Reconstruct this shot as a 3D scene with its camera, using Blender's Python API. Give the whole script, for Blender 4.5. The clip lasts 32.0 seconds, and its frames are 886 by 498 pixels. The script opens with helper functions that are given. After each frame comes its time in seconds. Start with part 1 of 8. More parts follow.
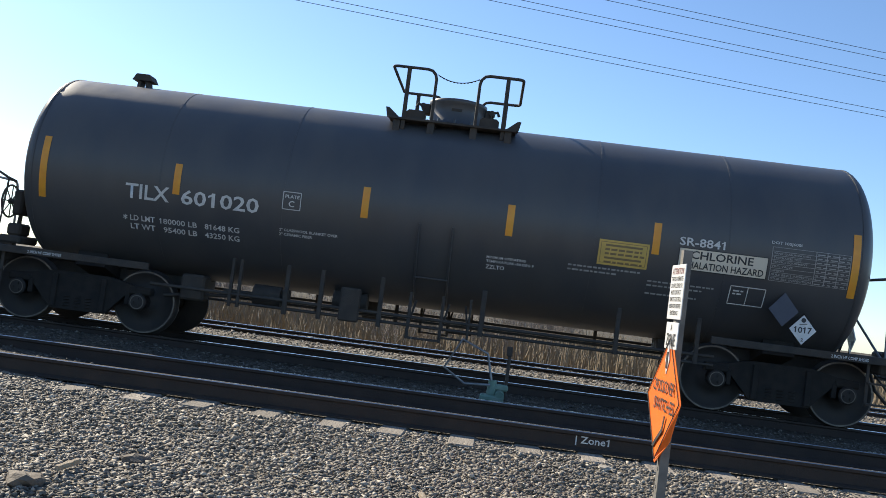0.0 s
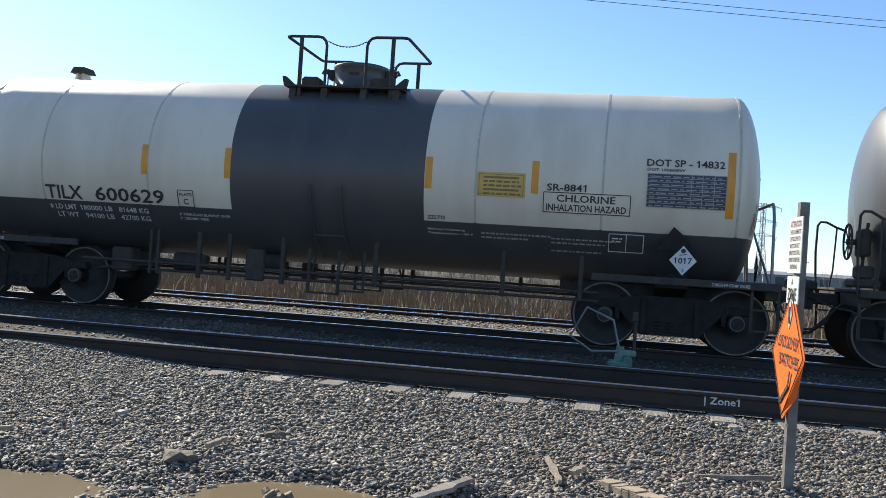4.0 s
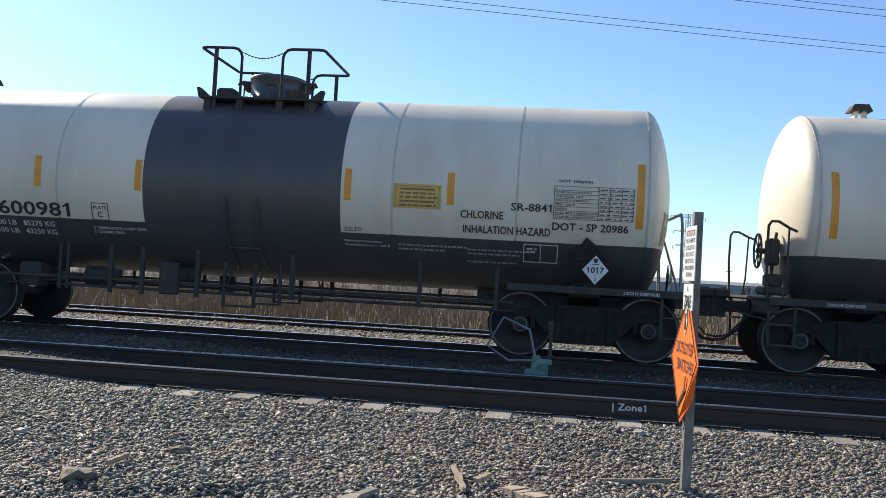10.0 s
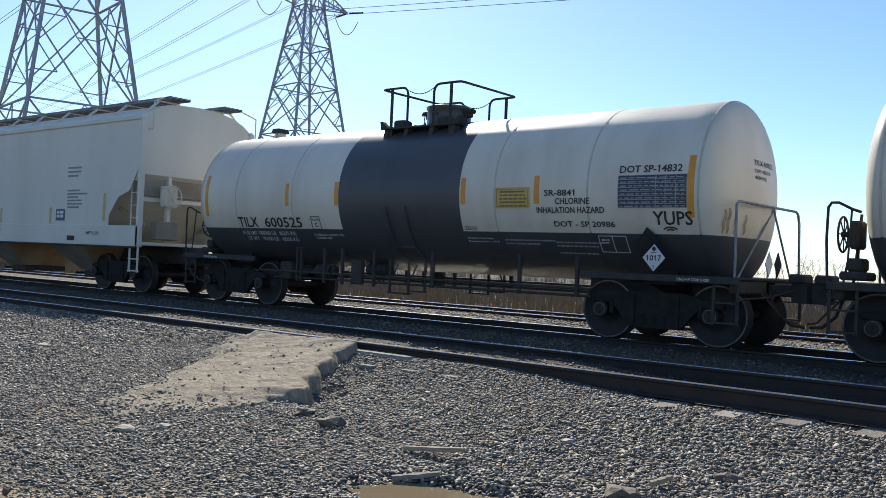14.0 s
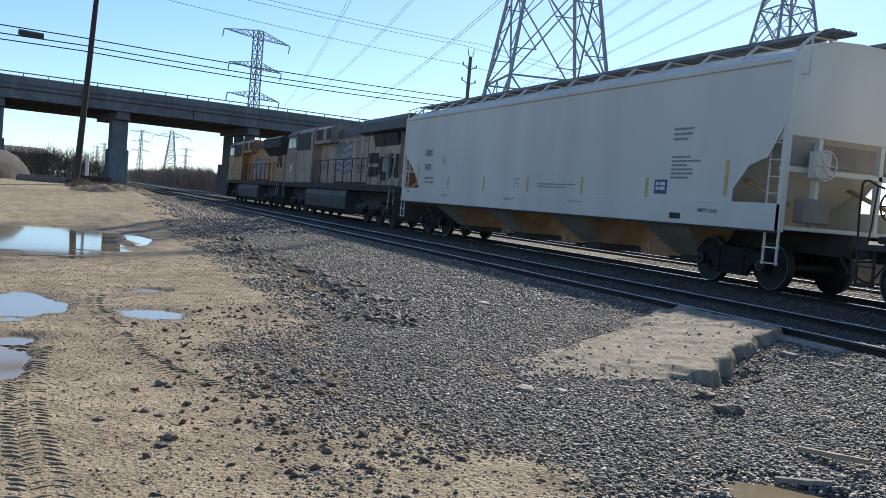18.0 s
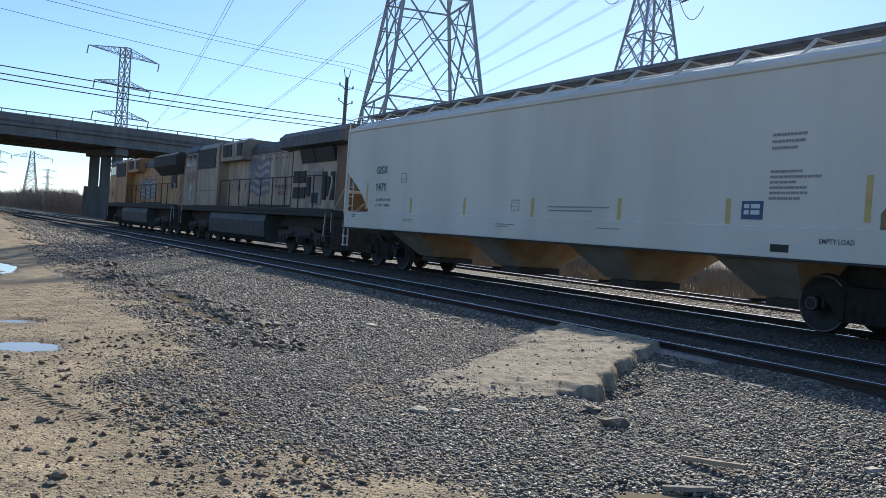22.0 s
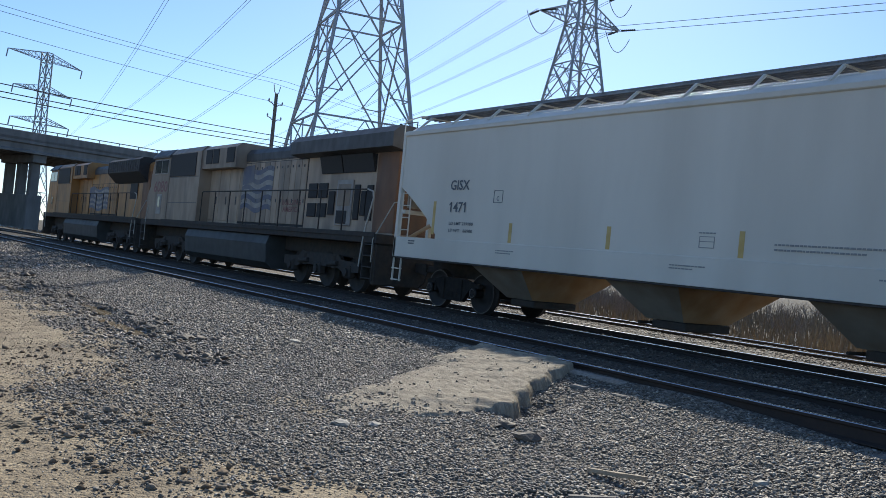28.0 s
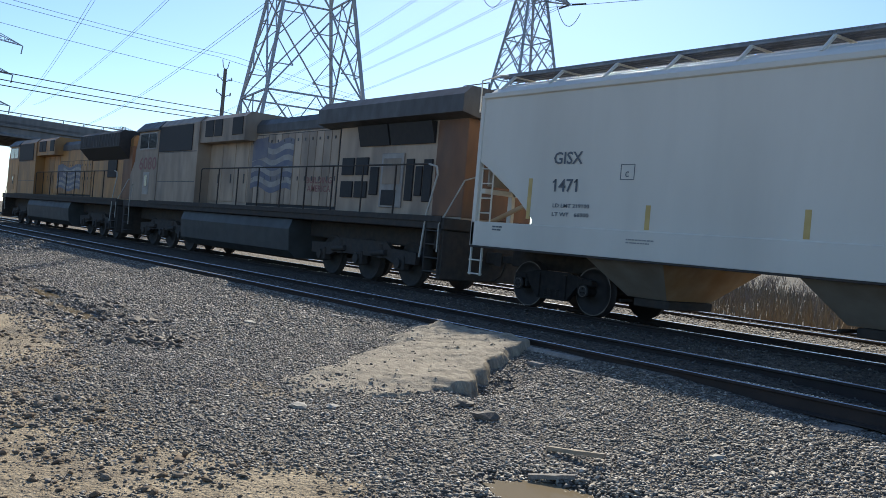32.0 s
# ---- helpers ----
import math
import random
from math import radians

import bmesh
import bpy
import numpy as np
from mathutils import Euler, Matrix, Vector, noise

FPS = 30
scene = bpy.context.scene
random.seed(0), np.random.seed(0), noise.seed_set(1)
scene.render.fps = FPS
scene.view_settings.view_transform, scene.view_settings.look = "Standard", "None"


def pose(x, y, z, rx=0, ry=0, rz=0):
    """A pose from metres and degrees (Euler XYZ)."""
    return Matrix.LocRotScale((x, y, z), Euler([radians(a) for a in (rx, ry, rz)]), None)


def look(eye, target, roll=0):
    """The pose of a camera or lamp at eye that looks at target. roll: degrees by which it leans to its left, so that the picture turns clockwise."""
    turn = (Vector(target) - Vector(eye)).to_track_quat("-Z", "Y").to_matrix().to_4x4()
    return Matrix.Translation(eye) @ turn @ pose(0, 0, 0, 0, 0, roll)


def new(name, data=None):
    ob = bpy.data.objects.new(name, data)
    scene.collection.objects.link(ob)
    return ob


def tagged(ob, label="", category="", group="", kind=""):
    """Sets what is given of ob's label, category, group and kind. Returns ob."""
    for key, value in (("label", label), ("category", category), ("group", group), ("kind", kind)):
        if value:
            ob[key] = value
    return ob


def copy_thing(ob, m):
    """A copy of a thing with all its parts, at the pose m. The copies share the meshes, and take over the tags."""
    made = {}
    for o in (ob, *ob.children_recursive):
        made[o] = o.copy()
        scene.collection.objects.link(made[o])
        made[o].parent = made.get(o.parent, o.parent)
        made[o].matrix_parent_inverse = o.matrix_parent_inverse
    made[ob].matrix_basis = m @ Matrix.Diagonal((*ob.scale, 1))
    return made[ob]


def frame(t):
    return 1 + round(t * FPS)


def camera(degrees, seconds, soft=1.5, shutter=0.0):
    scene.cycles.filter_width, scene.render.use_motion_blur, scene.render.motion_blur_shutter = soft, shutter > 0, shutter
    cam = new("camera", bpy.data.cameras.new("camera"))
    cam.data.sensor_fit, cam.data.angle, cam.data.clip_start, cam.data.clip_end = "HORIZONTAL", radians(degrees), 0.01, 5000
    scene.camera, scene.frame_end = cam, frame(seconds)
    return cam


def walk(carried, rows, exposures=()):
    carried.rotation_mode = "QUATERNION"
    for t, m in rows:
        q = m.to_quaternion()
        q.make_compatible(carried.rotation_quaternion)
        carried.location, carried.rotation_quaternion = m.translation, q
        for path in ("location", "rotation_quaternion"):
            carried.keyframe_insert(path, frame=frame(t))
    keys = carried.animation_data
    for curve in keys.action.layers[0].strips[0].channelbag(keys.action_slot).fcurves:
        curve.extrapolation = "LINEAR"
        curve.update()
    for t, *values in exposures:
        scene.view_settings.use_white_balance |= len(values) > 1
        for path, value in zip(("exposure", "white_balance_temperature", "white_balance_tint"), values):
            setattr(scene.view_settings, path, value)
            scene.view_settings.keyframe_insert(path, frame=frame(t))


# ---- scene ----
cam = camera(51.85, 32.0, soft=0.8)
# seconds, x, y, z, yaw, pitch, lean
PATH = [
    (0.0, -0.000, 0.000, 1.072, 2.84, 3.09, -7.38),
    (0.5, -0.025, -0.067, 1.075, 2.59, 3.23, -7.28),
    (1.0, -0.009, -0.087, 1.065, 2.18, 3.38, -7.13),
    (1.5, 0.014, -0.108, 1.063, 2.41, 3.26, -6.94),
    (2.0, 0.037, -0.126, 1.060, 4.17, 2.96, -6.48),
    (2.5, 0.084, -0.125, 1.056, 6.86, 1.84, -5.45),
    (3.0, 0.114, -0.121, 1.053, 8.86, 0.92, -4.38),
    (3.5, 0.114, -0.128, 1.060, 10.05, 0.63, -3.89),
    (4.0, 0.130, -0.135, 1.067, 11.06, 0.70, -3.73),
    (4.5, 0.155, -0.129, 1.078, 11.92, 0.73, -3.64),
    (6.5, 0.181, -0.122, 1.063, 6.00, 1.92, -4.88),
    (7.0, 0.197, -0.120, 1.064, 3.74, 1.22, -4.87),
    (7.5, 0.200, -0.088, 1.054, 2.69, 0.37, -4.94),
    (8.0, 0.197, -0.115, 1.058, 3.37, 0.25, -4.77),
    (8.5, 0.209, -0.102, 1.063, 5.38, 1.05, -4.30),
    (9.0, 0.213, -0.125, 1.071, 6.34, 1.81, -3.93),
    (9.5, 0.277, -0.148, 1.070, 6.51, 2.07, -3.53),
    (10.0, 0.318, -0.150, 1.068, 6.78, 1.72, -3.20),
    (10.5, 0.327, -0.147, 1.072, 6.98, 1.38, -2.89),
    (11.0, 0.351, -0.172, 1.069, 6.16, 1.50, -2.79),
    (11.5, 0.370, -0.180, 1.070, 5.48, 1.90, -2.88),
    (12.0, 0.347, -0.182, 1.063, 6.26, 2.40, -2.86),
    (12.5, 0.319, -0.177, 1.054, 8.18, 2.26, -3.32),
    (13.0, 0.280, -0.158, 1.039, 11.59, 1.42, -3.77),
    (13.5, 0.155, 0.142, 1.042, 18.44, 0.77, -3.46),
    (13.6, 0.142, 0.180, 1.052, 21.76, 0.82, -3.16),
    (13.8, 0.094, 0.226, 1.059, 30.60, 0.76, -2.73),
    (14.0, 0.065, 0.255, 1.057, 39.17, 0.88, -2.52),
    (14.2, 0.045, 0.376, 1.058, 47.04, 0.85, -2.60),
    (14.4, 0.033, 0.459, 1.070, 54.76, 0.76, -2.70),
    (14.7, 0.077, 0.557, 1.060, 61.78, 0.28, -2.73),
    (15.0, 0.100, 0.602, 1.065, 65.77, -0.09, -3.20),
    (15.5, 0.136, 0.668, 1.099, 66.60, -0.51, -3.96),
    (17.5, 0.232, 0.735, 1.111, 66.21, -2.80, -5.35),
    (18.0, 0.279, 0.751, 1.112, 68.03, -2.81, -4.77),
    (18.5, 0.303, 0.735, 1.124, 68.65, -2.55, -4.02),
    (19.0, 0.281, 0.687, 1.126, 66.93, -1.89, -3.51),
    (19.5, 0.292, 0.650, 1.130, 65.47, -1.46, -3.48),
    (20.0, 0.283, 0.646, 1.131, 65.02, -1.49, -3.58),
    (20.5, 0.290, 0.637, 1.131, 64.03, -1.26, -3.83),
    (21.0, 0.309, 0.623, 1.133, 62.77, -0.80, -4.31),
    (21.5, 0.312, 0.606, 1.132, 61.62, -0.83, -4.46),
    (22.0, 0.308, 0.599, 1.142, 60.32, -0.99, -4.06),
    (22.5, 0.334, 0.563, 1.138, 58.61, -0.58, -3.73),
    (23.0, 0.347, 0.517, 1.139, 57.26, -0.19, -3.74),
    (23.5, 0.357, 0.485, 1.138, 56.54, 0.10, -3.80),
    (24.0, 0.363, 0.482, 1.141, 56.87, 1.08, -4.01),
    (24.5, 0.360, 0.455, 1.152, 57.84, 2.03, -4.51),
    (26.5, 0.508, 0.420, 1.153, 56.71, 1.11, -4.98),
    (27.0, 0.521, 0.424, 1.158, 55.45, 0.90, -5.49),
    (27.5, 0.542, 0.435, 1.160, 54.92, 0.72, -5.63),
    (28.0, 0.596, 0.423, 1.140, 55.60, 0.71, -5.77),
    (28.5, 0.558, 0.430, 1.150, 56.44, 0.21, -5.72),
    (29.0, 0.507, 0.447, 1.159, 55.57, -0.44, -5.49),
    (29.5, 0.513, 0.456, 1.171, 52.68, -0.74, -5.29),
    (30.0, 0.527, 0.454, 1.175, 49.76, -0.56, -5.52),
    (30.5, 0.521, 0.444, 1.177, 49.37, -0.57, -5.70),
    (31.0, 0.529, 0.436, 1.182, 51.06, -0.55, -5.43),
    (31.5, 0.527, 0.441, 1.185, 52.41, -0.33, -5.11),
    (32.0, 0.536, 0.431, 1.181, 52.68, -0.58, -5.08),
]
walk(cam, [(t, pose(x, y, z, 90 + pitch, lean, yaw)) for t, x, y, z, yaw, pitch, lean in PATH], exposures=((0.0, 0.68, 6350, 8), (4.0, 0.64, 6100, 8), (13.0, 0.62, 6200, 8), (14.7, 0.20, 5850, 8), (19.0, 0.32, 5850, 8), (23.0, 0.28, 5800, 8), (27.0, 0.20, 5750, 8), (30.0, 0.32, 5900, 8), (32.0, 0.36, 5900, 8)))
# seconds, metres by which the train has rolled
ROLL = [
    (0.0, -0.55), (0.5, 0.77), (1.0, 2.09), (1.5, 3.43), (2.0, 4.74), (2.5, 6.02),
    (3.0, 7.30), (3.5, 8.57), (4.0, 9.87), (4.5, 11.11), (6.5, 15.98), (7.0, 17.12),
    (7.5, 18.24), (8.0, 19.38), (8.5, 20.56), (9.0, 21.61), (9.5, 22.64), (10.0, 23.63),
    (10.5, 24.60), (11.0, 25.52), (11.5, 26.42), (12.0, 27.34), (12.5, 28.24), (13.0, 29.11),
    (13.5, 29.88), (13.6, 30.04), (13.8, 30.36), (14.0, 30.68), (14.2, 30.99), (14.4, 31.32),
    (14.7, 31.84), (15.0, 32.41), (15.5, 33.40), (17.5, 36.45), (18.0, 37.23), (18.5, 38.01),
    (19.0, 38.77), (19.5, 39.52), (20.0, 40.27), (20.5, 41.01), (21.0, 41.74), (21.5, 42.45),
    (22.0, 43.15), (22.5, 43.85), (23.0, 44.53), (23.5, 45.21), (24.0, 45.88), (24.5, 46.59),
    (26.5, 49.14), (27.0, 49.75), (27.5, 50.33), (28.0, 50.87), (28.5, 51.46), (29.0, 52.10),
    (29.5, 52.73), (30.0, 53.33), (30.5, 53.94), (31.0, 54.55), (31.5, 55.15), (32.0, 55.74),
]

# ---- light ----
SUN_YAW, SUN_EL = 48.5, 32.6          # degrees left of +y, and above the horizon
world = bpy.data.worlds.new("sky")
scene.world = world
world.use_nodes = True
_n = world.node_tree.nodes
_sky = _n.new("ShaderNodeTexSky")
_sky.sky_type, _sky.sun_disc = "NISHITA", False
_sky.sun_elevation, _sky.sun_rotation = radians(SUN_EL), radians(-SUN_YAW)
_sky.air_density, _sky.dust_density, _sky.ozone_density = 0.85, 0.25, 4.0
world.node_tree.links.new(_sky.outputs[0], _n["Background"].inputs[0])
_n["Background"].inputs[1].default_value = 0.118
sun = new("sun", bpy.data.lights.new("sun", "SUN"))
sun.data.energy, sun.data.angle, sun.data.color = 5.0, radians(0.55), (1.0, 0.88, 0.70)
_d = Vector((-math.sin(radians(SUN_YAW)) * math.cos(radians(SUN_EL)), math.cos(radians(SUN_YAW)) * math.cos(radians(SUN_EL)), math.sin(radians(SUN_EL))))
sun.matrix_world = look(_d * 50, (0, 0, 0))


# ---- plan: x along the tracks, y across them, z = 0 at the top of the train's rails ----
Y_NEAR, Y_TRAIN, Y_FAR = 9.0, 13.88, 18.45     # centre lines of the three tracks
GAUGE = 0.753                                   # centre line to the middle of a rail head
CARS_AT = (-0.31, -14.03, -27.82, -41.75)       # centres of the four tank cars on the train


# ---- materials ----
def mat(name, c1, c2=None, scale=3.0, rough=0.7, metal=0.0, bump=0.0, bump_scale=40.0, stain=None, stain_scale=0.6, stain_amount=0.5, stretch=(1, 1, 1), per_piece=0.0, spec=0.5):
    """A surface of two mixed tones, a larger stain, fine relief and uneven gloss."""
    m = bpy.data.materials.new(name)
    m.use_nodes = True
    nt = m.node_tree
    b = nt.nodes["Principled BSDF"]
    new_node, link = nt.nodes.new, nt.links.new
    c2 = c2 or tuple(v * 0.8 for v in c1)
    co = new_node("ShaderNodeTexCoord")
    mp = new_node("ShaderNodeMapping")
    mp.inputs["Scale"].default_value = stretch
    link(co.outputs["Object"], mp.inputs[0])
    n1 = new_node("ShaderNodeTexNoise")
    n1.inputs["Scale"].default_value, n1.inputs["Detail"].default_value = scale, 6
    link(mp.outputs[0], n1.inputs[0])
    r1 = new_node("ShaderNodeValToRGB")
    r1.color_ramp.elements[0].position, r1.color_ramp.elements[1].position = 0.35, 0.65
    r1.color_ramp.elements[0].color, r1.color_ramp.elements[1].color = (*c1, 1), (*c2, 1)
    link(n1.outputs[0], r1.inputs[0])
    out = r1.outputs[0]
    if stain:
        n2 = new_node("ShaderNodeTexNoise")
        n2.inputs["Scale"].default_value, n2.inputs["Detail"].default_value = stain_scale, 5
        link(mp.outputs[0], n2.inputs[0])
        r2 = new_node("ShaderNodeMapRange")
        r2.inputs[1].default_value, r2.inputs[2].default_value, r2.inputs[4].default_value = 0.45, 0.75, stain_amount
        link(n2.outputs[0], r2.inputs[0])
        mx = new_node("ShaderNodeMix")
        mx.data_type = "RGBA"
        link(r2.outputs[0], mx.inputs[0]), link(out, mx.inputs[6])
        mx.inputs[7].default_value = (*stain, 1)
        out = mx.outputs[2]
    if per_piece:
        oi = new_node("ShaderNodeObjectInfo")
        mr = new_node("ShaderNodeMapRange")
        mr.inputs[3].default_value, mr.inputs[4].default_value = 1 - per_piece, 1 + per_piece
        link(oi.outputs["Random"], mr.inputs[0])
        ml = new_node("ShaderNodeVectorMath")
        ml.operation = "SCALE"
        link(out, ml.inputs[0]), link(mr.outputs[0], ml.inputs["Scale"])
        out = ml.outputs[0]
    link(out, b.inputs["Base Color"])
    rr = new_node("ShaderNodeMapRange")
    rr.inputs[3].default_value, rr.inputs[4].default_value = max(rough - 0.12, 0.02), min(rough + 0.12, 1)
    link(n1.outputs[0], rr.inputs[0]), link(rr.outputs[0], b.inputs["Roughness"])
    b.inputs["Metallic"].default_value = metal
    b.inputs["Specular IOR Level"].default_value = spec
    if bump:
        n3 = new_node("ShaderNodeTexNoise")
        n3.inputs["Scale"].default_value, n3.inputs["Detail"].default_value = bump_scale, 4
        link(mp.outputs[0], n3.inputs[0])
        bp = new_node("ShaderNodeBump")
        bp.inputs["Strength"].default_value, bp.inputs["Distance"].default_value = bump, 0.02
        link(n3.outputs[0], bp.inputs["Height"]), link(bp.outputs[0], b.inputs["Normal"])
    return m


M_WHITE = mat("tank_white_paint", (0.80, 0.725, 0.585), (0.73, 0.65, 0.515), 1.2, 0.42, bump=0.05, bump_scale=6, stain=(0.46, 0.37, 0.26), stain_scale=0.9, stain_amount=0.35, stretch=(1.6, 1, 0.35))
M_BLACK = mat("tank_black_paint", (0.066, 0.068, 0.074), (0.082, 0.082, 0.084), 2.0, 0.40, bump=0.04, bump_scale=6, stain=(0.100, 0.090, 0.078), stain_scale=0.8, stain_amount=0.4, stretch=(1.2, 1, 0.4))
M_UNDER = mat("undercarriage_grime", (0.046, 0.043, 0.039), (0.072, 0.063, 0.054), 7, 0.8, bump=0.25, bump_scale=60, stain=(0.085, 0.06, 0.042), stain_scale=2.5, spec=0.3)
M_FRAME = mat("greasy_truck_casting", (0.020, 0.019, 0.018), (0.034, 0.030, 0.026), 7, 0.85, bump=0.25, bump_scale=60, spec=0.25)
M_RIM = mat("polished_wheel_rim", (0.17, 0.15, 0.13), (0.11, 0.10, 0.09), 9, 0.45, 0.7)
M_WHEEL = mat("worn_wheel_steel", (0.026, 0.024, 0.023), (0.038, 0.033, 0.029), 6, 0.7, 0.2, bump=0.1, stain=(0.055, 0.042, 0.034), stain_scale=4)
M_TREAD = mat("bright_rail_steel", (0.60, 0.59, 0.57), (0.48, 0.46, 0.44), 8, 0.2, 1.0)
M_RAIL = mat("rusty_rail_side", (0.046, 0.037, 0.032), (0.064, 0.048, 0.039), 5, 0.85, 0.1, bump=0.3, bump_scale=50, stain=(0.035, 0.03, 0.028), stain_scale=1.5, spec=0.3)
M_TIE = mat("weathered_tie_wood", (0.22, 0.19, 0.155), (0.33, 0.29, 0.24), 6, 0.9, bump=0.5, bump_scale=18, stretch=(6, 0.7, 6), stain=(0.11, 0.09, 0.075), stain_scale=1.2, per_piece=0.3)
M_YEL = mat("reflective_amber_strip", (0.86, 0.37, 0.03), (0.77, 0.31, 0.03), 5, 0.35, stain=(0.45, 0.26, 0.06), stain_scale=4, stain_amount=0.4)
M_LETW = mat("white_stencil_paint", (0.72, 0.71, 0.68), (0.6, 0.59, 0.56), 14, 0.6)
M_LETD = mat("worn_white_stencil", (0.42, 0.41, 0.39), (0.32, 0.31, 0.30), 14, 0.6)
M_LETB = mat("worn_brown_print", (0.20, 0.14, 0.07), (0.26, 0.18, 0.08), 14, 0.6)
M_LETK = mat("black_stencil_paint", (0.03, 0.03, 0.032), (0.05, 0.05, 0.05), 14, 0.6)
M_PLACARD = mat("placard_white", (0.75, 0.75, 0.74), (0.66, 0.66, 0.64), 9, 0.45)
M_ORANGE = mat("orange_sign_sheet", (0.95, 0.19, 0.015), (0.90, 0.165, 0.015), 5, 0.5, bump=0.04, bump_scale=9, stain=(0.62, 0.11, 0.02), stain_scale=4, stain_amount=0.35)
M_YSIGN = mat("yellow_sign_sheet", (0.72, 0.49, 0.12), (0.63, 0.42, 0.11), 6, 0.5, stain=(0.4, 0.32, 0.1), stain_scale=4, stain_amount=0.4)
M_GALV = mat("galvanised_steel", (0.30, 0.31, 0.32), (0.22, 0.23, 0.24), 4, 0.55, 0.6, stain=(0.16, 0.15, 0.14), stain_scale=2)
M_POSTWOOD = mat("grey_post_wood", (0.24, 0.21, 0.18), (0.15, 0.13, 0.11), 9, 0.9, bump=0.4, bump_scale=30, stretch=(5, 5, 0.5))
M_HOPPER = mat("hopper_grey_paint", (0.76, 0.715, 0.61), (0.70, 0.66, 0.56), 0.9, 0.5, bump=0.04, bump_scale=4, stain=(0.50, 0.45, 0.37), stain_scale=0.5, stain_amount=0.35, stretch=(1.2, 1, 0.3))
M_LOCOY = mat("locomotive_yellow_paint", (0.44, 0.215, 0.055), (0.34, 0.175, 0.06), 2, 0.5, bump=0.05, bump_scale=12, stain=(0.10, 0.075, 0.055), stain_scale=0.9, stain_amount=0.8, stretch=(1.5, 1, 0.5), per_piece=0.25)
M_LOCOG = mat("locomotive_grey_paint", (0.105, 0.105, 0.105), (0.07, 0.068, 0.066), 3, 0.6, stain=(0.07, 0.062, 0.055), stain_scale=0.9, stretch=(1, 1, 0.5))
M_DARK = mat("dark_grille", (0.02, 0.02, 0.02), (0.035, 0.033, 0.03), 8, 0.7)
M_GLASS = mat("dark_cab_glass", (0.015, 0.018, 0.02), (0.02, 0.022, 0.024), 3, 0.08)
M_CONC = mat("weathered_concrete", (0.27, 0.255, 0.235), (0.20, 0.19, 0.175), 1.2, 0.9, bump=0.15, bump_scale=8, stain=(0.10, 0.095, 0.09), stain_scale=0.25, stain_amount=0.7, stretch=(1, 1, 0.4))
M_LATT = mat("lattice_tower_steel", (0.44, 0.45, 0.46), (0.35, 0.36, 0.37), 1, 0.65)
M_WIRE = mat("dark_wire", (0.06, 0.06, 0.065), (0.09, 0.09, 0.09), 1, 0.6, 0.3)
M_GRASS = mat("dry_straw_grass", (0.27, 0.20, 0.12), (0.19, 0.145, 0.085), 5, 0.9, stain=(0.12, 0.09, 0.06), stain_scale=0.3)
M_TWIG = mat("bare_twig_bark", (0.27, 0.215, 0.17), (0.18, 0.145, 0.115), 3, 0.9)


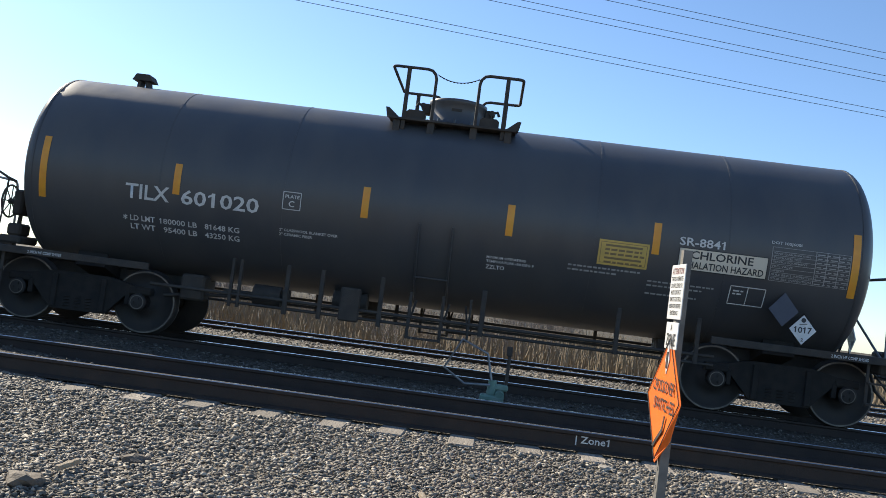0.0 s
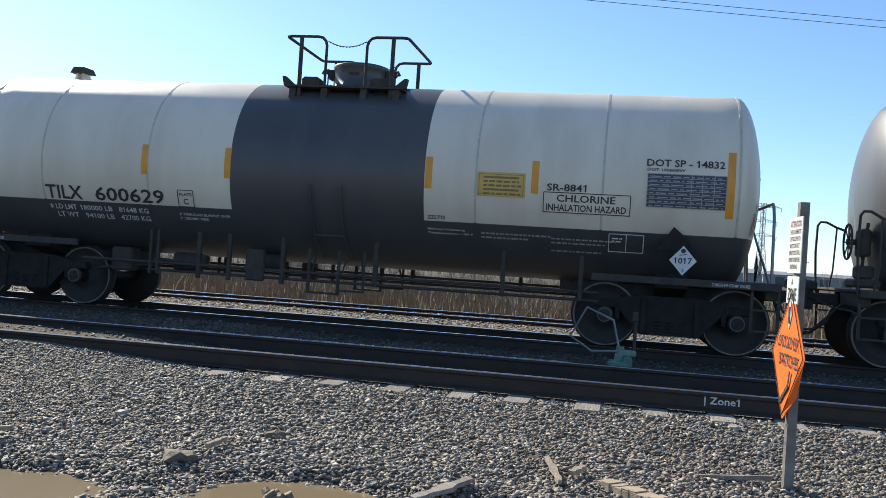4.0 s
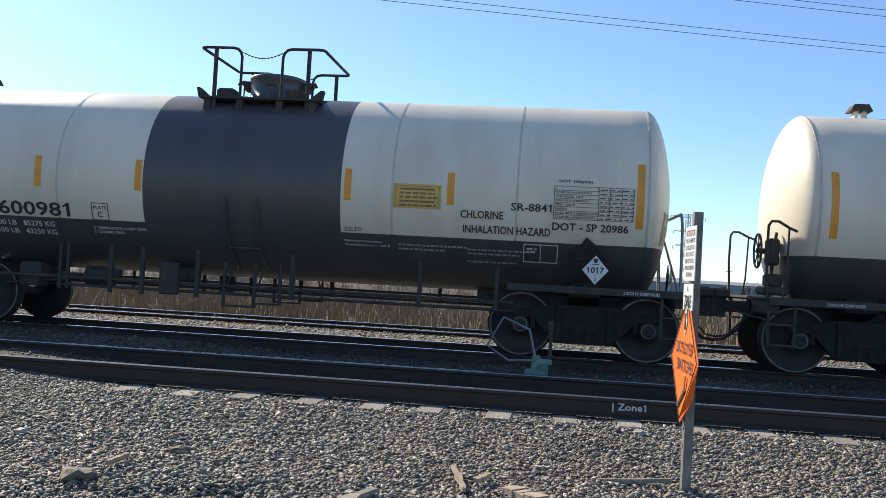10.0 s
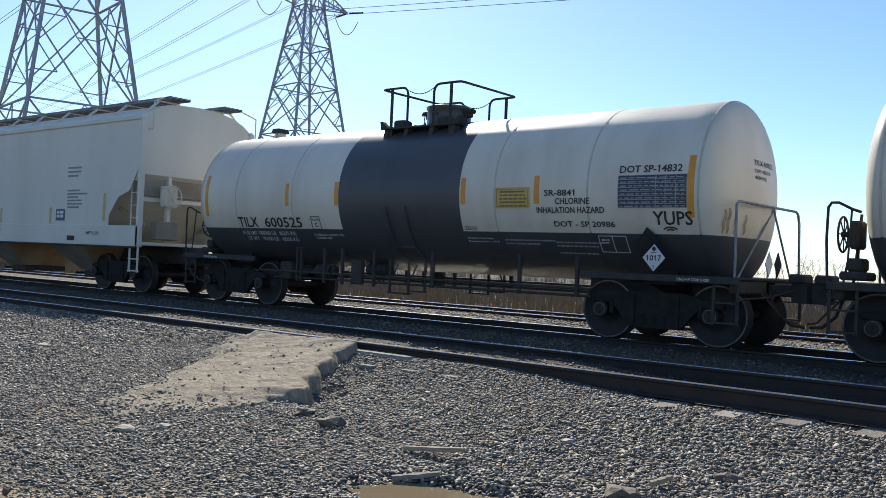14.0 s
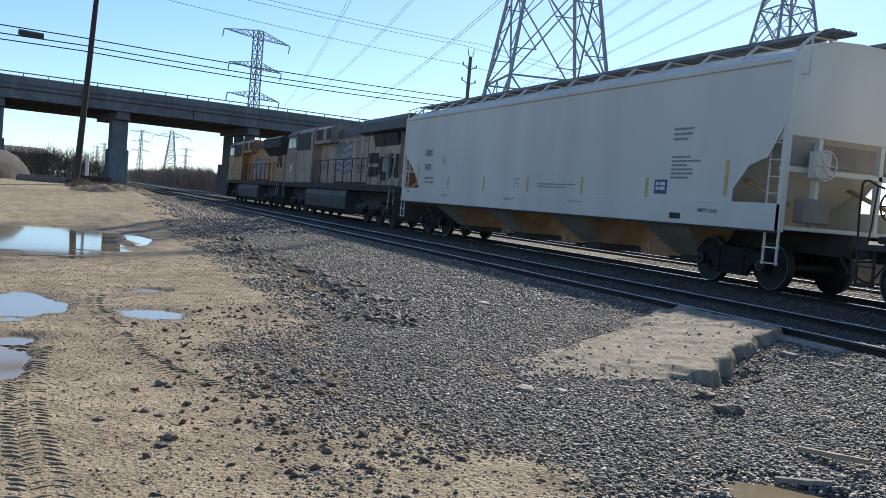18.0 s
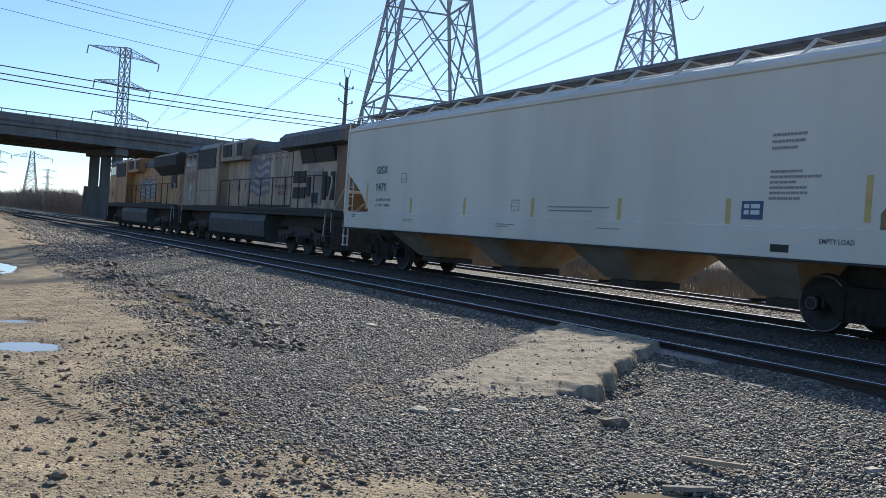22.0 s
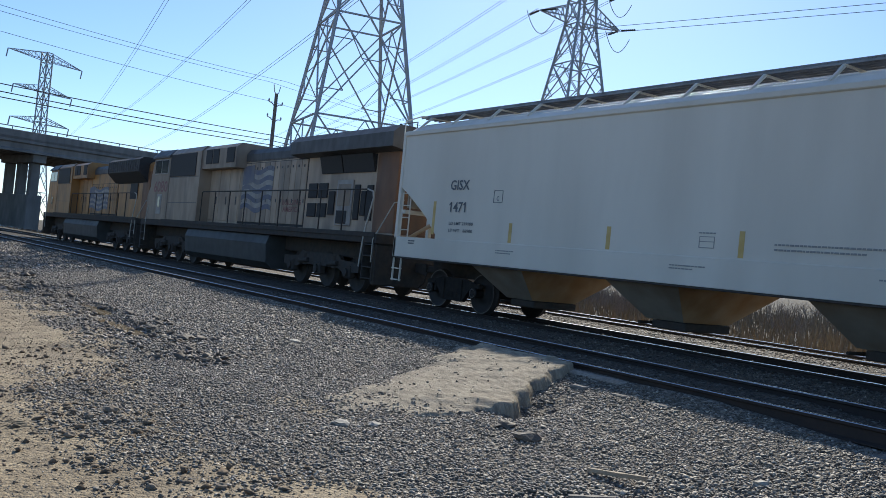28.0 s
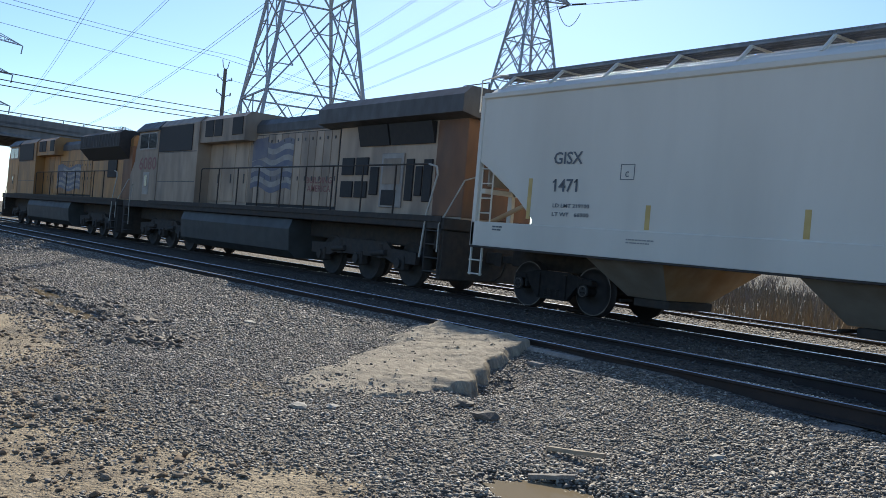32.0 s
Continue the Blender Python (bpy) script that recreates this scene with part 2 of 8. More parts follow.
# ---- mesh tools ----
class G:
    """Gathers faces, with a material slot and a smooth flag each, for one mesh."""

    def __init__(self):
        self.v, self.f, self.m, self.s, self.cuts = [], [], [], [], []

    def add(self, vs, fs, mi=0, smooth=False):
        k = len(self.v)
        self.v += [tuple(p) for p in vs]
        self.f += [tuple(i + k for i in q) for q in fs]
        self.m += [mi] * len(fs)
        self.s += [smooth] * len(fs)
        return self

    def cut(self):
        self.cuts.append((len(self.v), len(self.f)))

    def box(self, x0, x1, y0, y1, z0, z1, b=0.0, mi=0):
        self.cut()
        if b <= 0:
            vs = [(x, y, z) for x in (x0, x1) for y in (y0, y1) for z in (z0, z1)]
            return self.add(vs, [(0, 1, 3, 2), (4, 6, 7, 5), (0, 4, 5, 1), (2, 3, 7, 6), (0, 2, 6, 4), (1, 5, 7, 3)], mi)
        b = min(b, (x1 - x0) * 0.45, (y1 - y0) * 0.45, (z1 - z0) * 0.45)
        vs, idx = [], {}
        for sx in (0, 1):
            for sy in (0, 1):
                for sz in (0, 1):
                    c = ((x0, x1)[sx], (y0, y1)[sy], (z0, z1)[sz])
                    i = ((1, -1)[sx] * b, (1, -1)[sy] * b, (1, -1)[sz] * b)
                    for a in range(3):
                        idx[sx, sy, sz, a] = len(vs)
                        vs.append(tuple(c[k] + (0 if k == a else i[k]) for k in range(3)))
        fs = []
        for a in range(3):
            p, q = [k for k in range(3) if k != a]
            for s in (0, 1):
                loop = []
                for sp, sq in ((0, 0), (1, 0), (1, 1), (0, 1)):
                    key = [0, 0, 0]
                    key[a], key[p], key[q] = s, sp, sq
                    loop.append(idx[(*key, a)])
                fs.append(tuple(loop))
            for sp in (0, 1):
                for sq in (0, 1):
                    k0, k1 = [0, 0, 0], [0, 0, 0]
                    k0[p], k0[q], k1[p], k1[q], k1[a] = sp, sq, sp, sq, 1
                    fs.append((idx[(*k0, p)], idx[(*k1, p)], idx[(*k1, q)], idx[(*k0, q)]))
        for sx in (0, 1):
            for sy in (0, 1):
                for sz in (0, 1):
                    fs.append(tuple(idx[sx, sy, sz, a] for a in range(3)))
        return self.add(vs, fs, mi)

    def cyl(self, p, q, r, n=10, r2=None, mi=0, caps=True):
        self.cut()
        p, q = Vector(p), Vector(q)
        r2 = r if r2 is None else r2
        w = (q - p).normalized()
        a = w.orthogonal().normalized()
        c = w.cross(a)
        vs = []
        for o, rr in ((p, r), (q, r2)):
            for i in range(n):
                t = 2 * math.pi * i / n
                vs.append(o + a * (math.cos(t) * rr) + c * (math.sin(t) * rr))
        self.add(vs, [(i, (i + 1) % n, n + (i + 1) % n, n + i) for i in range(n)], mi, n > 6)
        if caps:
            self.add(vs, [tuple(range(n - 1, -1, -1)), tuple(range(n, 2 * n))], mi)
        return self

    def tube(self, pts, r, n=8, mi=0):
        """A bent pipe through the points, with mitred joints."""
        self.cut()
        pts = [Vector(p) for p in pts]
        rings, up = [], None
        for i, p in enumerate(pts):
            d = ((pts[i] - pts[i - 1]).normalized() if i else Vector()) + ((pts[i + 1] - pts[i]).normalized() if i < len(pts) - 1 else Vector())
            d = d.normalized()
            a = d.orthogonal().normalized() if up is None else (up - d * up.dot(d)).normalized()
            up = a
            c = d.cross(a)
            rings.append([p + a * (math.cos(2 * math.pi * k / n) * r) + c * (math.sin(2 * math.pi * k / n) * r) for k in range(n)])
        vs = [v for ring in rings for v in ring]
        fs = [(i * n + k, i * n + (k + 1) % n, (i + 1) * n + (k + 1) % n, (i + 1) * n + k) for i in range(len(pts) - 1) for k in range(n)]
        self.add(vs, fs, mi, True)
        return self.add([*rings[0], *rings[-1]], [tuple(range(n - 1, -1, -1)), tuple(range(n, 2 * n))], mi)

    def prism(self, poly, lo, hi, axis="y", mi=0):
        """A polygon of (a, b) pairs drawn out along an axis. a, b are (x, z) for y, (y, z) for x and (x, y) for z."""
        self.cut()
        put = {"y": lambda a, b, t: (a, t, b), "x": lambda a, b, t: (t, a, b), "z": lambda a, b, t: (a, b, t)}[axis]
        n = len(poly)
        vs = [put(a, b, t) for t in (lo, hi) for a, b in poly]
        return self.add(vs, [tuple(range(n - 1, -1, -1)), tuple(range(n, 2 * n))] + [(i, (i + 1) % n, n + (i + 1) % n, n + i) for i in range(n)], mi)

    def lathe(self, rows, n=32, axis="x", at=(0, 0, 0), mi=0, smooth=True):
        """Rows of (place along the axis, radius) turned round it."""
        self.cut()
        vs = []
        for t, r in rows:
            for i in range(n):
                a = 2 * math.pi * i / n
                c, s = math.cos(a) * r, math.sin(a) * r
                q = {"x": (t, c, s), "y": (c, t, s), "z": (c, s, t)}[axis]
                vs.append((q[0] + at[0], q[1] + at[1], q[2] + at[2]))
        fs = [(j * n + i, j * n + (i + 1) % n, (j + 1) * n + (i + 1) % n, (j + 1) * n + i) for j in range(len(rows) - 1) for i in range(n)]
        return self.add(vs, fs, mi, smooth)

    def mesh(self, name, *mats):
        me = bpy.data.meshes.new(name)
        me.from_pydata(self.v, [], self.f)
        for m in mats:
            me.materials.append(m)
        me.polygons.foreach_set("material_index", self.m)
        me.polygons.foreach_set("use_smooth", self.s)
        bm = bmesh.new()
        bm.from_mesh(me)
        bmesh.ops.recalc_face_normals(bm, faces=bm.faces)
        bm.to_mesh(me)
        bm.free()
        return me


def parts(name, g, material, parent, label=""):
    """Each box, pipe or plate of g as a mesh of its own."""
    cuts = g.cuts + [(len(g.v), len(g.f))]
    for (v0, f0), (v1, f1) in zip(cuts, cuts[1:]):
        if f1 > f0:
            q = G()
            q.v, q.f, q.m, q.s = g.v[v0:v1], [tuple(i - v0 for i in f) for f in g.f[f0:f1]], g.m[f0:f1], g.s[f0:f1]
            part(name, q, material, parent, label)


def part(name, g, material, parent, label="", m=None):
    """One mesh object under a thing or a part."""
    me = g if isinstance(g, bpy.types.Mesh) else g.mesh(name, *(material if isinstance(material, (list, tuple)) else [material]))
    ob = new(name, me)
    ob.parent = parent
    if m is not None:
        ob.matrix_basis = m
    return tagged(ob, label, kind="stuff" if name == "lettering" else "")


def thing(name, label, category, m=None, group="", kind=""):
    """An Empty at a thing's base, which carries its parts."""
    ob = new(name)
    ob.empty_display_size = 0.2
    if m is not None:
        ob.matrix_basis = m
    return tagged(ob, label, category, group, kind)


def solid(name, g, material, label, category, m=None, group="", kind=""):
    """A top-level thing of one mesh."""
    return tagged(part(name, g, material, None, m=m), label, category, group, kind)


def words(body, width, height):
    """Bold lettering as a flat mesh in x, z, of that width and height, from its lower left corner."""
    def flat(text):
        cu = bpy.data.curves.new("lettering", "FONT")
        cu.body, cu.resolution_u, cu.offset = text, 2, 0.016
        ob = bpy.data.objects.new("lettering", cu)
        got = bpy.data.meshes.new_from_object(ob)
        bpy.data.objects.remove(ob)
        return got

    me = flat(body)
    bm = bmesh.new()
    bm.from_mesh(me)
    for i, c in enumerate(body):
        if c == "1":
            # the slanting flag at the head of the stroke
            head = flat(body[: i + 1])
            x = max(v.co.x for v in head.vertices) - 0.06
            y = max(v.co.y for v in flat("1").vertices)
            bm.faces.new([bm.verts.new(p) for p in ((x, y - 0.002, 0), (x - 0.20, y - 0.15, 0), (x - 0.20, y - 0.25, 0), (x, y - 0.13, 0))][::-1])
    bm.to_mesh(me)
    bm.free()
    co = np.empty(len(me.vertices) * 3, np.float32)
    me.vertices.foreach_get("co", co)
    co = co.reshape(-1, 3)
    lo, hi = co.min(0), co.max(0)
    out = np.zeros_like(co)
    out[:, 0] = (co[:, 0] - lo[0]) / (hi[0] - lo[0]) * width
    out[:, 2] = (co[:, 1] - lo[1]) / max(hi[1] - lo[1], 1e-6) * height
    me.vertices.foreach_set("co", out.ravel())
    return me



def bend(me, fn):
    """Moves each vertex of a flat x, z mesh to fn(x, z)."""
    for v in me.vertices:
        v.co = fn(v.co.x, v.co.z)
    return me


# ---- ground ----
def fbm(x, y, f):
    return noise.noise(Vector((x * f, y * f, 3.7))) + 0.5 * noise.noise(Vector((x * f * 2.1, y * f * 2.1, 9.1)))


PROFILE = ((-3000, -1.2), (-40, -0.75), (-5, -0.62), (1.5, -0.56), (3.5, -0.45), (5.5, -0.33), (6.9, -0.23), (7.7, -0.135), (10.3, -0.13), (11.2, -0.15), (12.9, -0.15), (14.8, -0.13), (17.3, -0.10), (19.5, -0.10), (20.1, -0.17), (21, -0.32), (23, -0.45), (60, -0.6), (3000, -0.6))


def hollow(x, y):
    """The pit washed out under the broken edge of the crossing ramp."""
    if not (-8.5 < x < -5 and 5 < y < 8.2):
        return 0.0
    u, v = 0.86 * (x + 6.62) + 0.51 * (y - 6.75), 0.86 * (y - 6.75) - 0.51 * (x + 6.62)
    return 0.16 * math.exp(-((u / 0.27) ** 2) - (v / 0.75) ** 2) * (1 + 0.6 * fbm(x, y, 2.2))


def ground_z(x, y):
    z = float(np.interp(y, [p[0] for p in PROFILE], [p[1] for p in PROFILE]))
    lot = max(0.0, min(1.0, (6.5 - y) / 3))
    z += lot * 1.1 * max(0.0, min(1.0, (-x - 30) / 24))
    if y < 7.7 or y > 20.2:
        z += (0.02 if abs(x) < 24 else 0.008 if abs(x) < 80 else 0.15) * fbm(x, y, 0.9) + (0.035 if x > -18 else 0.012) * lot * fbm(x, y, 0.23)
        if abs(x) < 45 and y < 7.7:
            z += 0.009 * fbm(x, y, 2.7)
    # the old crossing and the track beyond it are filled nearly to the rail heads
    if 7.2 < y < 15.6 and x < -3.4:
        fill = max(0.0, min(1.0, (-x - 3.4) / 2.4)) * max(0.0, min(1.0, (x + 90) / 20))
        fill = fill * fill * (3 - 2 * fill)
        level = float(np.interp(y, (7.2, 7.7, 8.15, 8.3, 9.7, 9.9, 12.6, 13.0, 13.2, 14.6, 14.9, 15.6), (-0.21, -0.13, -0.02, -0.03, -0.03, -0.02, -0.07, -0.09, -0.12, -0.12, -0.12, -0.19)))
        z += fill * max(0.0, level - z + 0.015 * fbm(x, y, 1.3))
    z -= hollow(x, y)
    for px, py, rx, ry in PUDDLES:
        if abs(x - px) < 2.2 * rx and abs(y - py) < 2.2 * ry:
            d = math.hypot((x - px) / rx, (y - py) / ry)
            flat = max(0.0, min(1.0, (2.1 - d) / 0.7))
            base = float(np.interp(py, [p[0] for p in PROFILE], [p[1] for p in PROFILE]))
            z += (base + 0.012 * fbm(x, y, 0.9) - z) * flat
            d *= 1 + 0.3 * fbm(x, y, 1.1) + (0.24 if rx < 1 else 0.1) * fbm(x + 9, y, 3.3)
            z -= (0.09 if rx < 1 else 0.10) * max(0.0, 1 - (d / 1.7) ** 2)
    return z


# shallow hollows in the dirt lot that hold water: x, y, half length, half width
PUDDLES = ((-3.4, 4.6, 0.48, 0.29), (-1.66, 4.93, 0.47, 0.35), (-0.55, 5.12, 0.22, 0.15), (-26.0, -0.35, 4.6, 2.0), (-26.1, 2.45, 1.5, 0.26), (-11.6, 1.72, 0.40, 0.30), (-14.07, 1.9, 0.18, 0.19), (-12.3, 0.1, 0.9, 0.45), (-9.72, 0.28, 0.20, 0.13), (-8.45, 0.24, 0.5, 0.15), (-27.0, 4.35, 0.5, 0.14), (-22.3, 3.6, 0.45, 0.12), (-21.0, 4.05, 0.6, 0.13), (-16.8, 4.72, 0.7, 0.12), (-14.0, 4.5, 1.1, 0.16))


def graded(lo, hi, step, far, grow=1.22):
    mid = list(np.arange(lo, hi + step / 2, step))
    a, d = [], step
    v = lo
    while v > -far:
        d *= grow
        v -= d
        a.append(v)
    b, d = [], step
    v = hi
    while v < far:
        d *= grow
        v += d
        b.append(v)
    return a[::-1] + mid + b


def make_ground():
    xs = graded(-34, 8, 0.1, 3000)
    ys = [v for v in graded(-3, 9.9, 0.09, 3000) if v < 9.95] + [v for v in graded(10, 24, 0.16, 3000) if v > 9.95]
    nx, ny = len(xs), len(ys)
    g = G()
    g.v = [(x, y, ground_z(x, y)) for x in xs for y in ys]
    g.f = [(i * ny + j, (i + 1) * ny + j, (i + 1) * ny + j + 1, i * ny + j + 1) for i in range(nx - 1) for j in range(ny - 1)]
    me = bpy.data.meshes.new("ground")
    me.from_pydata(g.v, [], g.f)
    me.polygons.foreach_set("use_smooth", [True] * len(g.f))
    gravel = me.attributes.new("gravel", "FLOAT", "POINT")
    gravel.data.foreach_set("value", [gravel_share(x, y) for x, y, z in g.v])
    wet = me.attributes.new("wet", "FLOAT", "POINT")
    wet.data.foreach_set("value", [wetness(x, y) for x, y, z in g.v])
    field = me.attributes.new("field", "FLOAT", "POINT")
    field.data.foreach_set("value", [max(0.0, min(1.0, max((y - 21.5) / 1.5, (-x - 70) / 12, (-y - 30) / 20) + 0.4 * fbm(x, y, 0.15))) for x, y, z in g.v])
    # mask of the strip under the train's shade, which is put into the colour
    track_shade = me.attributes.new("track_shade", "FLOAT", "POINT")
    track_shade.data.foreach_set("value", [max(0.0, min(1.0, min((y - 8.2) / 0.5, (15.6 - y) / 0.6) + 0.3 * fbm(x, y, 0.8))) for x, y, z in g.v])
    me.materials.append(ground_material())
    tagged(new("ground", me), "trodden tan dirt lot running into grey track ballast", "ground", kind="structure")


def wetness(x, y):
    """Damp earth round the water and along the muddy seam between lot and ballast."""
    v = 0.0
    for px, py, rx, ry in PUDDLES:
        if abs(x - px) < 2 * rx + 0.8 and abs(y - py) < 2 * ry + 0.8:
            v = max(v, 1.9 - 1.1 * math.hypot((x - px) / (rx + 0.15), (y - py) / (ry + 0.15)))
    if -30 < x < -9:
        v = max(v, 1.0 - abs(y - 4.5) / 0.75)
    return max(0.0, min(1.0, v + 0.35 * fbm(x, y, 1.4)))


def gravel_share(x, y):
    edge = float(np.interp(x, [-60, -30, -19, -12, -9, -6.5, -4.6, -3, 0, 8], [5.6, 4.6, 4.5, 3.6, 3.05, 2.8, 2.95, 4.0, 4.7, 4.6]))
    v = 0.5 + (y - edge) / 2.6 + 0.30 * fbm(x, y, 0.45) + 0.35 * fbm(x, y, 1.7)
    v -= 0.9 * math.exp(-(((x + 4.6) / 0.8) ** 2) - ((y - 3.25) / 0.5) ** 2)
    v -= 0.55 * math.exp(-(((x + 7.4) / 0.9) ** 2) - ((y - 4.6) / 0.45) ** 2)
    if y > 20.8:
        v = (21.6 - y)
    return max(0.0, min(1.0, v))


def ground_material():
    m = bpy.data.materials.new("dirt_and_gravel")
    m.use_nodes = True
    nt = m.node_tree
    b = nt.nodes["Principled BSDF"]
    N, L = nt.nodes.new, nt.links.new
    geo = N("ShaderNodeNewGeometry")

    def tex(scale, detail=6):
        n = N("ShaderNodeTexNoise")
        n.inputs["Scale"].default_value, n.inputs["Detail"].default_value = scale, detail
        L(geo.outputs["Position"], n.inputs[0])
        return n

    def ramp(src, stops):
        r = N("ShaderNodeValToRGB")
        while len(r.color_ramp.elements) < len(stops):
            r.color_ramp.elements.new(0.5)
        for e, (p, c) in zip(r.color_ramp.elements, stops):
            e.position, e.color = p, (*c, 1)
        L(src, r.inputs[0])
        return r.outputs[0]

    def mix(f, a, c):
        x = N("ShaderNodeMix")
        x.data_type = "RGBA"
        L(f, x.inputs[0]), L(a, x.inputs[6]), L(c, x.inputs[7])
        return x.outputs[2]

    big, mid, fine = tex(0.35), tex(2.5), tex(28, 8)
    dirt = mix(ramp(fine.outputs[0], [(0.35, (0, 0, 0)), (0.65, (1, 1, 1))]), ramp(big.outputs[0], [(0.3, (0.32, 0.25, 0.155)), (0.7, (0.48, 0.38, 0.24))]), ramp(mid.outputs[0], [(0.36, (0.19, 0.147, 0.092)), (0.64, (0.53, 0.425, 0.27))]))
    patch = tex(7, 5)
    dirt = mix(ramp(patch.outputs[0], [(0.50, (0, 0, 0)), (0.70, (0.5, 0.5, 0.5))]), dirt, ramp(big.outputs[0], [(0.3, (0.13, 0.10, 0.066)), (0.7, (0.20, 0.155, 0.10))]))
    speck = tex(110, 3)
    dirt = mix(ramp(speck.outputs[0], [(0.54, (0, 0, 0)), (0.62, (1, 1, 1))]), dirt, ramp(mid.outputs[0], [(0.3, (0.07, 0.06, 0.05)), (0.7, (0.14, 0.115, 0.09))]))
    vor = N("ShaderNodeTexVoronoi")
    vor.inputs["Scale"].default_value = 34
    L(geo.outputs["Position"], vor.inputs[0])
    sep = N("ShaderNodeSeparateColor")
    L(vor.outputs["Color"], sep.inputs[0])
    stone = ramp(sep.outputs[0], [(0.0, (0.085, 0.072, 0.057)), (0.5, (0.19, 0.162, 0.125)), (1.0, (0.39, 0.338, 0.268))])
    att = N("ShaderNodeAttribute")
    att.attribute_name = "gravel"
    edge = N("ShaderNodeMath")
    edge.operation = "ADD"
    sc = N("ShaderNodeMapRange")
    sc.inputs[3].default_value, sc.inputs[4].default_value = -0.45, 0.45
    L(fine.outputs[0], sc.inputs[0]), L(sc.outputs[0], edge.inputs[0]), L(att.outputs["Fac"], edge.inputs[1])
    sharp = N("ShaderNodeMapRange")
    sharp.inputs[1].default_value, sharp.inputs[2].default_value = 0.4, 0.6
    L(edge.outputs[0], sharp.inputs[0])
    col = mix(sharp.outputs[0], dirt, stone)
    fld = N("ShaderNodeAttribute")
    fld.attribute_name = "field"
    col = mix(fld.outputs["Fac"], col, ramp(mid.outputs[0], [(0.3, (0.055, 0.046, 0.032)), (0.7, (0.11, 0.09, 0.058))]))
    damp = N("ShaderNodeAttribute")
    damp.attribute_name = "wet"
    soak = N("ShaderNodeMix")
    soak.data_type, soak.blend_type = "RGBA", "MULTIPLY"
    soak.inputs[7].default_value = (0.42, 0.38, 0.34, 1)
    L(damp.outputs["Fac"], soak.inputs[0]), L(col, soak.inputs[6])
    # multiplies the shaded strip beside the train down to under half
    track_shade = N("ShaderNodeAttribute")
    track_shade.attribute_name = "track_shade"
    shade_mix = N("ShaderNodeMix")
    shade_mix.data_type, shade_mix.blend_type = "RGBA", "MULTIPLY"
    shade_mix.inputs[7].default_value = (0.45, 0.44, 0.43, 1)
    L(track_shade.outputs["Fac"], shade_mix.inputs[0]), L(soak.outputs[2], shade_mix.inputs[6])
    L(shade_mix.outputs[2], b.inputs["Base Color"])
    gloss = N("ShaderNodeMapRange")
    gloss.inputs[3].default_value, gloss.inputs[4].default_value = 0.93, 0.5
    L(damp.outputs["Fac"], gloss.inputs[0]), L(gloss.outputs[0], b.inputs["Roughness"])
    b.inputs["Specular IOR Level"].default_value = 0.25
    h = N("ShaderNodeMath")
    h.operation = "MULTIPLY_ADD"
    L(vor.outputs["Distance"], h.inputs[0]), L(sharp.outputs[0], h.inputs[1]), L(fine.outputs[0], h.inputs[2])
    bp = N("ShaderNodeBump")
    bp.inputs["Strength"].default_value, bp.inputs["Distance"].default_value = 0.9, 0.04
    L(h.outputs[0], bp.inputs["Height"]), L(bp.outputs[0], b.inputs["Normal"])
    return m


make_ground()


def tyre_track(x0, y0, x1, y1, width, seed):
    """A row of small pressed ridges left by a tyre."""
    rnd = random.Random(seed)
    g = G()
    a = Vector((x1 - x0, y1 - y0, 0))
    n = int(a.length / 0.085)
    d = a.normalized()
    s = Vector((-d.y, d.x, 0))
    for k in range(n):
        if rnd.random() < 0.25:
            continue
        for side in (-1, 1):
            bow = 0.25 * math.sin(k / n * 2.2)
            c = Vector((x0, y0, 0)) + a * (k / n) + s * (bow + side * width * 0.28 + rnd.uniform(-0.02, 0.02))
            p, q = c - s * width * 0.2 + d * 0.03 * side, c + s * width * 0.2 - d * 0.03 * side
            zp, zq = ground_z(p.x, p.y), ground_z(q.x, q.y)
            g.tube([(p.x, p.y, zp - 0.004), (c.x, c.y, (zp + zq) / 2 + 0.003), (q.x, q.y, zq - 0.004)], 0.008 + rnd.uniform(0, 0.005), 4)
    tagged(part("tyre_track", g, M_RIDGE, None), "tyre tread marks pressed into the dirt", "tyre mark", "tyre marks in the lot", "stuff")


M_RIDGE = mat("pressed_dirt_ridge", (0.30, 0.23, 0.145), (0.22, 0.17, 0.105), 9, 0.95)
for _k, (_a, _b, _c, _d) in enumerate(((-4.4, 0.55, -9.6, 0.55), (-4.5, 0.78, -9.3, 0.75), (-7.4, 1.9, -10.2, 1.5), (-10.5, 1.3, -13.5, 1.35))):
    tyre_track(_a, _b, _c, _d, 0.24, _k)


# ---- tracks ----
RAIL_SHAPE = ((-0.07, 0), (0.07, 0), (0.07, 0.012), (0.012, 0.03), (0.009, 0.125), (0.036, 0.14), (0.036, 0.166), (0.028, 0.172), (0.012, 0.1735), (-0.001, 0.1735), (-0.028, 0.172), (-0.036, 0.166), (-0.036, 0.14), (-0.009, 0.125), (-0.012, 0.03), (-0.07, 0.012))


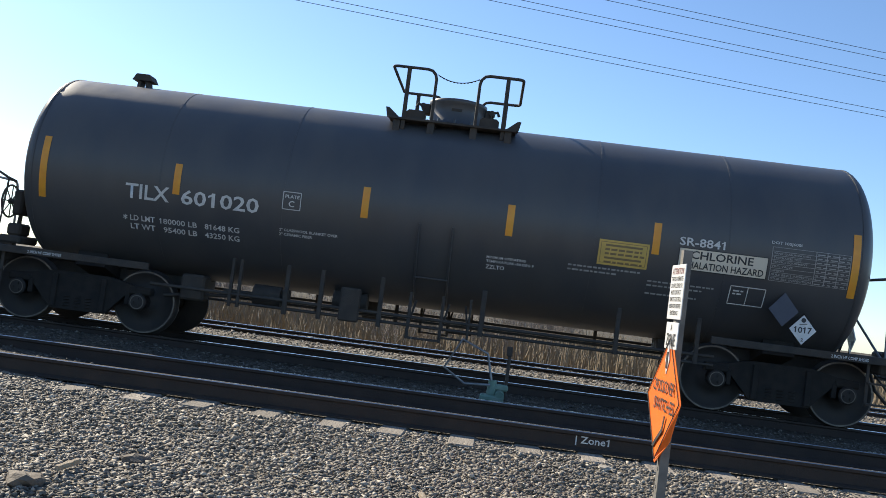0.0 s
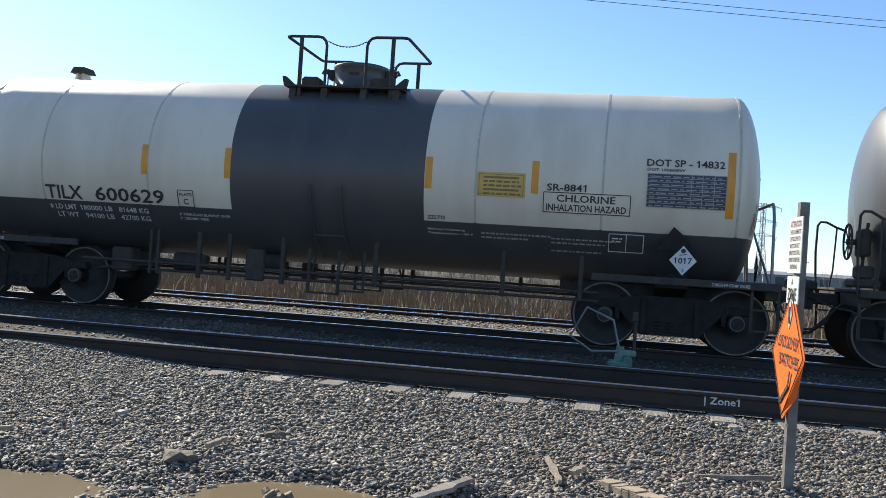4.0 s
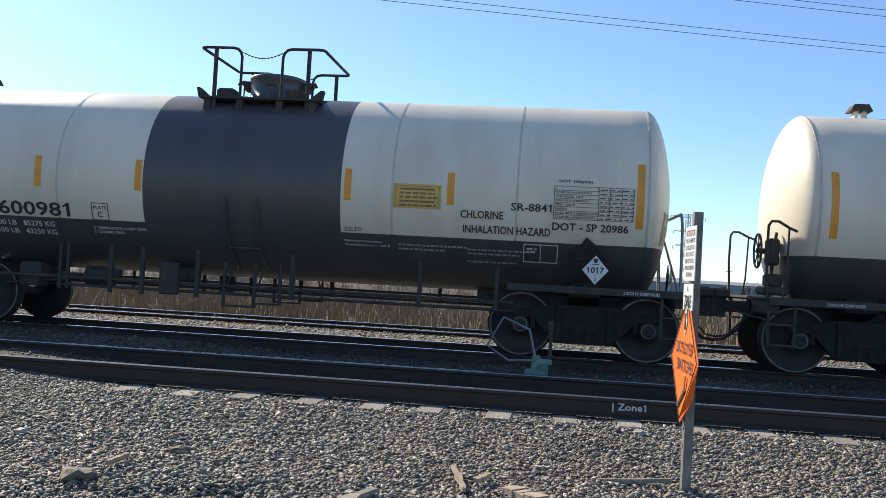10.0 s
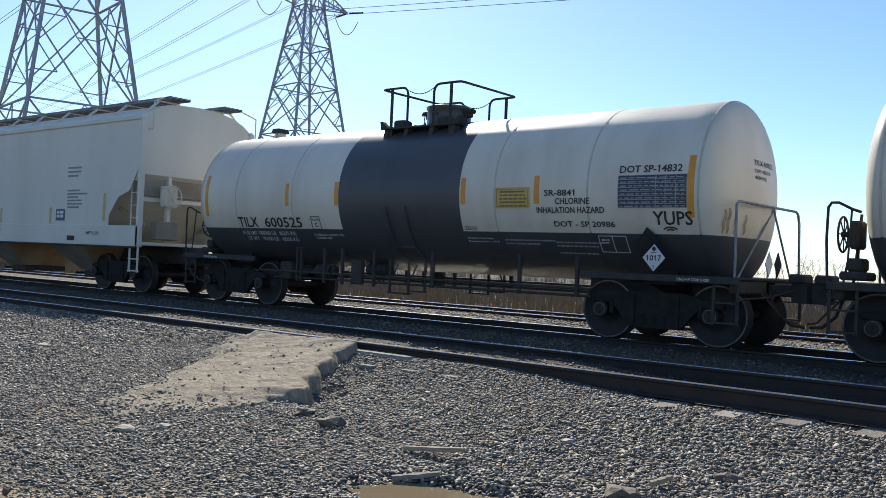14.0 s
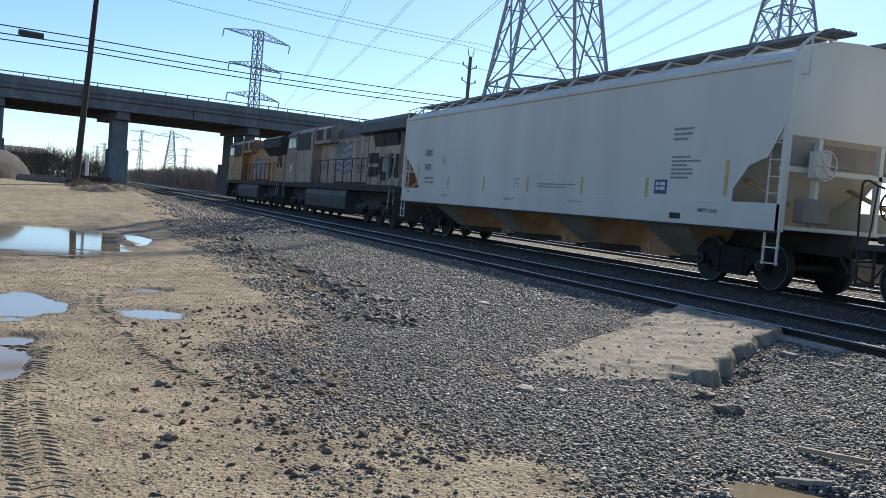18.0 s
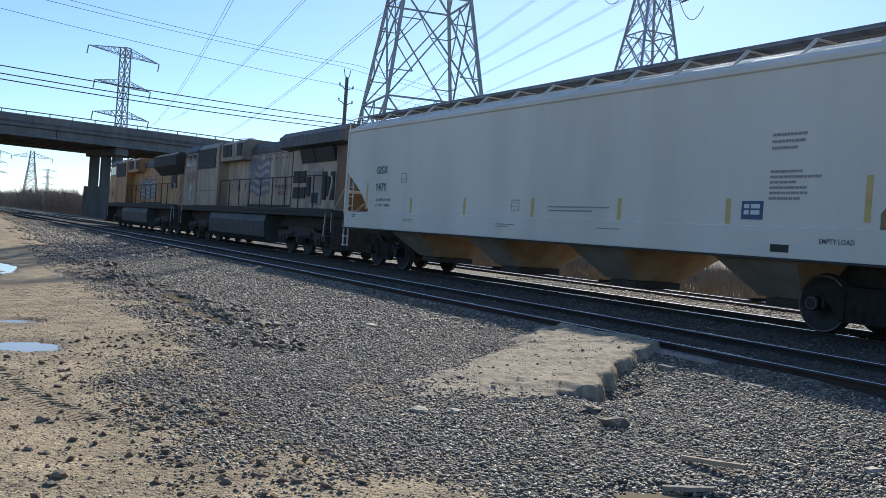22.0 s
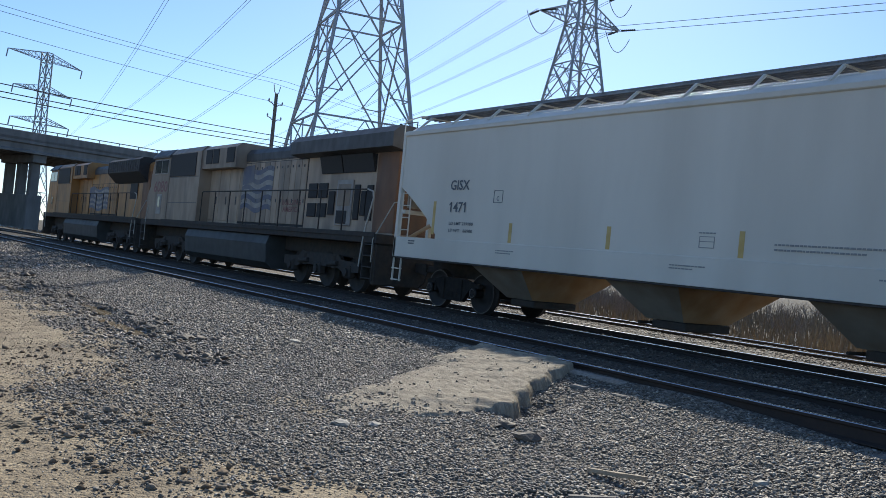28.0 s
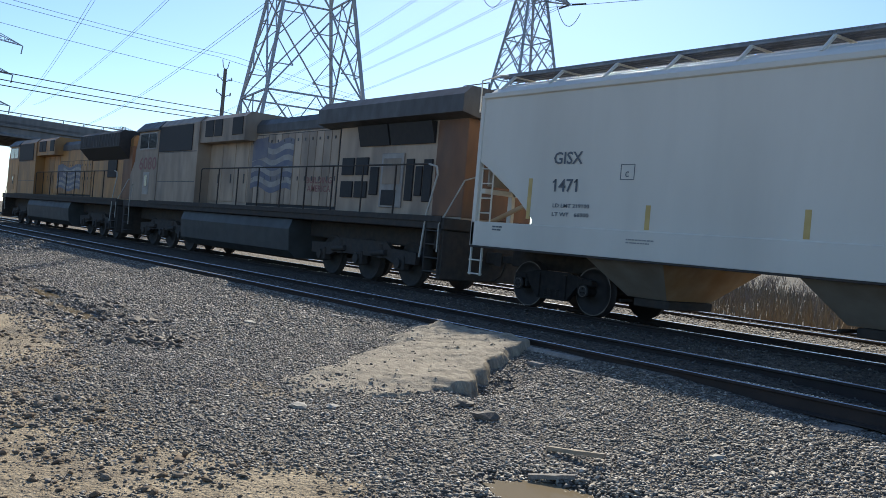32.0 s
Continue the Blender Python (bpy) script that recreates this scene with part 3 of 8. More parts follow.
def make_track(name, y, top, label, worn=0.5):
    t = thing(name, label, "railway track", pose(0, y, top), kind="structure")
    for s in (-1, 1):
        g = G()
        g.prism([(a + s * GAUGE, b - 0.172) for a, b in RAIL_SHAPE], -260, 60, "x")
        me = g.mesh("rail", M_RAIL, M_TREAD)
        for p in me.polygons:
            width = max(me.vertices[i].co.y for i in p.vertices) - min(me.vertices[i].co.y for i in p.vertices)
            if p.normal.z > 0.4 and p.center.z > -0.01 and width < worn:
                p.material_index = 1
        part("rail", me, None, t)
    tie = G().box(-0.115, 0.115, -1.30, 1.33, -0.33, -0.173, 0.012).mesh("tie", M_TIE)
    x, k = 0.49 - 105 * 0.575, 0
    while x < 12:
        ob = new("tie", tie)
        ob.parent = t
        k += 1
        ob.matrix_basis = pose(x + random.uniform(-0.02, 0.02), random.uniform(-0.06, 0.06), -random.uniform(0, 0.012), 0, 0, random.uniform(-1.6, 1.6))
        x += 0.575
    return t


near_track = make_track("near_track", Y_NEAR, 0.06, "empty rusty rails on weathered ties in grey ballast", 0.0145)
train_track = make_track("train_track", Y_TRAIN, 0.0, "rails with shiny worn heads carrying the freight train")
far_track = make_track("far_track", Y_FAR, -0.02, "empty rails beyond the train beside dry grass")


# ---- tank cars ----
TRAIN, WHEELSETS = [], []
TANK_R, TANK_Z = 1.42, 2.30
WAIST = -0.68                      # the black belly begins this far below the tank's axis


def wheelset_mesh(radius):
    g = G()
    for s in (-1, 1):
        rows = [(0.685, 0.10), (0.685, radius + 0.025), (0.712, radius + 0.025), (0.722, radius), (0.815, radius - 0.006), (0.822, radius - 0.004), (0.822, radius - 0.04), (0.795, radius - 0.06), (0.775, radius * 0.55), (0.80, 0.17), (0.83, 0.15), (0.83, 0.0)]
        g.lathe([(s * a, r) for a, r in rows], 28, "y", mi=0)
        g.lathe([(s * 0.8235, radius - 0.006), (s * 0.8235, radius - 0.028)], 36, "y", mi=1)
        g.lathe([(s * 0.83, 0.10), (s * 1.06, 0.10), (s * 1.06, 0.125), (s * 1.10, 0.125), (s * 1.11, 0.08), (s * 1.11, 0.0)], 20, "y")
        g.lathe([(s * 1.112, 0.10), (s * 1.112, 0.088)], 20, "y", mi=1)
        for k in range(3):
            a = 2 * math.pi * k / 3
            g.cyl((math.cos(a) * 0.05, s * 1.11, math.sin(a) * 0.05), (math.cos(a) * 0.05, s * 1.135, math.sin(a) * 0.05), 0.016, 6)
    g.cyl((0, -0.69, 0), (0, 0.69, 0), 0.08, 12)
    return g


WHEEL_ME = wheelset_mesh(0.457).mesh("wheelset", M_WHEEL, M_RIM)
LOCO_WHEEL_ME = wheelset_mesh(0.533).mesh("wheelset", M_UNDER, M_WHEEL)


def add_truck(parent, u):
    """A three-piece freight truck with its two wheelsets."""
    g = G()
    g.box(-0.17, 0.17, -0.95, 0.95, 0.36, 0.66, 0.03)
    g.cyl((0, 0, 0.6), (0, 0, 0.74), 0.22, 16)
    truck = part("truck", g, M_FRAME, parent, "grimy cast steel freight truck", pose(u, 0, 0))
    for s in (-1, 1):
        y = s * 0.985
        frame_side = G()
        outline = [(-1.06, 0.57), (-1.04, 0.67), (-0.74, 0.69), (-0.42, 0.76), (0.42, 0.76), (0.74, 0.69), (1.04, 0.67), (1.06, 0.57), (0.70, 0.55), (0.40, 0.22), (-0.40, 0.22), (-0.70, 0.55)]
        frame_side.prism(outline, y - 0.055, y + 0.055)
        for a in (-0.889, 0.889):
            frame_side.box(a - 0.17, a + 0.17, y - 0.08, y + 0.08, 0.56, 0.66, 0.02)
            frame_side.box(a - math.copysign(0.17, a) - 0.035, a - math.copysign(0.17, a) + 0.035, y - 0.07, y + 0.07, 0.40, 0.60, 0.01)
        for a in (-0.36, 0.36):
            frame_side.box(a - 0.04, a + 0.04, y - 0.09, y + 0.09, 0.24, 0.72, 0.01)
        part("side_frame", frame_side, M_FRAME, truck)
        for a in (-0.16, 0.0, 0.16):
            spring = G()
            spring.tube([(a + 0.055 * math.cos(k * 0.9), y + s * 0.02 + 0.055 * math.sin(k * 0.9), 0.25 + 0.17 * k / 28) for k in range(29)], 0.011, 5)
            part("spring", spring, M_FRAME, truck)
    for a in (-0.889, 0.889):
        ws = part("wheelset", WHEEL_ME, None, truck, "worn steel wheels on an axle")
        WHEELSETS.append((ws, (a, 0, 0.457), 0.457))
        shoe = G()
        for s in (-1, 1):
            b = a - math.copysign(0.49, a)
            shoe.box(b - 0.03, b + 0.03, s * 0.75 - 0.06, s * 0.75 + 0.06, 0.33, 0.60, 0.01)
        shoe.cyl((a - math.copysign(0.5, a), -0.95, 0.42), (a - math.copysign(0.5, a), 0.95, 0.42), 0.035, 8)
        parts("brake_beam", shoe, M_FRAME, truck)
    return truck


def on_tank(u, z, lift=0.006):
    """The near side of the tank at that height."""
    return (u, -math.sqrt(max(TANK_R**2 - (z - TANK_Z) ** 2, 0.01)) - lift, z)


def on_head(y, z, lift=0.008):
    """The outside of the right-hand dished head."""
    r = min(math.hypot(y, z - TANK_Z) / TANK_R, 1.0)
    a = math.acos(min(r ** (1 / 1.3), 1.0))
    return (5.77 + 0.43 * math.sin(a) + lift, y, z)


def tank_words(parent, body, u, z, width, height, material, name="lettering", label=""):
    me = words(body, width, height)
    me.materials.append(material)
    bend(me, lambda x, h: on_tank(u + x, z + h, 0.009))
    return part(name, me, None, parent, label)


def tank_panel(parent, name, u0, u1, z0, z1, material, label="", lift=0.005, thick=0.004):
    """A thin plate that follows the tank's curve."""
    n = max(2, int((z1 - z0) / 0.08))
    g = G()
    vs, fs = [], []
    for k in range(n + 1):
        z = z0 + (z1 - z0) * k / n
        for u in (u0, u1):
            vs += [on_tank(u, z, lift - 0.004), on_tank(u, z, lift + thick - 0.004)]
    for k in range(n):
        a = k * 4
        fs += [(a + 1, a + 3, a + 7, a + 5), (a, a + 4, a + 6, a + 2), (a, a + 1, a + 5, a + 4), (a + 2, a + 6, a + 7, a + 3)]
    fs += [(0, 2, 3, 1), (n * 4, n * 4 + 1, n * 4 + 3, n * 4 + 2)]
    g.add(vs, fs)
    return part(name, g, material, parent, label)


def tank_bars(parent, u, z, widths, height, gap, material, name="small_writing"):
    """Lines of small writing that cannot be read, as plain bars."""
    g = G()
    for r, row in enumerate(widths):
        x = u
        zz = z - r * (height + gap)
        for w, space in row:
            a, b = on_tank(x, zz, 0.002), on_tank(x, zz + height, 0.002)
            vs = [a, (x + w, a[1], a[2]), (x + w, b[1], b[2]), b]
            vs += [(p[0], p[1] - 0.004, p[2]) for p in vs]
            g.add(vs, [(0, 3, 2, 1), (4, 5, 6, 7), (0, 1, 5, 4), (1, 2, 6, 5), (2, 3, 7, 6), (3, 0, 4, 7)])
            x += w + space
    return tagged(part(name, g, material, parent), kind="stuff")


def bar_row(total, seed, lo=0.03, hi=0.09, space=0.018):
    rnd, x, row = random.Random(seed), 0.0, []
    while x < total - 0.02:
        w = min(rnd.uniform(lo, hi), total - x)
        row.append((w, space))
        x += w + space
    return row


def tank_shell(two_tone):
    """The jacket: a barrel with dished ends, with its paint by face."""
    g = G()
    cyl_end, depth = 5.77, 0.43
    us = [(-cyl_end - depth * math.sin(a), TANK_R * math.cos(a) ** 1.3) for a in sorted([math.pi / 2 * k / 12 for k in range(1, 13)] + [math.acos((-WAIST * 1.0001 / TANK_R) ** (1 / 1.3))], reverse=True)]
    us[0] = (us[0][0], 0.002)
    ring = [(-cyl_end, TANK_R), (-5.5, TANK_R), (-4.61, TANK_R), (-2.82, TANK_R), (-1.47, TANK_R), (0, TANK_R), (1.48, TANK_R), (2.2, TANK_R), (3.97, TANK_R), (5.5, TANK_R), (cyl_end, TANK_R)]
    us = us + ring + [(-u, r) for u, r in us[::-1]]
    w = math.asin(WAIST / TANK_R)
    up = [w + (math.pi - 2 * w) * k / 40 for k in range(41)]
    low = [math.pi - w + (math.pi + 2 * w) * k / 22 for k in range(1, 22)]
    n = len(up + low)
    vs = []
    for u, r in us:
        # the waist stays level across the dished heads
        w = math.asin(max(-1.0, WAIST / max(r, 0.01)))
        ring_angles = [w + (math.pi - 2 * w) * k / 40 for k in range(41)] + [math.pi - w + (math.pi + 2 * w) * k / 22 for k in range(1, 22)]
        vs += [(u, math.cos(a) * r, TANK_Z + math.sin(a) * r) for a in ring_angles]
    for j in range(len(us) - 1):
        mid = (us[j][0] + us[j + 1][0]) / 2
        for half in (0, 1):
            fs = [(j * n + i, j * n + (i + 1) % n, (j + 1) * n + (i + 1) % n, (j + 1) * n + i) for i in (range(40) if half == 0 else range(40, n))]
            black = not two_tone or half == 1 or -1.47 < mid < 1.48
            g.f += fs
            g.m += [1 if black else 0] * len(fs)
            g.s += [True] * len(fs)
    g.v = vs
    return g


def ring_band(u, width, rise, lo=None, hi=None):
    g = G()
    n = 64
    rows = [(u - width / 2, TANK_R - 0.003), (u - width / 2, TANK_R + rise), (u + width / 2, TANK_R + rise), (u + width / 2, TANK_R - 0.003)]
    g.lathe(rows, n, "x", (0, 0, TANK_Z), smooth=False)
    return g


def two_tone_seam(g):
    """Black below the waist."""
    g.m = [1 if sum(g.v[i][2] for i in f) / len(f) < TANK_Z + WAIST + 0.03 else 0 for f in g.f]
    return g


def top_works(car):
    """The fittings house, its platform and the two railings that wrap round its ends."""
    side = 0.86
    deck = G()
    for s in (-1, 1):
        deck.box(-0.90, 0.95, s * 0.74 - 0.19, s * 0.74 + 0.15, 3.555, 3.585, 0.004)
        for k in range(9):
            deck.box(-0.86 + k * 0.2, -0.82 + k * 0.2, s * 0.74 - 0.17, s * 0.74 + 0.13, 3.587, 3.597)
        for u in (-0.78, -0.28, 0.34, 0.84):
            deck.prism([(s * 0.60, 3.56), (s * 0.88, 3.56), (s * 0.93, 3.30), (s * 0.62, 3.50)], u - 0.05, u + 0.05, "x")
    for u in (-0.84, 0.89):
        deck.box(u - 0.08, u + 0.08, -0.55, 0.55, 3.60, 3.63, 0.004)
        for y in (-0.88, 0.78):
            # turned-up kick plate at each corner
            e = math.copysign(1, u)
            deck.prism([(u - e * 0.10, 3.58), (u + e * 0.09, 3.58), (u + e * 0.12, 3.72), (u + e * 0.07, 3.72)], y, y + 0.10)
    parts("platform_plank", deck, M_UNDER, car, "dark steel grating platform")
    dome = G()
    dome.lathe([(3.52, 0.55), (3.66, 0.55), (3.67, 0.425), (3.98, 0.425), (4.00, 0.445), (4.045, 0.445), (4.065, 0.39), (4.085, 0.20), (4.09, 0.0)], 36, "z", (0.03, 0, 0))
    for k in range(12):
        a = 2 * math.pi * k / 12
        dome.cyl((0.03 + 0.49 * math.cos(a), 0.49 * math.sin(a), 3.66), (0.03 + 0.49 * math.cos(a), 0.49 * math.sin(a), 3.72), 0.022, 6)
    house = part("fittings_house", dome, M_BLACK, car, "black round fittings housing with bolted lid")
    plate = G().box(-0.04, 0.12, -0.432, -0.424, 3.86, 3.90, 0.002)
    part("name_plate", plate, M_UNDER, house)
    hinge = G()
    for s in (-1, 1):
        c = 0.03 + s * 0.47
        hinge.box(c - 0.06, c + 0.06, -0.09, 0.09, 3.84, 4.00, 0.02)
        hinge.cyl((c + s * 0.06, -0.1, 3.96), (c + s * 0.06, 0.1, 3.96), 0.045, 10)
        hinge.tube([(c + s * 0.05, -0.05, 3.96), (c + s * 0.14, -0.05, 3.99), (c + s * 0.17, -0.05, 3.93)], 0.024, 6)
        hinge.tube([(c + s * 0.05, -0.12 + 0.008 * (k % 2), 3.92 - 0.035 * k) for k in range(9)], 0.012, 5)
    parts("lid_hinge", hinge, M_UNDER, house)
    for u in (-0.53, 0.55):
        cover = G().prism([(u - 0.14, 3.585), (u + 0.14, 3.585), (u + 0.14, 3.70), (u + 0.10, 3.735), (u - 0.10, 3.735), (u - 0.14, 3.70)], -0.80, -0.60)
        part("valve_cover", cover, M_UNDER, car, "rounded dark valve cover")
    for ui, uc, up in ((-0.285, -0.93, -0.69), (0.35, 0.975, 0.755)):
        s = math.copysign(1, uc)
        bend_up = [(ui, 3.57), (ui, 4.20), (ui + s * 0.02, 4.27), (ui + s * 0.07, 4.32), (ui + s * 0.14, 4.335), (uc - s * 0.08, 4.335)]
        loop = [(u, -side, z) for u, z in bend_up] + [(uc - s * 0.02, -side + 0.02, 4.335), (uc, -side + 0.08, 4.335), (uc, side - 0.08, 4.335), (uc - s * 0.02, side - 0.02, 4.335)] + [(u, side, z) for u, z in bend_up[::-1]]
        part("safety_rail", G().tube(loop, 0.023, 8), M_UNDER, car, "bent black pipe rail round the platform end")
        for y in (-side, side):
            part("rail_post", G().box(up - 0.03, up + 0.03, y - 0.014, y + 0.014, 3.42, 4.34, 0.004), M_UNDER, car)
    for y in (-side, side):
        chain = G()
        for k in range(24):
            a, b = [Vector((-0.27 + 0.61 * q / 24, y + (0.006 if k % 2 else -0.006), 4.27 - 0.085 * (1 - (q / 12 - 1) ** 2))) for q in (k, k + 1)]
            chain.cyl(a, b, 0.010 if k % 2 else 0.006, 5, caps=False)
        part("safety_chain", chain, M_UNDER, car)



def underframe(car):
    for s in (-1, 1):
        sill = G()
        sill.box(min(s * 3.4, s * 6.35), max(s * 3.4, s * 6.35), -0.2, 0.2, 0.72, 1.02, 0.02)
        sill.box(min(s * 6.2, s * 6.35), max(s * 6.2, s * 6.35), -1.25, 1.25, 0.80, 1.0, 0.02)
        part("stub_sill", sill, M_UNDER, car)
        saddle = G()
        cup = [(-0.8, 0.88), (-0.25, 0.74), (0.25, 0.74), (0.8, 0.88)] + [(math.sin(a) * 1.425, TANK_Z - math.cos(a) * 1.425) for a in [0.55 - 0.11 * k for k in range(11)]]
        saddle.prism(cup, s * 4.99 - 0.22, s * 4.99 + 0.22, "x")
        part("bolster_saddle", saddle, M_FRAME, car)
        deck = G()
        deck.box(min(s * 5.9, s * 6.38), max(s * 5.9, s * 6.38), -1.38, 1.38, 1.0, 1.035, 0.005)
        deck.box(min(s * 3.9, s * 6.38), max(s * 3.9, s * 6.38), -1.40, -1.34, 0.93, 1.03, 0.008)
        deck.box(min(s * 3.9, s * 6.38), max(s * 3.9, s * 6.38), 1.34, 1.40, 0.93, 1.03, 0.008)
        part("end_platform", deck, M_UNDER, car, "dark grimy end platform")
        coupler = G()
        coupler.box(min(s * 6.3, s * 6.72), max(s * 6.3, s * 6.72), -0.09, 0.09, 0.78, 0.95, 0.02)
        coupler.prism([(s * 6.70, -0.13), (s * 6.93, -0.17), (s * 7.0, -0.05), (s * 6.93, 0.05), (s * 7.0, 0.16), (s * 6.86, 0.2), (s * 6.70, 0.12)], 0.70, 1.0, "z")
        coupler.box(s * 6.78 - 0.12, s * 6.78 + 0.12, -0.2, 0.2, 0.98, 1.12, 0.03)
        part("coupler", coupler, M_UNDER, car, "rusty knuckle coupler")
        hose = G()
        hose.tube([(s * 6.45, -0.35, 0.8), (s * 6.55, -0.32, 0.55), (s * 6.75, -0.25, 0.38), (s * 6.93, -0.2, 0.36)], 0.024)
        hose.tube([(s * 6.4, -0.55, 0.82), (s * 6.75, -0.5, 0.45), (s * 6.9, -0.42, 0.42)], 0.016, 6)
        parts("air_hose", hose, M_UNDER, car)
        lever = G()
        lever.tube([(s * 6.4, -1.36, 0.72), (s * 6.42, -1.2, 0.74), (s * 6.5, -0.5, 0.76), (s * 6.8, -0.1, 0.9)], 0.014, 6)
        part("uncoupling_lever", lever, M_UNDER, car)
        if s > 0:
            # the railing that crosses this end, its braces and two card holders
            rail = G().tube([(6.27, -1.22, 1.0), (6.26, -1.21, 1.9), (6.25, -1.19, 2.05), (6.25, -1.10, 2.11), (6.24, 0.2, 2.12), (6.24, 1.34, 2.13), (6.24, 1.44, 2.09), (6.25, 1.48, 1.95), (6.27, 1.50, 1.0)], 0.021)
            part("end_railing", rail, M_GALV, car, "grey pipe railing across the car end")
            for foot in ((6.26, -1.1, 1.02), (6.26, 1.12, 1.02)):
                part("railing_brace", G().cyl((6.14, 0.6, 2.11), foot, 0.017, 8), M_GALV, car)
            for y, skin in ((0.04, M_PLACARD), (0.43, M_FRAME)):
                card = G().prism([(y, 1.06), (y + 0.15, 1.25), (y, 1.44), (y - 0.15, 1.25)], 6.285, 6.30, "x")
                card.box(6.27, 6.285, y - 0.02, y + 0.02, 1.0, 1.2)
                part("card_holder", card, skin, car, "small diamond card holder")
        for y in (-1.32, 1.32):
            rail = G()
            if s < 0:
                rail.tube([(-6.39, y, 0.95), (-6.42, y, 1.58), (-6.41, y, 2.0), (-6.37, y, 2.06), (-6.28, y, 2.06), (-6.13, y * 0.97, 1.98), (-6.02, y * 0.95, 1.94)], 0.019)
                rail.tube([(-6.13, y * 0.97, 1.98), (-6.15, y, 1.3), (-6.2, y, 1.0)], 0.014)
                parts("grab_rail", rail, M_UNDER, car, "bent black grab rail at the car end")
            step = G()
            for a in (6.02, 6.36):
                step.box(s * a - 0.02, s * a + 0.02, y - 0.012, y + 0.012, 0.36, 1.0)
            for z in (0.38, 0.66):
                step.box(min(s * 6.02, s * 6.36), max(s * 6.02, s * 6.36), y - 0.05, y + 0.05, z, z + 0.025)
            parts("sill_step", step, M_UNDER, car)
    # hand brake at one end
    hb = G()
    ring = [(-6.40, -0.66 + 0.24 * math.cos(a), 1.68 + 0.24 * math.sin(a)) for a in [2 * math.pi * k / 20 for k in range(21)]]
    hb.tube(ring, 0.016, 6)
    for k in range(4):
        a = math.pi * k / 4
        hb.cyl((-6.39, -0.66 - 0.235 * math.cos(a), 1.68 - 0.235 * math.sin(a)), (-6.39, -0.66 + 0.235 * math.cos(a), 1.68 + 0.235 * math.sin(a)), 0.010, 6)
    part("brake_wheel", hb, M_UNDER, car, "spoked hand brake wheel")
    gear = G()
    gear.box(-6.28, -6.13, -0.82, -0.52, 1.48, 1.86, 0.03)
    gear.cyl((-6.42, -0.66, 1.68), (-6.26, -0.66, 1.68), 0.04, 8)
    gear.cyl((-6.24, -0.70, 1.0), (-6.16, -0.70, 1.95), 0.022, 6)
    gear.box(-6.36, -6.02, -0.95, -0.40, 1.06, 1.18, 0.03)
    gear.box(-6.30, -6.08, -0.85, -0.55, 1.18, 1.36, 0.03)
    gear.tube([(-6.2, -0.66 + 0.008 * (k % 2), 1.5 - 0.05 * k) for k in range(9)], 0.018, 5)
    parts("brake_gear", gear, M_UNDER, car)
    # pipes, hangers and the side steps under the belly
    for y in (-1.22, 1.22):
        for a, b, z, r in ((-3.9, 4.0, 0.752, 0.024), (-2.8, 4.0, 0.638, 0.019)):
            part("side_pipe", G().cyl((a, y, z), (b, y, z), r, 8), M_UNDER, car)
        for u, low, wide in ((-2.75, 0.58, 0.022), (-2.63, 0.58, 0.022), (-1.96, 0.56, 0.03), (-1.47, 0.56, 0.03), (-0.625, 0.56, 0.03), (0.80, 0.61, 0.035), (2.66, 0.61, 0.03), (3.75, 0.62, 0.03)):
            part("pipe_hanger", G().box(u - wide, u + wide, y - 0.03, y + 0.03, low, 1.25, 0.006), M_UNDER, car)
        part("valve_box", G().box(-1.19, -0.91, y - 0.06, y + 0.06, 0.58, 1.05, 0.02), M_UNDER, car)
        ladder = G()
        for u, low in ((-0.21, 0.46), (0.245, 0.45), (0.63, 0.51)):
            ladder.box(u - (0.022 if u < 0.5 else 0.016), u + (0.022 if u < 0.5 else 0.016), y - 0.02, y + 0.02, low, 1.10, 0.004)
        ladder.box(-0.23, 0.265, y - 0.05, y + 0.05, 0.455, 0.485, 0.004)
        ladder.box(0.245, 0.65, y - 0.04, y + 0.04, 0.51, 0.535, 0.004)
        for u, v in ((-0.14, -0.20), (0.33, 0.26), (0.56, 0.62)):
            ladder.cyl((u, y * 0.9, 1.0), (v, y, 0.66), 0.016, 6)
        parts("side_step", ladder, M_UNDER, car)
        pole = G()
        for u in (-0.21, 0.255):
            pole.tube([(u, *on_tank(0, z, 0.05)[1:]) if y < 0 else (u, -on_tank(0, z, 0.05)[1], z) for z in (0.98, 1.25, 1.6, 1.95, 2.05)], 0.016, 6)
        a = on_tank(0, 1.32, 0.05)
        pole.cyl((-0.21, a[1] * (1 if y < 0 else -1), 1.32), (0.255, a[1] * (1 if y < 0 else -1), 1.32), 0.012, 6)
        parts("grab_iron", pole, M_BLACK, car)
    brake = G()
    brake.cyl((-2.5, -0.85, 0.78), (-2.1, -0.85, 0.78), 0.15, 16)
    brake.cyl((-2.95, -0.85, 0.78), (-2.5, -0.85, 0.78), 0.03, 8)
    brake.box(-2.1, -1.98, -0.92, -0.78, 0.70, 0.9, 0.02)
    parts("brake_cylinder", brake, M_UNDER, car)
    air = G()
    air.cyl((-1.40, -0.5, 0.86), (-0.9, -0.5, 0.86), 0.14, 16)
    air.box(-3.55, -3.2, -1.0, -0.7, 0.58, 0.95, 0.03)
    air.tube([(-3.8, -0.9, 0.6), (-3.2, -0.9, 0.68), (-2.9, -0.8, 0.7)], 0.025, 6)
    parts("air_reservoir", air, M_UNDER, car)
    rods = G()
    rods.cyl((-4.1, -0.5, 0.62), (4.1, -0.45, 0.62), 0.018, 6)
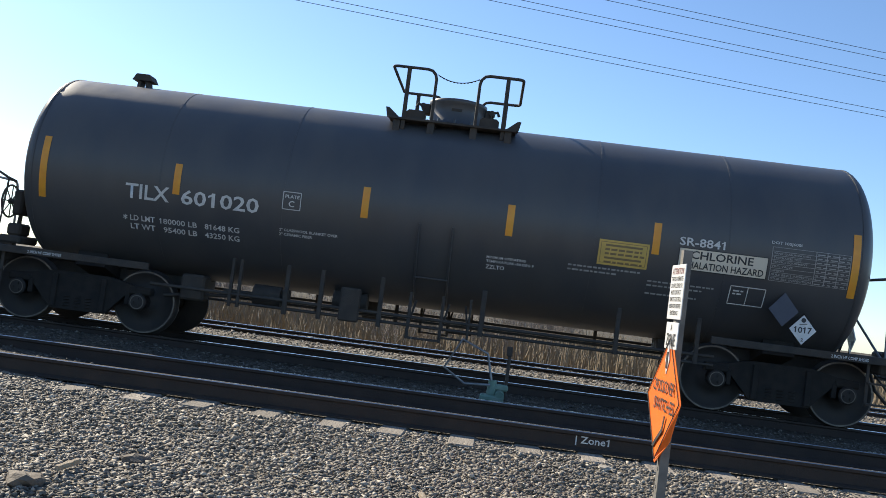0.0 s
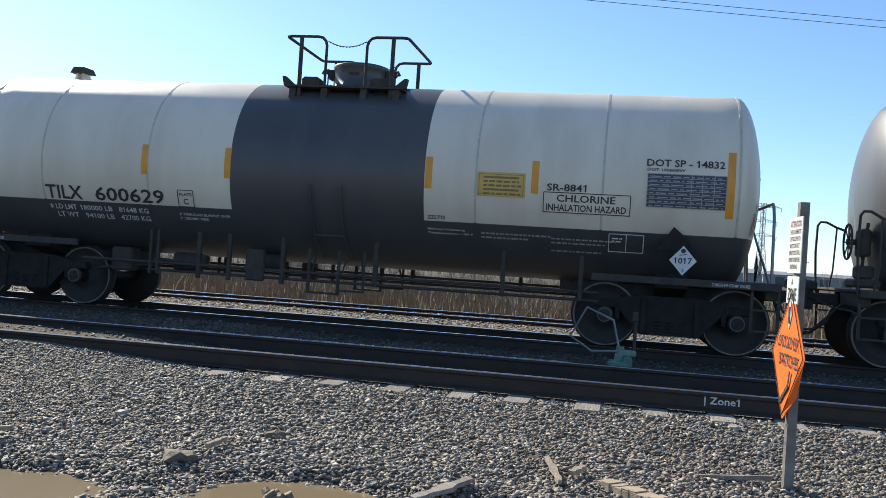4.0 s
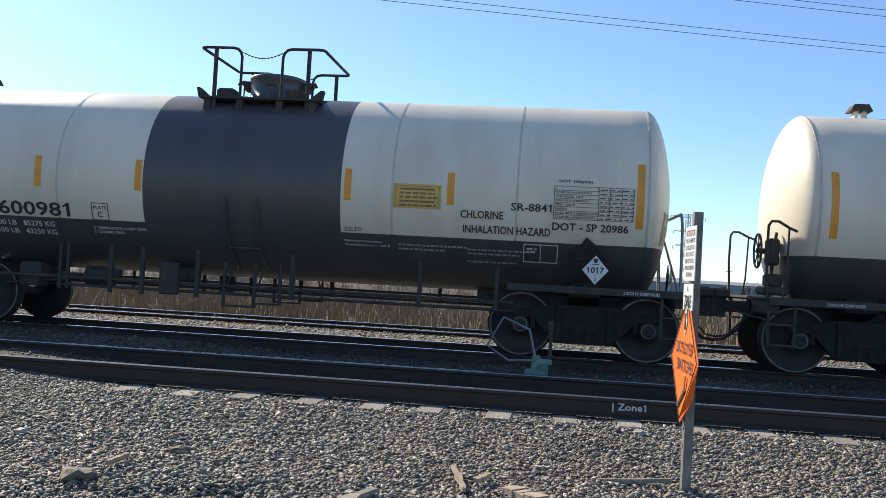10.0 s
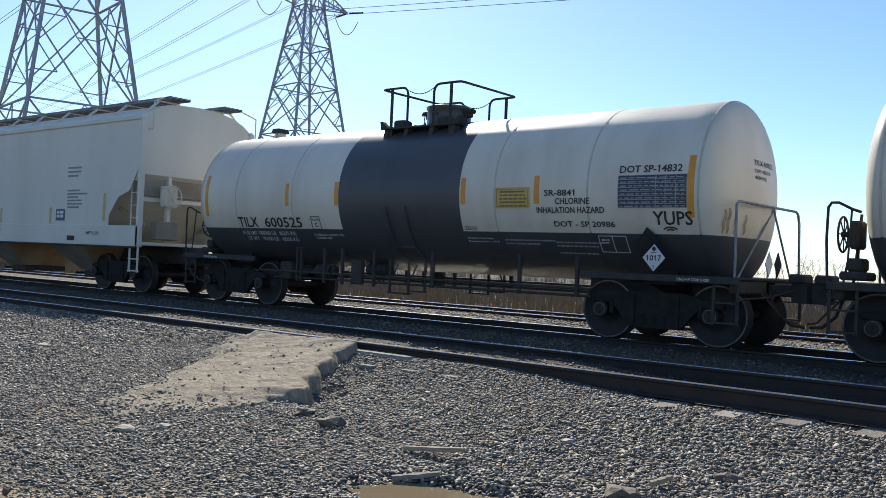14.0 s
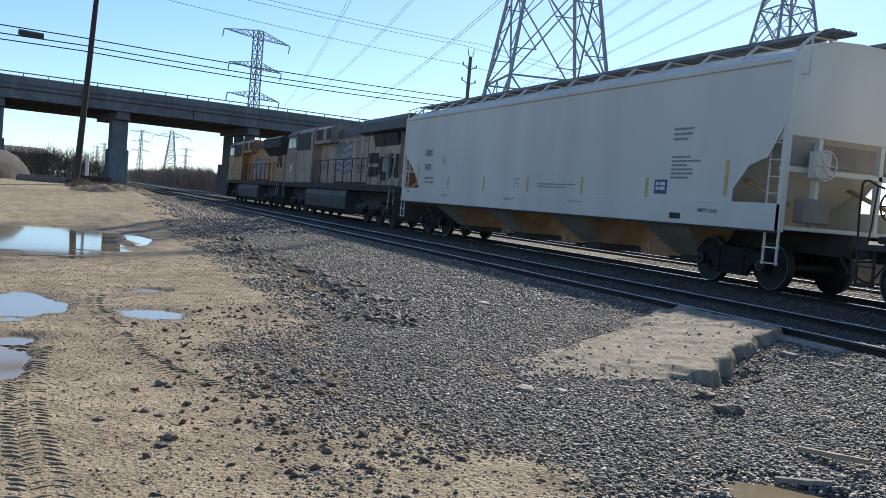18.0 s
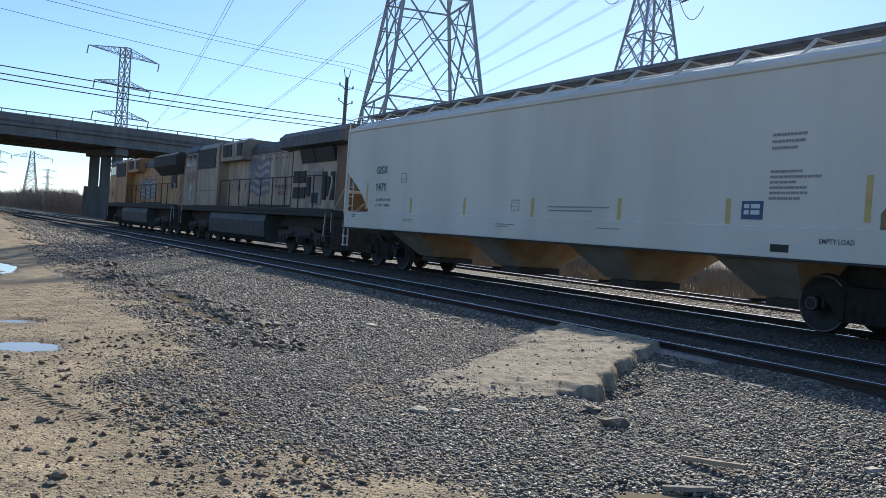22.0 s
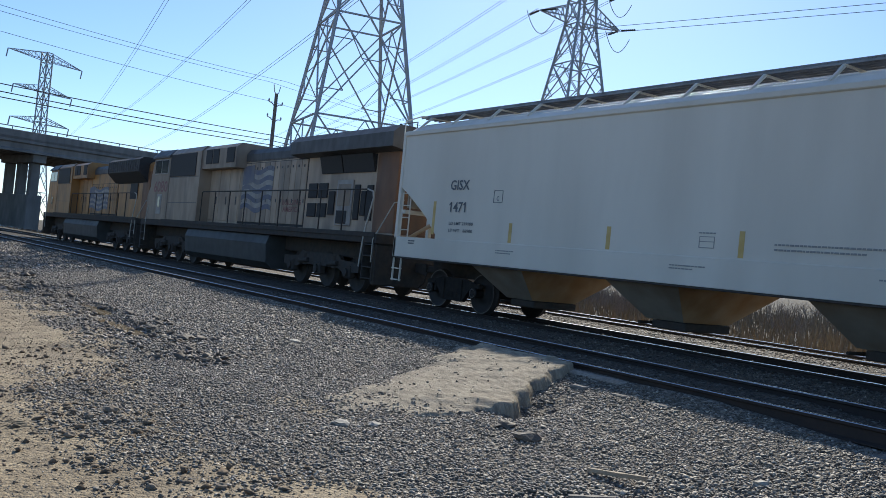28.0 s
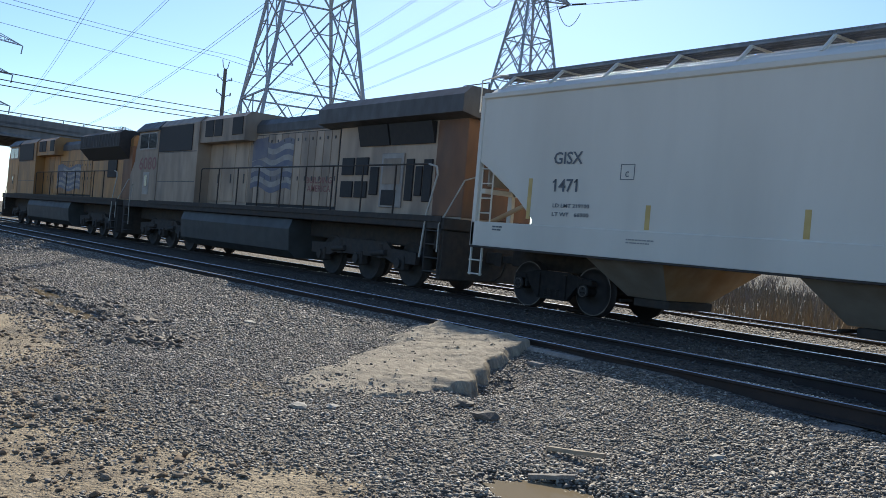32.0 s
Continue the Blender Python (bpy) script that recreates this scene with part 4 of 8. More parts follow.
    rods.cyl((-3.9, 0.4, 0.66), (3.9, 0.4, 0.66), 0.022, 6)
    parts("brake_rod", rods, M_UNDER, car)


def amber_strips(car, rows):
    for k, u in enumerate(rows):
        z0, z1 = (1.86, 2.75) if k in (0, 5) else (2.07, 2.52)
        if rows[1] < -3.3:
            z0, z1 = (1.77, 2.63) if k in (0, 5) else (2.03, 2.46)
        tank_panel(car, "reflective_strip", u - 0.05, u + 0.05, z0, z1, M_YEL, "amber reflective strip")


def placard(car, u=5.15):
    holder = G()
    holder.prism([(u, 1.045), (u + 0.20, 1.27), (u, 1.495), (u - 0.20, 1.27)], -1.34, -1.325)
    plate = part("placard_holder", holder, M_FRAME, car)
    card = G().prism([(u, 1.07), (u + 0.18, 1.27), (u, 1.47), (u - 0.18, 1.27)], -1.348, -1.341)
    card = part("placard", card, M_PLACARD, plate, "white diamond hazard placard")
    me = words("1017", 0.24, 0.085)
    me.materials.append(M_LETK)
    bend(me, lambda x, z: (u - 0.12 + x, -1.353, 1.225 + z))
    part("lettering", me, None, plate)
    two = words("2", 0.03, 0.045)
    two.materials.append(M_LETK)
    part("lettering", bend(two, lambda x, z: (u - 0.015 + x, -1.353, 1.115 + z)), None, plate)
    skull = G()
    skull.lathe([(-1.353, 0.0), (-1.353, 0.032)], 12, "y", (u, 0, 1.40))
    skull.prism([(u - 0.05, 1.345), (u + 0.05, 1.36), (u + 0.05, 1.35), (u - 0.05, 1.335)], -1.354, -1.35)
    part("hazard_mark", skull, M_LETK, plate)


def data_table(car, u0, u1, z0, z1, dark, seed):
    """The inspection table: a ruled panel with small writing."""
    if dark:
        tank_panel(car, "inspection_table", u0, u1, z0, z1, M_TABLE, "dark panel of small white inspection writing")
        ink = M_LETD
    else:
        ink = M_LETF if dark is False else M_LETD
    rows = 8
    h = (z1 - z0) / rows
    if not dark:
        ink = M_LETD if dark is None else M_TABLE
        for r, line in enumerate(("TANK QUALIFICATION", "THICKNESS TEST", "SERVICE EQUIPMENT", "PRD: VALVE", "LINING", "RULE 88.B.2 INSPECTION", "STUB SILL INSPECTION")):
            wide = 0.027 * len(line)
            tank_words(car, line, u0 + 0.02, z1 - h * (r + 1.76), wide, h * 0.50, ink, "table_writing")
    bars = []
    for r in range(rows):
        bars.append(bar_row(u1 - u0 - 0.06 if dark else 0.42 * (u1 - u0), seed * 31 + r, 0.03, 0.16 if dark else 0.10, 0.03))
    tank_bars(car, u0 + (0.03 if dark else 0.58 * (u1 - u0)), z1 - h * 0.75, bars, h * 0.24, h * 0.76, ink, "table_writing")
    for k in range(rows + 1):
        z = z0 + k * h
        tank_panel(car, "table_rule", u0, u1, z - (0.004 if dark else 0.0025), z + (0.004 if dark else 0.0025), ink, lift=0.011)
    for u in (u0, u0 + (u1 - u0) * 0.56, u0 + (u1 - u0) * 0.7, u0 + (u1 - u0) * 0.85, u1):
        tank_panel(car, "table_rule", u - 0.004, u + 0.004, z0, z1, ink, lift=0.011)


def boxed(car, u0, u1, z0, z1, ink, w=0.010):
    for a in (u0, u1):
        tank_panel(car, "box_line", a - w / 2, a + w / 2, z0, z1, ink, lift=0.008)
    for z in (z0, z1):
        tank_panel(car, "box_line", u0, u1, z - w / 2, z + w / 2, ink, lift=0.008)


M_LETF = mat("faint_grey_print", (0.30, 0.31, 0.33), (0.38, 0.38, 0.39), 14, 0.6)
M_TABLE = mat("navy_table_panel", (0.045, 0.055, 0.085), (0.06, 0.07, 0.1), 6, 0.5)


def tank_car(k, spec):
    label = "black chlorine tank car with white lettering, rolling on its track" if spec["black"] else "dirty white tank car with black middle band and belly"
    car = thing("tank_car", label, "tank car", group="tank cars of the train")
    TRAIN.append((car, CARS_AT[k]))
    ink = M_LETW if spec["black"] else M_LETK
    part("tank_shell", tank_shell(not spec["black"]), [M_WHITE, M_BLACK], car, label=("glossy black steel jacket" if spec["black"] else "grimy white jacket with black band"))
    for u in ((-3.92, -2.15, 2.21, 4.0) if spec["black"] else (-4.58, -2.80, 2.22, 3.98)):
        part("jacket_seam", two_tone_seam(ring_band(u, 0.028, 0.004)), [M_BLACK if spec["black"] else M_SEAM, M_BLACK], car)
    for u in (-5.77, 5.77):
        part("head_seam", two_tone_seam(ring_band(u, 0.03, 0.006)), [M_BLACK if spec["black"] else M_SEAM, M_BLACK], car)
    top_works(car)
    vent = G()
    for e in (-1, 1):
        vent.prism([(-4.9 + e * 0.05, 3.70), (-4.9 + e * 0.10, 3.70), (-4.9 + e * 0.075, 3.84), (-4.9 + e * 0.03, 3.84)], -0.09, 0.09)
    hood = part("vent_stem", vent, M_UNDER if spec["black"] else M_WHITE, car)
    part("vent_cap", G().prism([(-5.06, 3.83), (-4.74, 3.83), (-4.80, 3.93), (-5.0, 3.93)], -0.14, 0.14), M_UNDER, hood, "small dark hooded vent cap")
    underframe(car)
    for u in (-4.99, 4.99):
        add_truck(car, u)
    amber_strips(car, spec["strips"])
    placard(car, 5.1)
    # writing on the near side
    d = spec["lift"]
    m0, m1, m2, m3, star = spec["spans"]
    tank_words(car, spec["mark"][0], m0, 1.64 + d, m1 - m0, 0.205, ink)
    tank_words(car, spec["mark"][1], m2, 1.64 + d, m3 - m2, 0.205, ink)
    lw = M_LETW
    for r, (a, b, c) in enumerate(spec["weight"]):
        z = 1.485 - 0.115 * r + d * 0.45
        if r == 0:
            tank_words(car, "*", star, z, 0.06, 0.075, lw)
        tank_words(car, a, star + 0.10, z, 0.36, 0.075, lw)
        tank_words(car, b, star + (0.52 if r == 0 else 0.58), z, 0.55 if r == 0 else 0.49, 0.075, lw)
        tank_words(car, c, star + 1.18, z, 0.50, 0.075, lw)
    c0 = spec["plate"]
    boxed(car, c0, c0 + 0.25, 1.62 + 1.5 * d, 1.86 + 1.5 * d, ink)
    tank_words(car, "PLATE", c0 + 0.03, 1.775 + 1.5 * d, 0.20, 0.045, ink)
    tank_words(car, "C", c0 + 0.085, 1.655 + 1.5 * d, 0.08, 0.085, ink)
    lag = "GLASSWOOL" if spec["black"] else "FIBERGLASS"
    tank_words(car, '2" ' + lag + " BLANKET OVER", c0 - 0.02, 1.49 + d * 0.85, 0.83, 0.038, lw)
    tank_words(car, '2" CERAMIC FIBER', c0 - 0.02, 1.43 + d * 0.85, 0.47, 0.038, lw)
    m0 = 0.76 if spec["black"] else 1.53
    heat = ("MINIMUM OPERATING", "TEMPERATURE -30 DEG F") if spec["black"] else ("Minimum Operating", "Temperature : -30 F")
    tank_words(car, heat[0], m0, 1.49 + d * 0.8, 0.54, 0.034, lw)
    tank_words(car, heat[1], m0, 1.435 + d * 0.8, 0.66, 0.034, lw)
    tank_bars(car, m0 + 0.78 if not spec["black"] else 1.88, 1.48 + d, [bar_row(1.0, 7), bar_row(0.7, 8)], 0.022, 0.035, M_LETD)
    tank_bars(car, 3.3 if not spec["black"] else 2.98, 1.46 + d * 0.75, [bar_row(0.9, 9), bar_row(0.75, 10), [(0, 0)], bar_row(0.7, 12)], 0.02, 0.035, M_LETD)
    tank_words(car, "ZZLTO", m0, 1.645 if not spec["black"] else 1.56, 0.26, 0.055, ink)
    # yellow notice: plain bars stand for its telephone lines
    n0, n1 = spec["notice"]
    tank_panel(car, "emergency_notice", n0, n0 + 0.68, n1, n1 + 0.34, M_YSIGN, "yellow emergency notice with black writing")
    tank_bars(car, n0 + 0.09, n1 + 0.255, [[(0.5, 0)], bar_row(0.5, 13, 0.05, 0.1), bar_row(0.54, 14, 0.05, 0.1), [(0.5, 0)], bar_row(0.52, 15, 0.05, 0.1)], 0.028, 0.029, M_LETB, "notice_writing")
    boxed(car, n0 + 0.03, n0 + 0.65, n1 + 0.03, n1 + 0.31, M_LETB, 0.006)
    # frame of small plates
    f0 = 1.34 + 0.62 * d
    boxed(car, 4.10, 4.57, f0, f0 + 0.24, lw, 0.012)
    tank_panel(car, "box_line", 4.33, 4.34, f0, f0 + 0.24, lw, lift=0.008)
    tank_bars(car, 4.14, f0 + 0.17, [bar_row(0.14, 20), bar_row(0.12, 21)], 0.02, 0.02, lw)
    me = words("2 INCH HF COMP SHOES", 0.49, 0.042)
    me.materials.append(M_LETW)
    for u in (5.49, -5.64):
        part("lettering", bend(me.copy(), lambda x, z: (u + x, -1.405, 0.955 + z)), None, car)
    spec["extra"](car, ink)
    # marks on the dished head
    for body, z, w, h in ((" ".join(spec["mark"]), 2.71, 0.80, 0.085), ("CAPY  98200 LB", 2.60, 0.62, 0.055), ("44543 KG", 2.50, 0.42, 0.055)):
        me = words(body, w, h)
        me.materials.append(ink)
        part("lettering", bend(me, lambda x, q: on_head(-0.33 + x, z + q)), None, car)
    if not spec["black"]:
        # brown runs down the dished head
        rnd = random.Random(k)
        for y0 in (-1.02, -0.93, -0.78, -0.52):
            top, wide = rnd.uniform(1.95, 2.15), rnd.uniform(0.02, 0.045)
            run = G()
            rows = [(y0 + 0.015 * math.sin(q * 1.7 + y0), top - (top - 1.66) * q / 6, wide * (0.35 + 0.65 * math.sin(math.pi * (0.12 + 0.13 * q)))) for q in range(7)]
            vs = [on_head(y + e * w, z, 0.004) for y, z, w in rows for e in (-1, 1)]
            run.add(vs, [(2 * q, 2 * q + 1, 2 * q + 3, 2 * q + 2) for q in range(6)])
            part("rust_run", run, M_RUN, car, "brown rust run")
        # a dark pointed plate above the placard
        part("warning_pad", G().prism([(4.75, 1.40), (5.2, 1.40), (5.08, 1.62), (4.96, 1.72)], -1.33, -1.322), M_FRAME, car)
    return car


M_RUN = mat("brown_rust_run", (0.50, 0.39, 0.27), (0.36, 0.26, 0.17), 9, 0.8, stain=(0.5, 0.42, 0.31), stain_scale=5)
M_SEAM = mat("seam_grime", (0.60, 0.54, 0.43), (0.50, 0.45, 0.36), 8, 0.5)


def extra_one(car, ink):
    tank_words(car, "SR-8841", 3.33, 2.20, 0.61, 0.115, ink)
    tank_panel(car, "hazard_board", 3.34, 4.53, 1.88, 2.17, M_WHITE, "white hazard board with black writing")
    tank_words(car, "CHLORINE", 3.50, 2.035, 0.84, 0.11, M_LETK)
    tank_words(car, "INHALATION HAZARD", 3.37, 1.905, 1.12, 0.095, M_LETK)
    boxed(car, 3.34, 4.53, 1.88, 2.17, M_LETK, 0.012)
    data_table(car, 4.57, 5.61, 1.88, 2.33, None, 2)
    tank_words(car, "DOT 105J600I", 4.55, 2.36, 0.4, 0.05, ink)
    part("bare_holder", G().prism([(4.82, 1.28), (5.02, 1.50), (4.82, 1.74), (4.62, 1.50)], -1.352, -1.34), M_TABLE, car, "empty dark placard holder")


def extra_two(car, ink):
    tank_words(car, "SR-8841", 3.22, 2.12, 0.54, 0.10, ink)
    tank_panel(car, "hazard_board", 3.18, 4.36, 1.83, 2.10, M_WHITE, "white hazard board with black writing")
    boxed(car, 3.18, 4.36, 1.83, 2.10, M_LETK, 0.012)
    tank_words(car, "CHLORINE", 3.36, 1.975, 0.80, 0.10, M_LETK)
    tank_words(car, "INHALATION HAZARD", 3.22, 1.85, 1.09, 0.095, M_LETK)
    data_table(car, 4.57, 5.60, 1.97, 2.42, True, 3)
    tank_words(car, "DOT SP - 14832", 4.55, 2.52, 1.02, 0.10, ink)
    tank_words(car, "DOT 105J600W", 4.56, 2.445, 0.5, 0.05, ink)


def extra_three(car, ink):
    tank_words(car, "SR-8841", 3.90, 2.03, 0.56, 0.11, ink)
    tank_words(car, "CHLORINE", 3.20, 1.90, 0.60, 0.11, ink)
    tank_words(car, "INHALATION HAZARD", 3.24, 1.70, 1.22, 0.11, ink)
    tank_words(car, "DOT - SP 20986", 4.48, 1.79, 1.04, 0.11, ink)
    tank_words(car, "DOT 105J600I", 4.55, 2.44, 0.45, 0.05, ink)
    data_table(car, 4.49, 5.57, 1.95, 2.40, False, 4)


def extra_four(car, ink):
    tank_words(car, "SR-8841", 3.20, 2.19, 0.56, 0.10, ink)
    tank_words(car, "CHLORINE", 3.40, 2.06, 0.62, 0.10, ink)
    tank_words(car, "INHALATION HAZARD", 3.05, 1.92, 1.22, 0.10, ink)
    tank_words(car, "DOT - SP 20986", 3.35, 1.71, 1.08, 0.09, ink)
    tank_words(car, "DOT SP-14832", 4.52, 2.52, 1.0, 0.11, ink)
    data_table(car, 4.51, 5.60, 2.0, 2.48, True, 5)
    tank_words(car, "YUPS", 5.06, 1.75, 0.62, 0.20, ink, "graffiti", "dark sprayed scrawl")
    for r in (0.06, 0.12):
        pts = [on_tank(5.32 + r * math.cos(a), 1.66 + r * 0.5 * math.sin(a), 0.008) for a in [0.5 + 2.1 * k / 8 for k in range(9)]]
        part("graffiti", G().tube(pts, 0.012, 5), M_LETK, car)


CARS = (
    dict(black=True, strips=(-5.59, -3.66, -0.99, 1.02, 3.02, 5.68), lift=0.265, notice=(2.26, 1.81), spans=(-4.38, -3.75, -3.58, -2.47, -4.41), plate=-2.14, mark=("TILX", "601020"), weight=(("LD LMT", "180000 LB", "81648 KG"), ("LT WT", "95400 LB", "43250 KG")), extra=extra_one),
    dict(black=False, strips=(-5.59, -2.85, -1.51, 1.54, 3.05, 5.66), lift=0.0, notice=(2.24, 2.0), spans=(-4.54, -3.92, -3.70, -2.55, -4.53), plate=-2.32, mark=("TILX", "600629"), weight=(("LD LMT", "180000 LB", "81648 KG"), ("LT WT", "94100 LB", "42700 KG")), extra=extra_two),
    dict(black=False, strips=(-5.59, -3.10, -1.54, 1.58, 3.05, 5.66), lift=0.0, notice=(2.24, 2.0), spans=(-4.60, -3.96, -3.75, -2.62, -4.58), plate=-2.27, mark=("TILX", "600981"), weight=(("LD LMT", "188000 LB", "85275 KG"), ("LT WT", "95300 LB", "43250 KG")), extra=extra_three),
    dict(black=False, strips=(-5.59, -2.95, -1.53, 1.56, 3.05, 5.66), lift=0.0, notice=(2.24, 2.0), spans=(-4.57, -3.94, -3.72, -2.58, -4.55), plate=-2.30, mark=("TILX", "600525"), weight=(("LD LMT", "188000 LB", "85275 KG"), ("LT WT", "95300 LB", "43250 KG")), extra=extra_four),
)
for _k, _spec in enumerate(CARS):
    tank_car(_k, _spec)


# ---- covered hopper ----
LEAD = -41.73                      # the hopper and the engines are counted from here
# M_CHUTE: rusty paint with the orange of sunlit slopes mixed into its colour
M_CHUTE = mat("sunlit_rusty_chute", (0.50, 0.37, 0.23), (0.46, 0.28, 0.13), 1.5, 0.7, stain=(0.26, 0.13, 0.05), stain_scale=1.3, stain_amount=0.7)
M_BAY = mat("dusty_bay_paint", (0.36, 0.32, 0.26), (0.28, 0.245, 0.195), 1.5, 0.7, stain=(0.20, 0.13, 0.075), stain_scale=1.1, stain_amount=0.6)
M_BLUE = mat("blue_panel", (0.045, 0.085, 0.17), (0.06, 0.10, 0.19), 5, 0.5)


def flat_words(parent, body, u, z, width, height, material, y=-1.632, label="", name="lettering"):
    me = words(body, width, height)
    me.materials.append(material)
    return part(name, bend(me, lambda x, h: (u + x, y, z + h)), None, parent, label)


def flat_bars(parent, u, z, rows, height, gap, material, y=-1.626, name="small_writing"):
    g = G()
    for r, row in enumerate(rows):
        x = u
        for w, space in row:
            g.box(x, x + w, y - 0.006, y + 0.002, z - r * (height + gap), z - r * (height + gap) + height)
            x += w + space
    return tagged(part(name, g, material, parent), kind="stuff")


def hopper_car():
    car = thing("hopper_car", "long pale grey covered hopper car rolling on its track", "hopper car")
    TRAIN.append((car, LEAD - 17.97))
    for s in (-1, 1):
        # side sheet with its cut-away lower corners
        side = G()
        out = [(-8.3, 1.62), (8.75, 1.62), (8.75, 1.85), (9.15, 2.30), (9.62, 2.45), (10.0, 3.05), (10.0, 4.16), (-10.0, 4.16), (-10.0, 2.85), (-9.55, 2.62), (-9.05, 2.36), (-8.3, 1.72)]
        side.prism(out, s * 1.60, s * 1.62)
        part("side_sheet", side, M_HOPPER, car, "pale grey smooth side sheet")
        cap = G()
        cap.box(-10.02, 10.02, min(s * 1.58, s * 1.66), max(s * 1.58, s * 1.66), 4.12, 4.24, 0.02)
        part("top_chord", cap, M_HOPPER, car)
        sill = G()
        sill.box(-10.08, 10.08, min(s * 1.56, s * 1.645), max(s * 1.56, s * 1.645), 1.12, 1.62, 0.015)
        part("side_sill", sill, M_HOPPER, car)
        lip = G().box(-10.05, 10.05, min(s * 1.5, s * 1.66), max(s * 1.5, s * 1.66), 1.09, 1.13, 0.006)
        part("sill_lip", lip, M_UNDER, car)
        for e in (-1, 1):
            post = G().box(min(e * 9.98, e * 10.09), max(e * 9.98, e * 10.09), min(s * 1.52, s * 1.645), max(s * 1.52, s * 1.645), 1.12, 4.2, 0.01)
            part("corner_post", post, M_HOPPER, car)
            step = G()
            for a in (9.72, 10.06):
                step.box(e * a - 0.015, e * a + 0.015, s * 1.6 - 0.02, s * 1.6 + 0.02, 0.52, 1.14)
            for z in (0.54, 0.82):
                step.box(min(e * 9.72, e * 10.06), max(e * 9.72, e * 10.06), s * 1.6 - 0.05, s * 1.6 + 0.05, z, z + 0.025)
            parts("sill_step", step, M_HOPPER, car)
            ladder = G()
            for a in (9.62, 9.97):
                ladder.cyl((e * a, s * 1.55, 1.62), (e * a, s * 1.55, 2.75 if e < 0 else 3.0), 0.018, 6)
            for k in range(4):
                ladder.cyl((e * 9.62, s * 1.57, 1.8 + 0.3 * k), (e * 9.97, s * 1.57, 1.8 + 0.3 * k), 0.014, 6)
            parts("end_ladder", ladder, M_HOPPER, car)
    roof = G()
    arc = [(-1.6, 4.2), (-1.35, 4.38), (-1.05, 4.51), (-0.6, 4.61), (0, 4.64), (0.6, 4.61), (1.05, 4.51), (1.35, 4.38), (1.6, 4.2), (1.6, 4.16), (-1.6, 4.16)]
    roof.prism(arc, -9.98, 9.98, "x")
    part("roof", roof, M_HOPPER, car, "curved grey roof")
    for y in (-0.34, 0.34):
        trough = G()
        trough.box(-9.4, 9.4, y - 0.03, y + 0.03, 4.60, 4.70, 0.01)
        part("hatch_coaming", trough, M_HOPPER, car)
    for k in range(8):
        lid = G().box(-9.3 + 2.33 * k, -7.02 + 2.33 * k, -0.31, 0.31, 4.66, 4.75, 0.03)
        part("hatch_cover", lid, M_HOPPER, car)
    for s in (-1, 1):
        walkway = G()
        for k in range(5):
            walkway.box(-10.3, 10.3, s * 0.78 - 0.27 + k * 0.131, s * 0.78 - 0.255 + k * 0.131, 4.675, 4.745)
        for k in range(344):
            walkway.box(-10.3 + k * 0.06, -10.285 + k * 0.06, s * 0.78 - 0.27, s * 0.78 + 0.27, 4.705, 4.735)
        part("roof_walk", walkway, M_GALV, car, "galvanised grating roof walk")
        for k in range(15):
            u = -9.8 + 1.4 * k
            br = G()
            br.box(u - 0.03, u + 0.03, s * 0.78 - 0.30, s * 0.78 + 0.30, 4.645, 4.675, 0.005)
            br.prism([(s * 1.02, 4.65), (s * 1.34, 4.37), (s * 1.40, 4.37), (s * 1.08, 4.67)], u - 0.022, u + 0.022, "x")
            br.box(u - 0.02, u + 0.02, s * 0.6 - 0.03, s * 0.6 + 0.03, 4.58, 4.66)
            parts("walk_bracket", br, M_HOPPER, car)
    for e in (-1, 1):
        slope = G()
        slope.prism([(e * 9.98, 4.16), (e * 9.98, 3.0), (e * 7.0, 1.3), (e * 7.0, 1.2), (e * 7.3, 1.2), (e * 10.0, 2.85), (e * 10.02, 4.16)], -1.58, 1.58)
        part("slope_sheet", slope, M_HOPPER, car, "inclined end slope sheet")
        endframe = G()
        for y in (-0.75, 0.75):
            endframe.box(min(e * 9.85, e * 9.98), max(e * 9.85, e * 9.98), y - 0.05, y + 0.05, 1.2, 3.0, 0.01)
        endframe.box(min(e * 9.85, e * 9.98), max(e * 9.85, e * 9.98), -1.55, 1.55, 2.2, 2.3, 0.01)
        parts("end_frame", endframe, M_HOPPER, car)
        panel = G().box(min(e * 9.80, e * 9.86), max(e * 9.80, e * 9.86), -1.5, 1.5, 2.35, 2.95, 0.01)
        part("end_panel", panel, M_BAY, car)
        brace = G()
        brace.cyl((e * 9.9, -1.3, 1.62), (e * 8.6, -1.3, 2.1), 0.05, 8)
        brace.cyl((e * 9.9, 1.3, 1.62), (e * 8.6, 1.3, 2.1), 0.05, 8)
        parts("end_brace", brace, M_CHUTE, car)
        deck = G().box(min(e * 8.3, e * 10.09), max(e * 8.3, e * 10.09), -1.55, 1.55, 1.16, 1.24, 0.01)
        part("end_platform", deck, M_HOPPER, car)
        sill = G()
        sill.box(min(e * 6.0, e * 10.35), max(e * 6.0, e * 10.35), -0.2, 0.2, 0.74, 1.16, 0.02)
        part("stub_sill", sill, M_UNDER, car)
        cp = G()
        cp.box(min(e * 10.3, e * 10.8), max(e * 10.3, e * 10.8), -0.09, 0.09, 0.78, 0.95, 0.02)
        cp.prism([(e * 10.78, -0.13), (e * 10.97, -0.17), (e * 11.0, -0.05), (e * 10.95, 0.05), (e * 11.0, 0.16), (e * 10.9, 0.2), (e * 10.78, 0.12)], 0.70, 1.0, "z")
        part("coupler", cp, M_UNDER, car)
